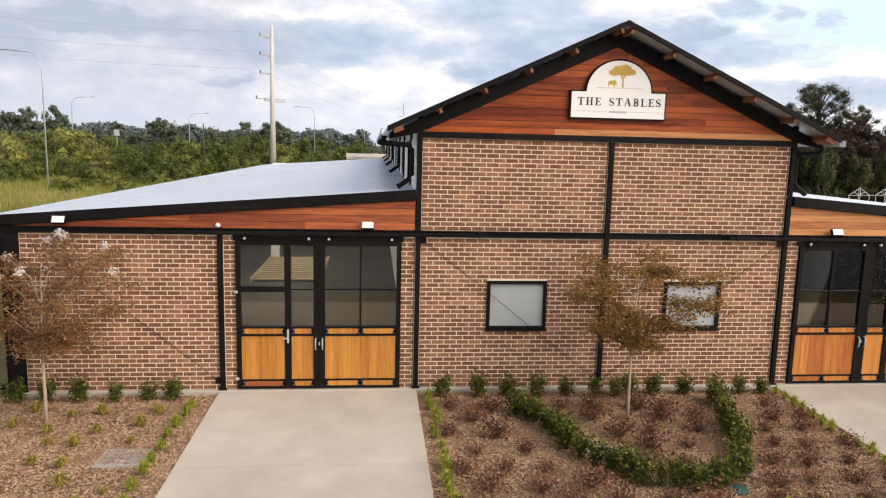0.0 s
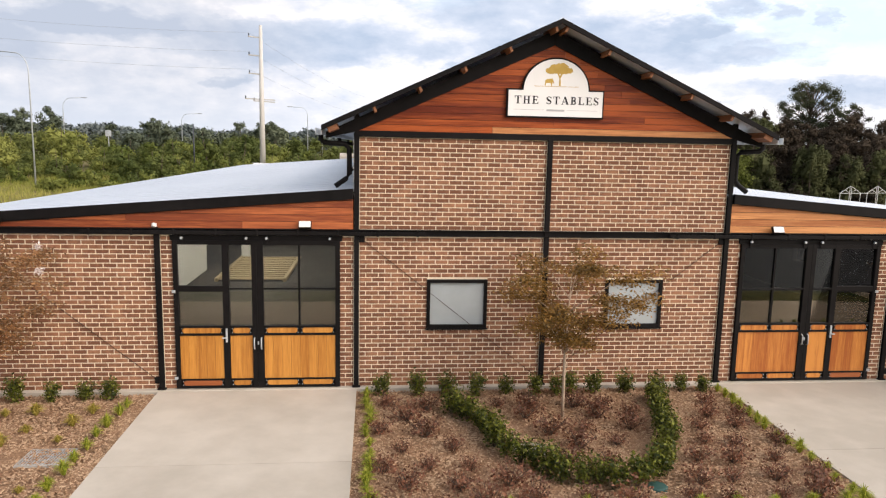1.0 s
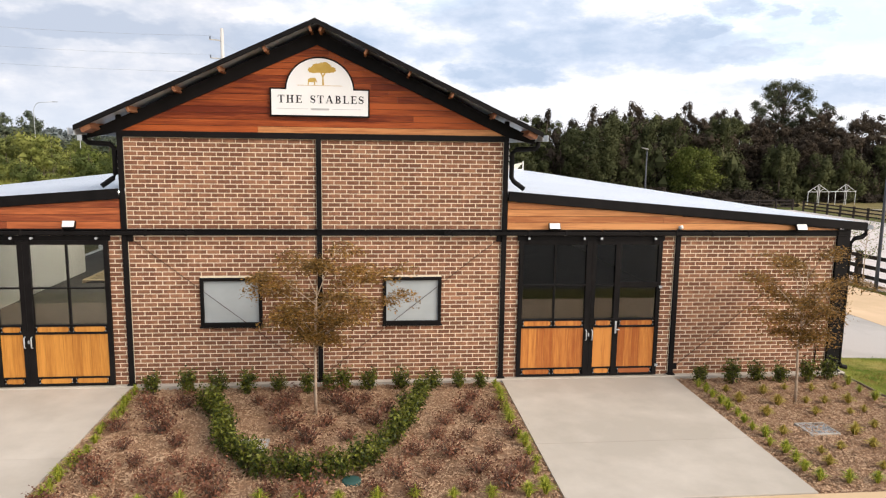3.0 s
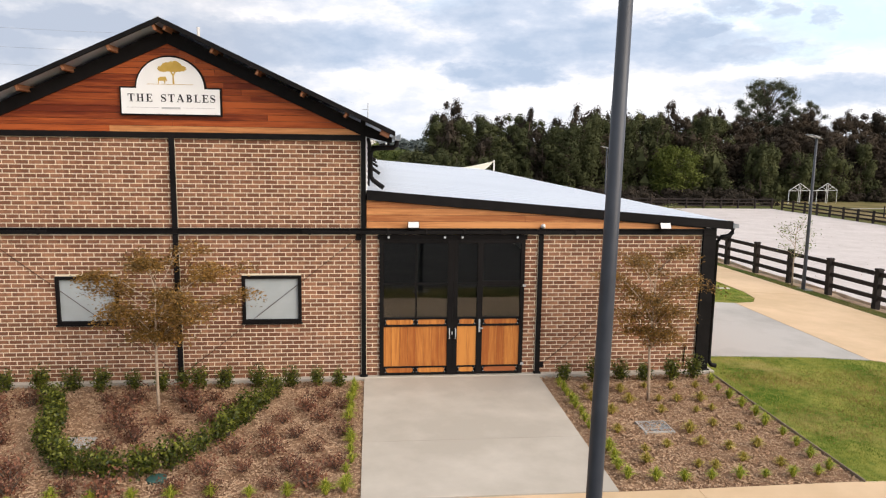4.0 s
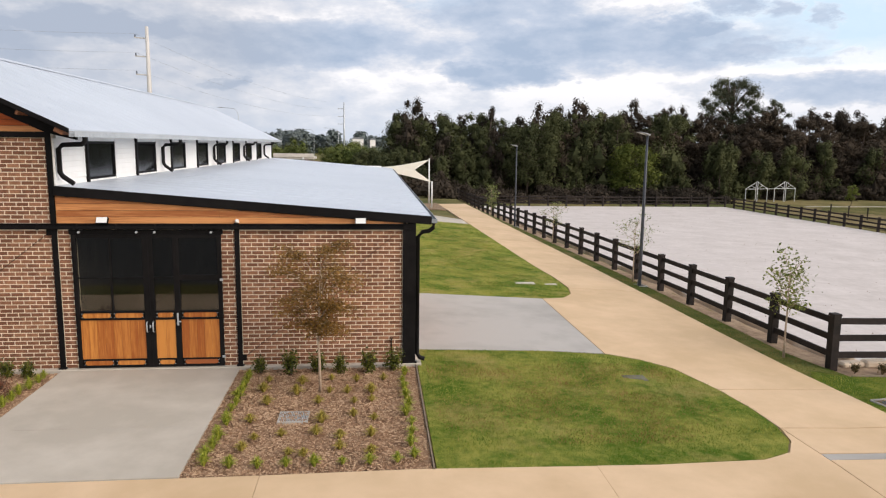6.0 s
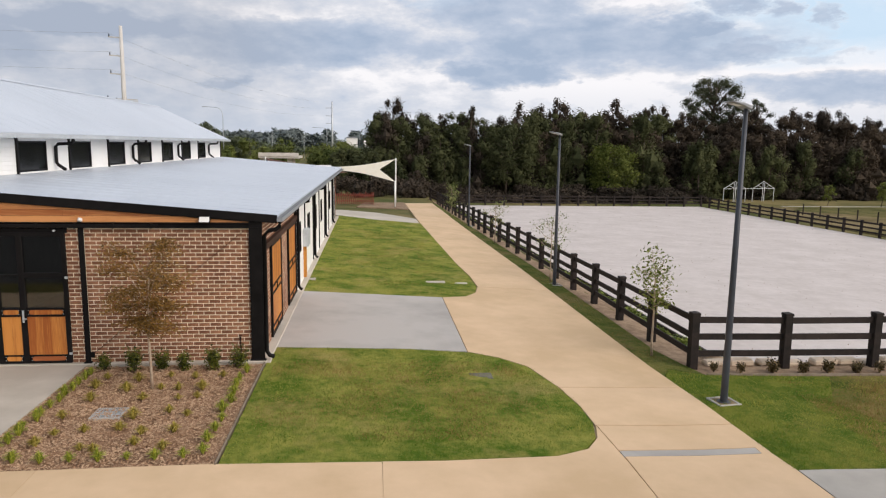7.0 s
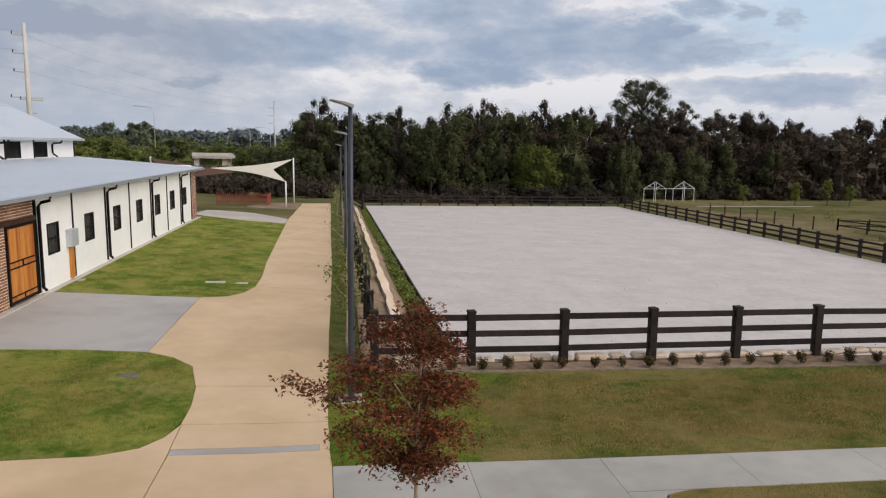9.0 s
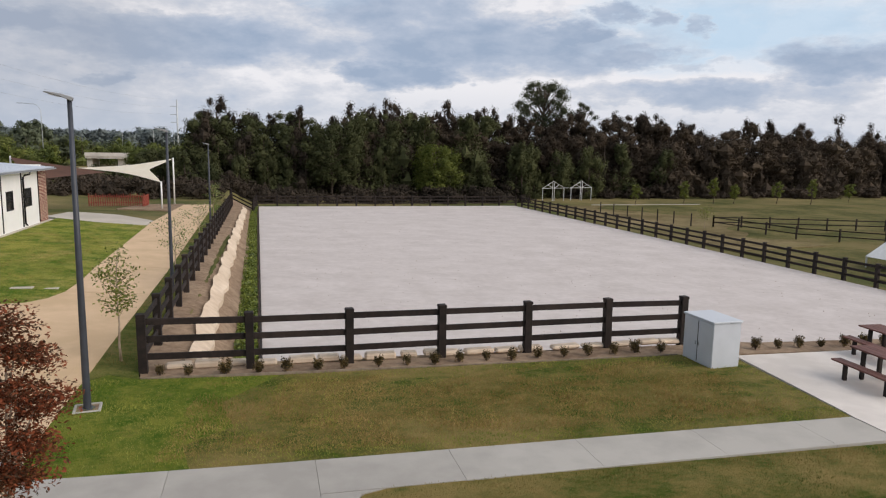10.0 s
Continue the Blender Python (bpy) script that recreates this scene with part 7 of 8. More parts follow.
# bark chips
def chips(poly, per, seed):
    nr = np.random.default_rng(seed)
    x, y = scatter(nr, poly, per)
    n = len(x)
    z = heights(x, y) - 0.002 + nr.uniform(0, 0.024, n)
    a = nr.uniform(0, 2 * math.pi, n)
    tilt = nr.normal(0, 0.2, (n, 2))
    L, W = nr.uniform(0.010, 0.028, n), nr.uniform(0.004, 0.010, n)
    u = np.stack([np.cos(a) * L, np.sin(a) * L, tilt[:, 0] * L], 1)
    v = np.stack([-np.sin(a) * W, np.cos(a) * W, tilt[:, 1] * W], 1)
    h = np.array([0, 0, 0.006])
    c = np.stack([x, y, z], 1)
    # each chip is a low ridge: four corners on the bed and a raised spine
    V = np.stack([c - u - v - h, c + u - v - h, c + u * 0.8 + h, c - u * 0.8 + h, c + u + v - h, c - u + v - h], 1).reshape(-1, 3)
    F = np.array([(0, 1, 2, 3), (3, 2, 4, 5)])
    idx = (np.arange(n)[:, None, None] * 6 + F[None]).reshape(-1)
    me = bpy.data.meshes.new("bark_chips")
    me.vertices.add(len(V))
    me.vertices.foreach_set("co", V.astype(np.float32).ravel())
    me.loops.add(len(idx))
    me.loops.foreach_set("vertex_index", idx.astype(np.int32))
    me.polygons.add(len(idx) // 4)
    me.polygons.foreach_set("loop_start", np.arange(0, len(idx), 4, dtype=np.int32))
    me.polygons.foreach_set("loop_total", np.full(len(idx) // 4, 4, np.int32))
    me.update(calc_edges=True)
    me.materials.append(M["mulch"])
    tagged(new("bark_chips", me), "loose brown and pale bark chips covering the bed", "mulch", kind="stuff")


for k, poly in enumerate((BED_L, BED_M, BED_R)):
    chips(poly, 950, 100 + k)


def blades(poly, per, seed, h, mat="grass", worn=None):
    nr = np.random.default_rng(seed)
    x, y = scatter(nr, poly, per)
    if worn:
        # patches of straw: thick in the middle, ragged towards the rim
        x0, x1, y0, y1 = worn
        d = np.minimum(np.minimum(x - x0, x1 - x) / 1.6, np.minimum(y - y0, y1 - y) / 0.9)
        d = d + 0.5 * np.sin(x * 1.7 + 1.3 * np.sin(y * 2.3)) + 0.45 * np.sin(y * 3.1 + 1.1 * np.sin(x * 0.9)) + nr.normal(0, 0.35, len(x))
        x, y = x[d > 0.45], y[d > 0.45]
    n = len(x)
    c = np.stack([x, y, heights(x, y) + 0.0], 1)
    a = nr.uniform(0, 2 * math.pi, n)
    d = np.stack([np.cos(a), np.sin(a), 0 * a], 1)
    hh = h * nr.uniform(0.5, 1.3, n)[:, None]
    tip = c + nr.normal(0, 0.5, (n, 3)) * hh * [1, 1, 0] + hh * [0, 0, 1]
    V = np.stack([c - d * 0.007, c + d * 0.007, tip], 1).reshape(-1, 3)
    tagged(new("grass_blades", np_mesh("grass_blades", V, 3, mat)), "short green and straw-coloured lawn grass", "grass", kind="stuff")


blades(LAWN_A, 750, 200, 0.05)
blades([(15.8, 9.0), (21.4, 9.0), (21.4, 13.4), (15.8, 13.4)], 900, 208, 0.05, "straw", (15.6, 21.6, 8.8, 13.6))
blades([(15.8, 21.2), (21.2, 21.2), (21.0, 38), (15.8, 38)], 160, 209, 0.05, "straw", (15.6, 21.3, 20.9, 40))
blades([p for p in LAWN_B], 350, 201, 0.05)
blades([(29.0, 8.0), (40.2, 7.9), (40.6, 12.5), (30.0, 12.6)], 260, 202, 0.05)
blades([(26.7, 8.2), (39.6, 8.1), (39.9, 12.3), (27.2, 12.4)], 1500, 207, 0.055, "straw", (26.6, 39.6, 8.1, 12.35))
blades([(24.72, 7.86), (29.5, 7.83), (30.5, 12.85), (25.75, 12.88), (24.61, 12.9), (24.66, 10)], 700, 204, 0.05)
blades([(24.61, 12.9), (25.70, 12.95), (25.36, 15.0), (25.3, 28), (24.42, 28), (24.55, 15.9)], 380, 210, 0.05, "grass_dry")
blades([(29.5, 7.83), (40.12, 7.76), (40.2, 8.3), (29.5, 8.4)], 600, 205, 0.05)
blades([(30.5, 12.3), (40.6, 12.2), (40.0, 12.72), (30.5, 12.85)], 600, 206, 0.05)
blades([(30.4, 6.66), (44, 6.4), (44, 4.2), (29.5, 4.2), (29.9, 6.4)], 600, 203, 0.05, "grass_dry")


# ---- woods and distance ----
def leaf_tris(rng, centres, size, face, droop=0.0, long=1.6):
    """Small three-cornered leaves; droop turns their length towards the ground."""
    n = len(centres)
    nor = rng.normal(size=(n, 3)) * 0.38 + face
    nor /= np.linalg.norm(nor, axis=1, keepdims=True)
    a = rng.normal(size=(n, 3)) - [0, 0, droop]
    a -= nor * np.sum(a * nor, 1, keepdims=True)
    a /= np.linalg.norm(a, axis=1, keepdims=True) + 1e-9
    b = np.cross(nor, a)
    k = (size * rng.uniform(0.55, 1.4, n))[:, None]
    return np.stack([centres + b * k * 0.5, centres - b * k * 0.5, centres + a * k * long], 1).reshape(-1, 3)


def wood(name, seed, places, leaf, per, mat, label, shape="tall", droop=0.0):
    """A belt of trees in one mesh: tapered trunks, and crowns of many leaf clumps with gaps."""
    nr = np.random.default_rng(seed)
    cs, rs, g = [], [], Geo()
    for x, y, h, r in places:
        z0 = ground(x, y) - 0.2
        lean = nr.normal(0, 0.035 * h, 2)
        g.tube([(x, y, z0), (x + lean[0] * 0.4, y + lean[1] * 0.4, z0 + h * 0.5), (x + lean[0], y + lean[1], z0 + h * 0.9)], [0.018 * h, 0.012 * h, 0.004 * h], 5, False)
        if shape == "tall":
            # ragged upright crown, its top broken into two to four leading shoots
            n = max(12, int(h * 2.2))
            lz = np.sort(nr.uniform(0.08, 0.90, n))
            prof = np.interp(lz, [0.0, 0.25, 0.55, 0.8, 1.0], [0.75, 1.0, 0.95, 0.74, 0.35])
            m = nr.integers(2, 5)
            lz = np.concatenate([lz, nr.uniform(0.86, 1.0, m)])
            prof = np.concatenate([prof, np.full(m, 0.42)])
            a, lr = nr.uniform(0, 2 * math.pi, n + m), r * prof * nr.uniform(0.15, 0.95, n + m)
            rad = r * (0.16 + 0.26 * prof) * nr.uniform(0.65, 1.25, n + m)
        else:
            # rounded crown of lobes
            n = 9 if shape == "bush" else int(8 + h)
            lz = nr.uniform(min(0.30, 1.5 / h), 0.94, n) if shape == "round" else nr.uniform(0.22, 0.86, n)
            prof = np.sqrt(np.clip(1 - ((lz - 0.55) / 0.5) ** 2, 0.1, 1))
            a, lr = nr.uniform(0, 2 * math.pi, n), r * prof * nr.uniform(0.2, 0.85, n)
            rad = r * nr.uniform(0.26, 0.50, n)
            if shape == "round" and h > 8:
                # feathery tips over the dome
                m = nr.integers(3, 7)
                ta = nr.uniform(0, 2 * math.pi, m)
                a, lz = np.concatenate([a, ta]), np.concatenate([lz, nr.uniform(0.86, 0.98, m)])
                lr = np.concatenate([lr, r * nr.uniform(0.05, 0.5, m)])
                rad = np.concatenate([rad, r * nr.uniform(0.14, 0.26, m)])
        cs.append(np.stack([x + np.cos(a) * lr + lean[0] * lz, y + np.sin(a) * lr + lean[1] * lz, z0 + lz * h - rad * 0.6], 1))
        rs.append(rad)
    cen, rad = np.concatenate(cs), np.concatenate(rs)
    tall = 1.55 if shape == "tall" else 0.9
    n = len(cen)
    d = nr.normal(size=(n * per, 3))
    d /= np.linalg.norm(d, axis=1, keepdims=True)
    w = np.repeat(np.arange(n), per)
    dist = rad[w] * (0.86 + 0.15 * np.clip(nr.normal(size=n * per), -2.0, 2.0))
    q = leaf_tris(nr, cen[w] + d * dist[:, None] * np.array([1, 1, tall]), leaf, d + [0, 0, 0.25], droop)
    soft = d + [0, 0, 0.25] + nr.normal(size=d.shape) * 0.22
    ob = new(name, np_mesh(name, q, 3, mat, soft / np.linalg.norm(soft, axis=1, keepdims=True)))
    tagged(ob, label, "trees", kind="stuff")
    part("trunks", g, "bark", ob)
    # close inner foliage, uneven so that no smooth outline shows
    oct8 = np.array([(1, 0, 0), (0, 1, 0), (0, 0, 1), (0, 1, 0), (-1, 0, 0), (0, 0, 1), (-1, 0, 0), (0, -1, 0), (0, 0, 1), (0, -1, 0), (1, 0, 0), (0, 0, 1), (0, 1, 0), (1, 0, 0), (0, 0, -1), (-1, 0, 0), (0, 1, 0), (0, 0, -1), (0, -1, 0), (-1, 0, 0), (0, 0, -1), (1, 0, 0), (0, -1, 0), (0, 0, -1)], float)
    turn = nr.uniform(0, 6.28, n)[:, None]
    b8 = np.stack([np.cos(turn) * oct8[:, 0] - np.sin(turn) * oct8[:, 1], np.sin(turn) * oct8[:, 0] + np.cos(turn) * oct8[:, 1], np.repeat(oct8[None, :, 2], n, 0)], 2)
    core = cen[:, None] + b8 * rad[:, None, None] * (0.52 + 0.16 * nr.uniform(-1, 1, (n, 24, 1))) * np.array([1, 1, tall])
    inner = new("inner_foliage", np_mesh("inner_foliage", core.reshape(-1, 3), 3, mat))
    inner.parent = ob
    return ob


nr = np.random.default_rng(42)
def belt(n, x0, x1, y0, y1, h0, h1, r0, r1):
    return [(nr.uniform(x0, x1), nr.uniform(y0, y1), nr.uniform(h0, h1), nr.uniform(r0, r1)) for _ in range(n)]


def row(n, x0, x1, y0, y1, h0, h1, r0, r1):
    """Trees at fairly even steps, so that the belt closes."""
    d = (x1 - x0) / n
    return [(x0 + d * (i + nr.uniform(0.1, 0.9)), nr.uniform(y0, y1), nr.uniform(h0, h1), nr.uniform(r0, r1)) for i in range(n)]


wood("dark_woods", 1, row(6, 17, 40, 104, 108, 7.5, 11.0, 2.6, 3.5) + row(14, 40, 100, 104, 108, 8.0, 11.5, 2.7, 3.7) + row(20, 100, 235, 105, 110, 8.0, 12.0, 3.2, 4.4) + row(12, 18, 42, 111, 117, 11.0, 14.8, 2.2, 3.0) + row(26, 42, 104, 111, 117, 12.6, 16.2, 2.2, 3.0) + row(32, 104, 240, 111, 118, 11.6, 15.8, 2.6, 3.4), 0.18, 108, "forest", "dense dark she-oak woodland behind the arena", "tall", 1.4)
wood("brown_woods", 17, row(20, 42, 104, 104, 108, 8.0, 11.8, 3.0, 4.2) + row(30, 104, 240, 105, 110, 8.0, 12.0, 3.8, 5.0) + row(22, 42, 104, 110, 114, 11.8, 14.6, 3.0, 4.2) + row(34, 104, 240, 110, 114, 11.0, 14.4, 3.6, 4.8), 0.19, 150, "forest_brown", "brown-tinged she-oak crowns of the woodland", "round", 1.2)
wood("mixed_woods", 18, row(8, 18, 42, 105, 108, 7.5, 11.0, 2.8, 3.8) + row(9, 19, 42, 110, 114, 10.5, 13.6, 2.8, 3.8) + belt(9, 42, 66, 109, 113, 11.0, 13.8, 2.6, 3.6), 0.19, 150, "forest_green", "dark green crowns of the woodland behind the path", "round", 0.8)
wood("green_woods", 2, belt(18, 20, 95, 101, 104, 4.5, 9.0, 1.9, 3.2) + belt(10, 42, 62, 103, 109, 11.0, 14.0, 2.8, 3.8) + belt(16, 13, 21, 92, 104, 3.0, 5.5, 1.6, 2.6), 0.20, 150, "forest_green", "dark green trees at the front of the woodland", "tall", 0.5)
wood("bridge_trees", 16, belt(24, -30, 16, 158, 185, 5.0, 7.6, 3.2, 4.8) + belt(12, -30, -12, 118, 150, 4.0, 6.5, 2.4, 3.6) + belt(14, 7, 16, 110, 150, 3.5, 6.4, 2.2, 3.4), 0.24, 90, "bush_dark", "dark green trees round the distant road bridge", "round")
wood("undergrowth", 3, belt(80, 62, 200, 100.5, 103.5, 1.2, 2.8, 1.4, 2.4) + belt(90, 18, 66, 92, 101, 1.2, 3.0, 1.4, 2.4) + belt(46, 2, 23, 75, 93, 1.2, 3.0, 1.3, 2.3), 0.18, 66, "forest", "low bushes along the edge of the woodland", "bush")
wood("roadside_bush", 4, belt(100, -125, -38, 104, 150, 3.6, 7.6, 1.9, 3.4) + belt(46, -40, -9, 104, 150, 3.0, 5.4, 1.7, 2.8), 0.22, 86, "bush_green", "light green roadside scrub trees behind the stables", "round")
wood("dark_bush", 14, belt(70, -125, -9, 100, 150, 3.4, 7.0, 1.7, 3.0), 0.22, 86, "bush_dark", "darker green scrub trees behind the stables", "round")
wood("roadside_scrub", 5, belt(80, -105, -6, 84, 104, 1.6, 4.2, 1.2, 2.2) + belt(44, -95, -18, 58, 86, 0.8, 2.2, 0.6, 1.3), 0.16, 100, "bush_green", "low light green scrub on the grassy bank", "bush")
wood("dark_scrub", 15, belt(46, -105, -6, 80, 104, 1.6, 4.4, 1.3, 2.3), 0.16, 110, "bush_dark", "low dark green scrub on the grassy bank", "bush")
wood("low_scrub", 7, belt(40, -8, 16, 96, 140, 1.0, 2.0, 1.4, 2.4), 0.18, 80, "forest_green", "low dark scrub in front of the road bridge", "bush")
wood("treeline", 8, belt(58, -190, -80, 160, 190, 8.0, 13.4, 3.0, 5.0) + belt(36, -85, -14, 160, 190, 4.8, 8.4, 2.8, 4.6) + belt(9, -80, -22, 165, 190, 9.0, 10.8, 2.6, 3.8), 0.36, 56, "far_green", "dark green line of trees beyond the road", "round")
wood("distant_trees", 6, belt(90, -360, 90, 205, 320, 4.6, 7.2, 4, 6), 0.60, 34, "far_green", "distant trees beyond the road", "round")
wood("hillside_trees", 19, belt(150, -330, 100, 345, 420, 10.0, 13.5, 6, 9), 1.0, 34, "haze_green", "trees along the far hill, distance haze painted into their blue-green colour", "round")
gr = np.random.default_rng(8)
n = 42000
x, y = gr.uniform(-100, -12, n), 46 + 50 * gr.uniform(0, 1, n)
c = np.stack([x, y, heights(x, y) - 0.1], 1)
a = gr.uniform(0, 2 * math.pi, n)
side = np.stack([np.cos(a), np.sin(a), 0 * a], 1) * 0.035
hh = gr.uniform(0.25, 0.75, n)[:, None]
V = np.stack([c - side, c + side, c + gr.normal(0, 0.3, (n, 3)) * hh * [1, 1, 0] + hh * [0, 0, 1]], 1).reshape(-1, 3)
edge = [(76.5 + 4.0 * math.sin(v * 0.21) + 1.2 * math.sin(v * 0.83), v) for v in np.arange(46, 88, 1.5)]
sheet("paddock", [(64.6, 44.0)] + edge + [(64.6, 88.0)], "paddock_tan", "dry tan grass beside the arena fence", 0.0, 0.12, 4.0, 0.05)
sheet("paddock", [(150.0, 87.6), (150.0, 30.0), (66.0, 30.0), (64.6, 43.9), (72.0, 44.6)] + [(x + 0.05, y) for x, y in edge], "paddock_green", "short olive green grass in the paddock", 0.0, 0.12, 4.0, 0.05)
sheet("track", [(74.0, 88.45), (92.0, 88.86), (92.0, 89.16), (74.0, 88.75)], "concrete_pale", "narrow pale track at the edge of the woods", -0.02, 0.1, 4.0)
tagged(new("tall_grass", np_mesh("tall_grass", V, 3, "tall_grass")), "rough yellow-green grass on the bank behind the stables", "grass", kind="stuff")


def big_tree(x, y, h, r, lumps, leaf, mat, label, seed, low=0.35, size=0.26, per=150):
    nr = np.random.default_rng(seed)
    rg = random.Random(seed)
    t = thing("tree", (x, y, ground(x, y)), label, "tree")
    g = Geo()
    g.tube([(0, 0, -0.2), (0.2, 0, h * 0.3), (0.0, 0.1, h * 0.6), (0.3, 0, h * 0.92)], [0.018 * h, 0.014 * h, 0.010 * h, 0.003 * h], 8)
    cs = []
    for i in range(lumps):
        f = low + (0.97 - low) * (i + 0.5) / lumps
        a = i * 2.4 + rg.uniform(-0.5, 0.5)
        rad = r * (0.25 + 0.75 * math.sin(math.pi * min(1, 0.12 + 0.78 * (f - low) / (1 - low)))) * rg.uniform(0.25, 1.0)
        e = Vector((math.cos(a) * rad, math.sin(a) * rad, f * h))
        g.tube([(0.1, 0, f * h * 0.82), e * 0.6 + Vector((0, 0, f * h * 0.36)), e], [0.005 * h, 0.0035 * h, 0.001 * h], 5)
        cs.append(tuple(e))
    part("trunk", g, "bark", t, "", 0, True)
    q, core = clumps(nr, np.array(cs), r * size * nr.uniform(0.65, 1.25, lumps), per, leaf, 0.75, 0.42, 0.42)
    crown = new("crown", np_mesh("crown", q, 4, mat))
    crown.parent = t
    inner = new("inner_foliage", np_mesh("inner_foliage", core, 3, mat))
    inner.parent = crown
    return t


big_tree(78.0, 118, 20.2, 5.2, 70, 0.14, "gum_leaf", "tall open-crowned gum tree rising over the woodland", 5, 0.44, 0.20, 340)
big_tree(85.5, 117, 16.6, 2.6, 26, 0.14, "gum_leaf", "slender gum tree in the woodland", 6, 0.45, 0.22, 200)
big_tree(38.0, 102.8, 10.8, 4.6, 40, 0.20, "forest_green", "broad dark green tree at the front of the woodland", 8, 0.22, 0.26, 260)
big_tree(53.4, 101.0, 8.0, 4.4, 34, 0.20, "tree_green", "rounded fresh green tree in front of dark woodland", 7, 0.10, 0.27, 300)
for k, (x, y) in enumerate(((81.7, 90), (89.6, 89.7), (95.4, 90.6), (98.4, 89.8), (106.3, 89.9), (111, 88), (122, 92))):
    big_tree(x, y, 2.9 + 0.5 * (k % 3), 0.85, 14, 0.12, "sapling_leaf", "young pale green tree in the paddock", 20 + k, 0.3, 0.30, 90)

# concrete pole with cross arms and wires, street lights, mast, overpass
py = thing("power_pole", (-12.3, 88.0, ground(-12.3, 88)), "tall pale concrete power pole with short cross arms", "power pole")
part("pole", Geo().tube([(0, 0, -0.3), (0, 0, 18.8)], [0.39, 0.19], 12), "fur_concrete", py, "", 0, True)
for z, a, b in ((17.5, -1.5, 0.1), (15.35, -1.5, 0.1), (13.2, -1.5, 0.1), (10.2, -2.0, 1.6), (9.95, -1.0, 1.6)):
    part("cross_arm", Geo().beam((a, 0, z), (b, 0, z - 0.12), 0.12, 0.14), "fur_concrete", py)
    part("insulator", Geo().tube([(a + 0.1, 0, z), (a + 0.1, 0, z + 0.35)], 0.07, 8), "pole", py)
for z, dz in ((17.5, 3.0), (15.3, 2.6), (13.2, 2.0)):
    p0 = Vector((-13.7, 88, z))
    p1 = Vector((-75.0, 66, z + 2.0))
    pts = [p0.lerp(p1, t) - Vector((0, 0, dz * 4 * t * (1 - t) * 0.55)) for t in np.linspace(0, 1, 16)]
    lone("power_line", Geo().tube(pts, 0.010, 4, False), "lamp_head", "thin power line sagging from the pole", "power line", "power lines")
    p1 = Vector((4.0, 180, 15.2 - (17.5 - z) * 0.8))
    pts = [p0.lerp(p1, t) - Vector((0, 0, 3.0 * 4 * t * (1 - t) * 0.5)) for t in np.linspace(0, 1, 16)]
    lone("power_line", Geo().tube(pts, 0.010, 4, False), "lamp_head", "thin power line sagging from the pole", "power line", "power lines")
ms = thing("mast", (7.4, 182.0, ground(7, 182)), "slim distant power pole with short arms", "power pole")
part("pole", Geo().tube([(0, 0, -0.3), (0, 0, 16.0)], [0.30, 0.16], 10), "galv", ms, "", 0, True)
for z in (10.5, 12.4, 14.4):
    part("cross_arm", Geo().beam((-1.6, 0, z), (0.1, 0, z), 0.14, 0.14), "galv", ms)


def street_light(x, y, h, side):
    s = thing("street_light", (x, y, ground(x, y)), "curved grey road light beyond the scrub", "street light", "road lights")
    pts = [(0, 0, -0.2), (0, 0, h * 0.86)] + [(side * 1.2 * (1 - math.cos(a)), 0, h * 0.86 + h * 0.13 * math.sin(a)) for a in np.linspace(0.3, 1.5, 6)] + [(side * 3.2, 0, h)]
    part("pole", Geo().tube(pts, [0.09, 0.065] + [0.045] * 7, 6), "galv", s, "", 0, True)
    part("lamp_head", Geo().box(min(side * 3.0, side * 3.9), max(side * 3.0, side * 3.7), -0.12, 0.12, h - 0.06, h + 0.04), "lamp_head", s)


for x, y, h, sd in ((-32.6, 74, 13.2, -1), (-47.9, 118, 11.4, 1), (-34.4, 136, 10.0, 1), (-11.8, 142, 12.0, -1), (5.5, 190, 9.5, -1), (-3.0, 215, 9.5, -1), (-16, 240, 9.5, 1), (13, 260, 10, -1)):
    street_light(x, y, h, sd)
for x, y, w, top in ((7.8, 334, 5.2, 8.0), (14.8, 337, 2.6, 7.6)):
    z = ground(x, y)
    hs = thing("house", (x, y, z), "small white house on the far hillside", "house", "far houses")
    part("wall", Geo().box(-w / 2, w / 2, 0, 5, -0.3, top - z - 0.7), "white_paint", hs)
    part("roof", Geo().prism([(-w / 2 - 0.3, top - z - 0.7), (w / 2 + 0.3, top - z - 0.7), (w / 2 - 0.6, top - z), (-w / 2 + 0.6, top - z)], "y", -0.3, 5.3), "gutter_grey", hs)
dp = thing("dark_pole", (-22.2, 95.0, ground(-22, 95)), "thin dark pole standing in the scrub", "pole")
part("pole", Geo().tube([(0, 0, -0.3), (0, 0, 7.2)], [0.10, 0.08], 8), "pole", dp, "", 0, True)
rs = thing("road_sign", (-41.9, 120.0, ground(-42, 120)), "back of a pale road sign above the scrub", "road sign")
part("panel", Geo().box(-0.45, 0.45, -0.03, 0.03, 5.4, 6.4), "galv", rs, "", 0.02)
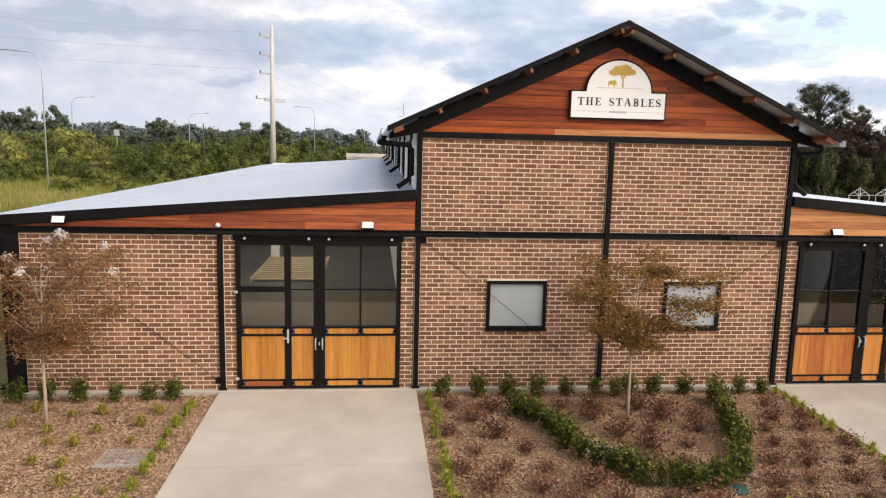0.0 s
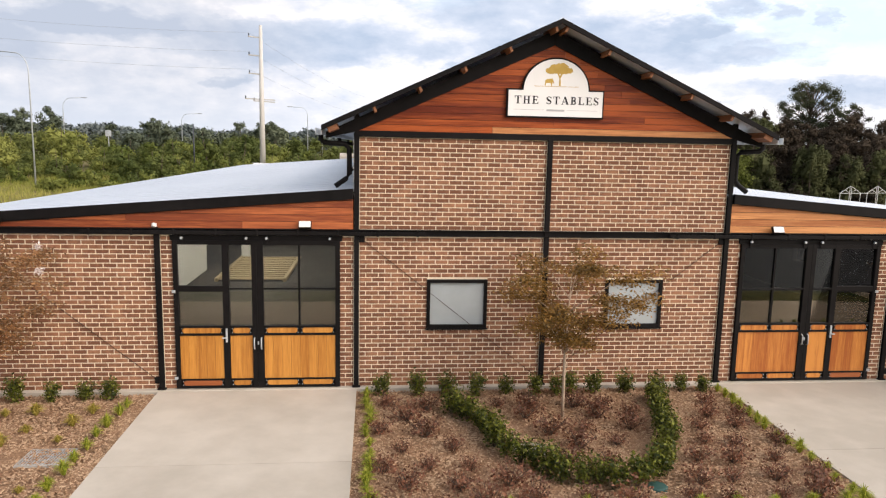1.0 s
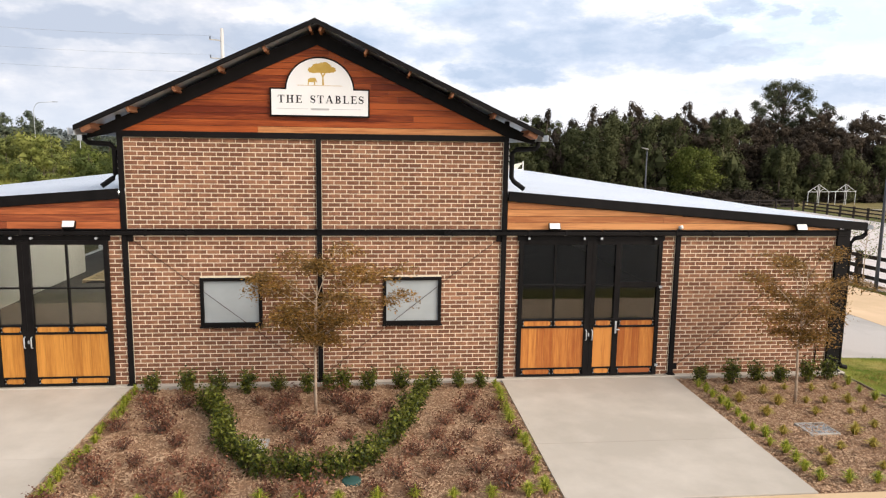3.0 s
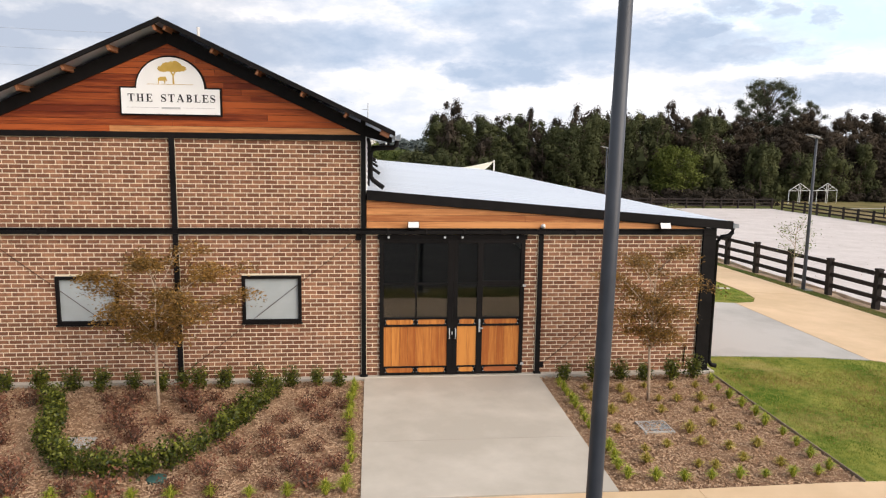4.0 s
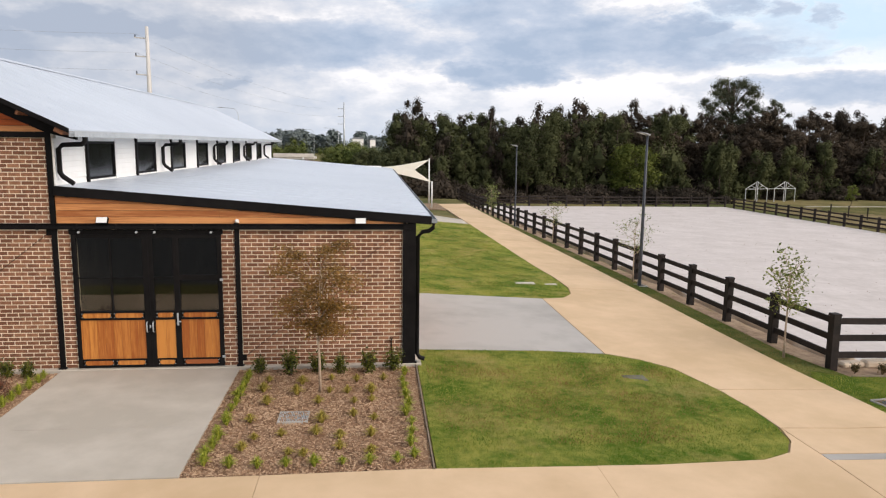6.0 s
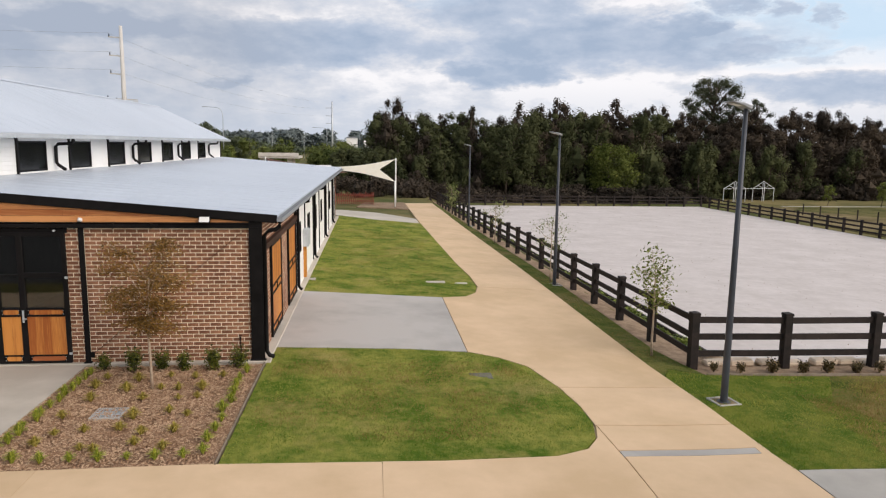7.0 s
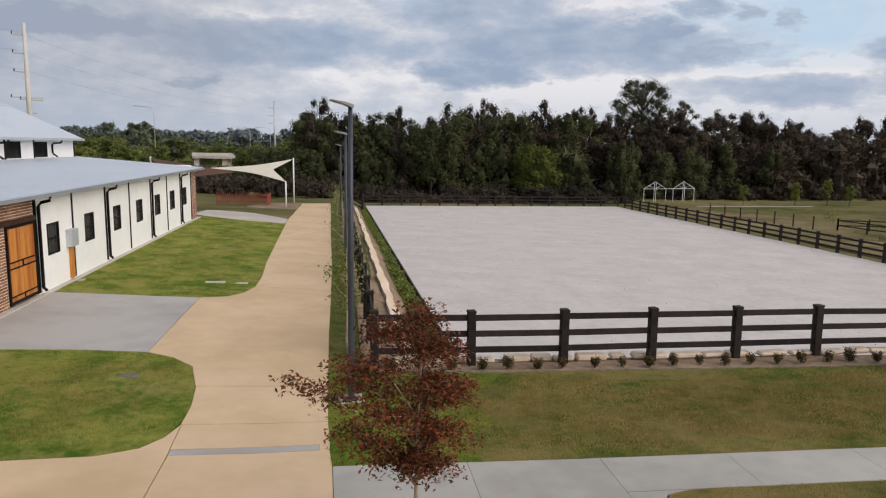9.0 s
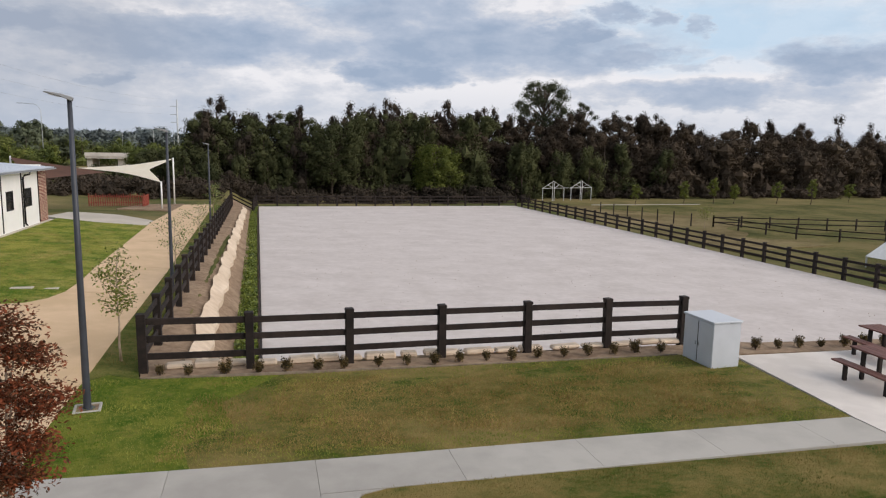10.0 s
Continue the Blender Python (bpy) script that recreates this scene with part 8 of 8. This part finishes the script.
part("post", Geo().tube([(0, 0.06, -0.3), (0, 0.06, 6.3)], 0.06, 8), "galv", rs)
ov = thing("overpass", (-2.5, 150.0, ground(-2, 150)), "pale concrete road bridge among distant trees", "bridge")
part("deck", Geo().box(-3.2, 5.0, -4, 4, 1.95, 2.45), "patio", ov)
part("parapet", Geo().box(-3.2, 5.0, -4.2, -4.0, 2.35, 3.1), "patio", ov)
for x in (-2.6, 3.0):
    part("pier", Geo().box(x - 0.5, x + 0.5, -3, 3, -0.5, 1.95), "patio", ov)

# ---- bricks, last ----
PANELS = [(CX - HALF + 0.17, CX - 7.308), (CX - 7.192, CX - MID - 0.058), (CX - MID + 0.058, CX - 0.058), (CX + 0.058, CX + MID - 0.058), (CX + MID + 0.058, CX + 7.192), (CX + 7.308, CX + HALF - 0.2)]
cells = []
for a, b in PANELS:
    cells += brick_cell(a, b, -0.05, 2.86, None, holes_f)
for a, b in PANELS[2:4]:
    cells += brick_cell(a, b, 3.008, 4.715, None)
near, rest = [], Geo()
for c in cells:
    if CX + 7.3 < c[0] < CX + HALF and c[2] < 1.75 and len(near) < 300:
        near.append(c)
    else:
        add_brick(rest, c, front, 0.002)
shared = {}
for p, q, z, t in near:
    key = (round(q - p, 2), round(t - z, 3))
    if key not in shared:
        g = Geo()
        add_brick(g, (0, q - p, 0, t - z), lambda a, o, u: (a, -o, u), 0.002)
        shared[key] = mesh("brick", g, "brick")
    ob = new("brick", shared[key])
    ob.parent = front_wall
    ob.location = (p, FY + 0.004, z)
tagged(part("brickwork", rest, "brick", front_wall), "brown bricks in running bond", kind="stuff")
rest = Geo()
for c in brick_cell(FY + 0.02, 19.98, -0.05, 2.98, None, holes_s[:2]):
    add_brick(rest, c, side_r, 0.006)
tagged(part("brickwork", rest, "brick", side_wall), "brown bricks in running bond", kind="stuff")
rest = Geo()
for c in brick_cell(42.3, BACK, -0.05, 2.98, None):
    add_brick(rest, c, side_r, 0.006)
tagged(part("brickwork", rest, "brick_red", side_wall), "red bricks in running bond", kind="stuff")
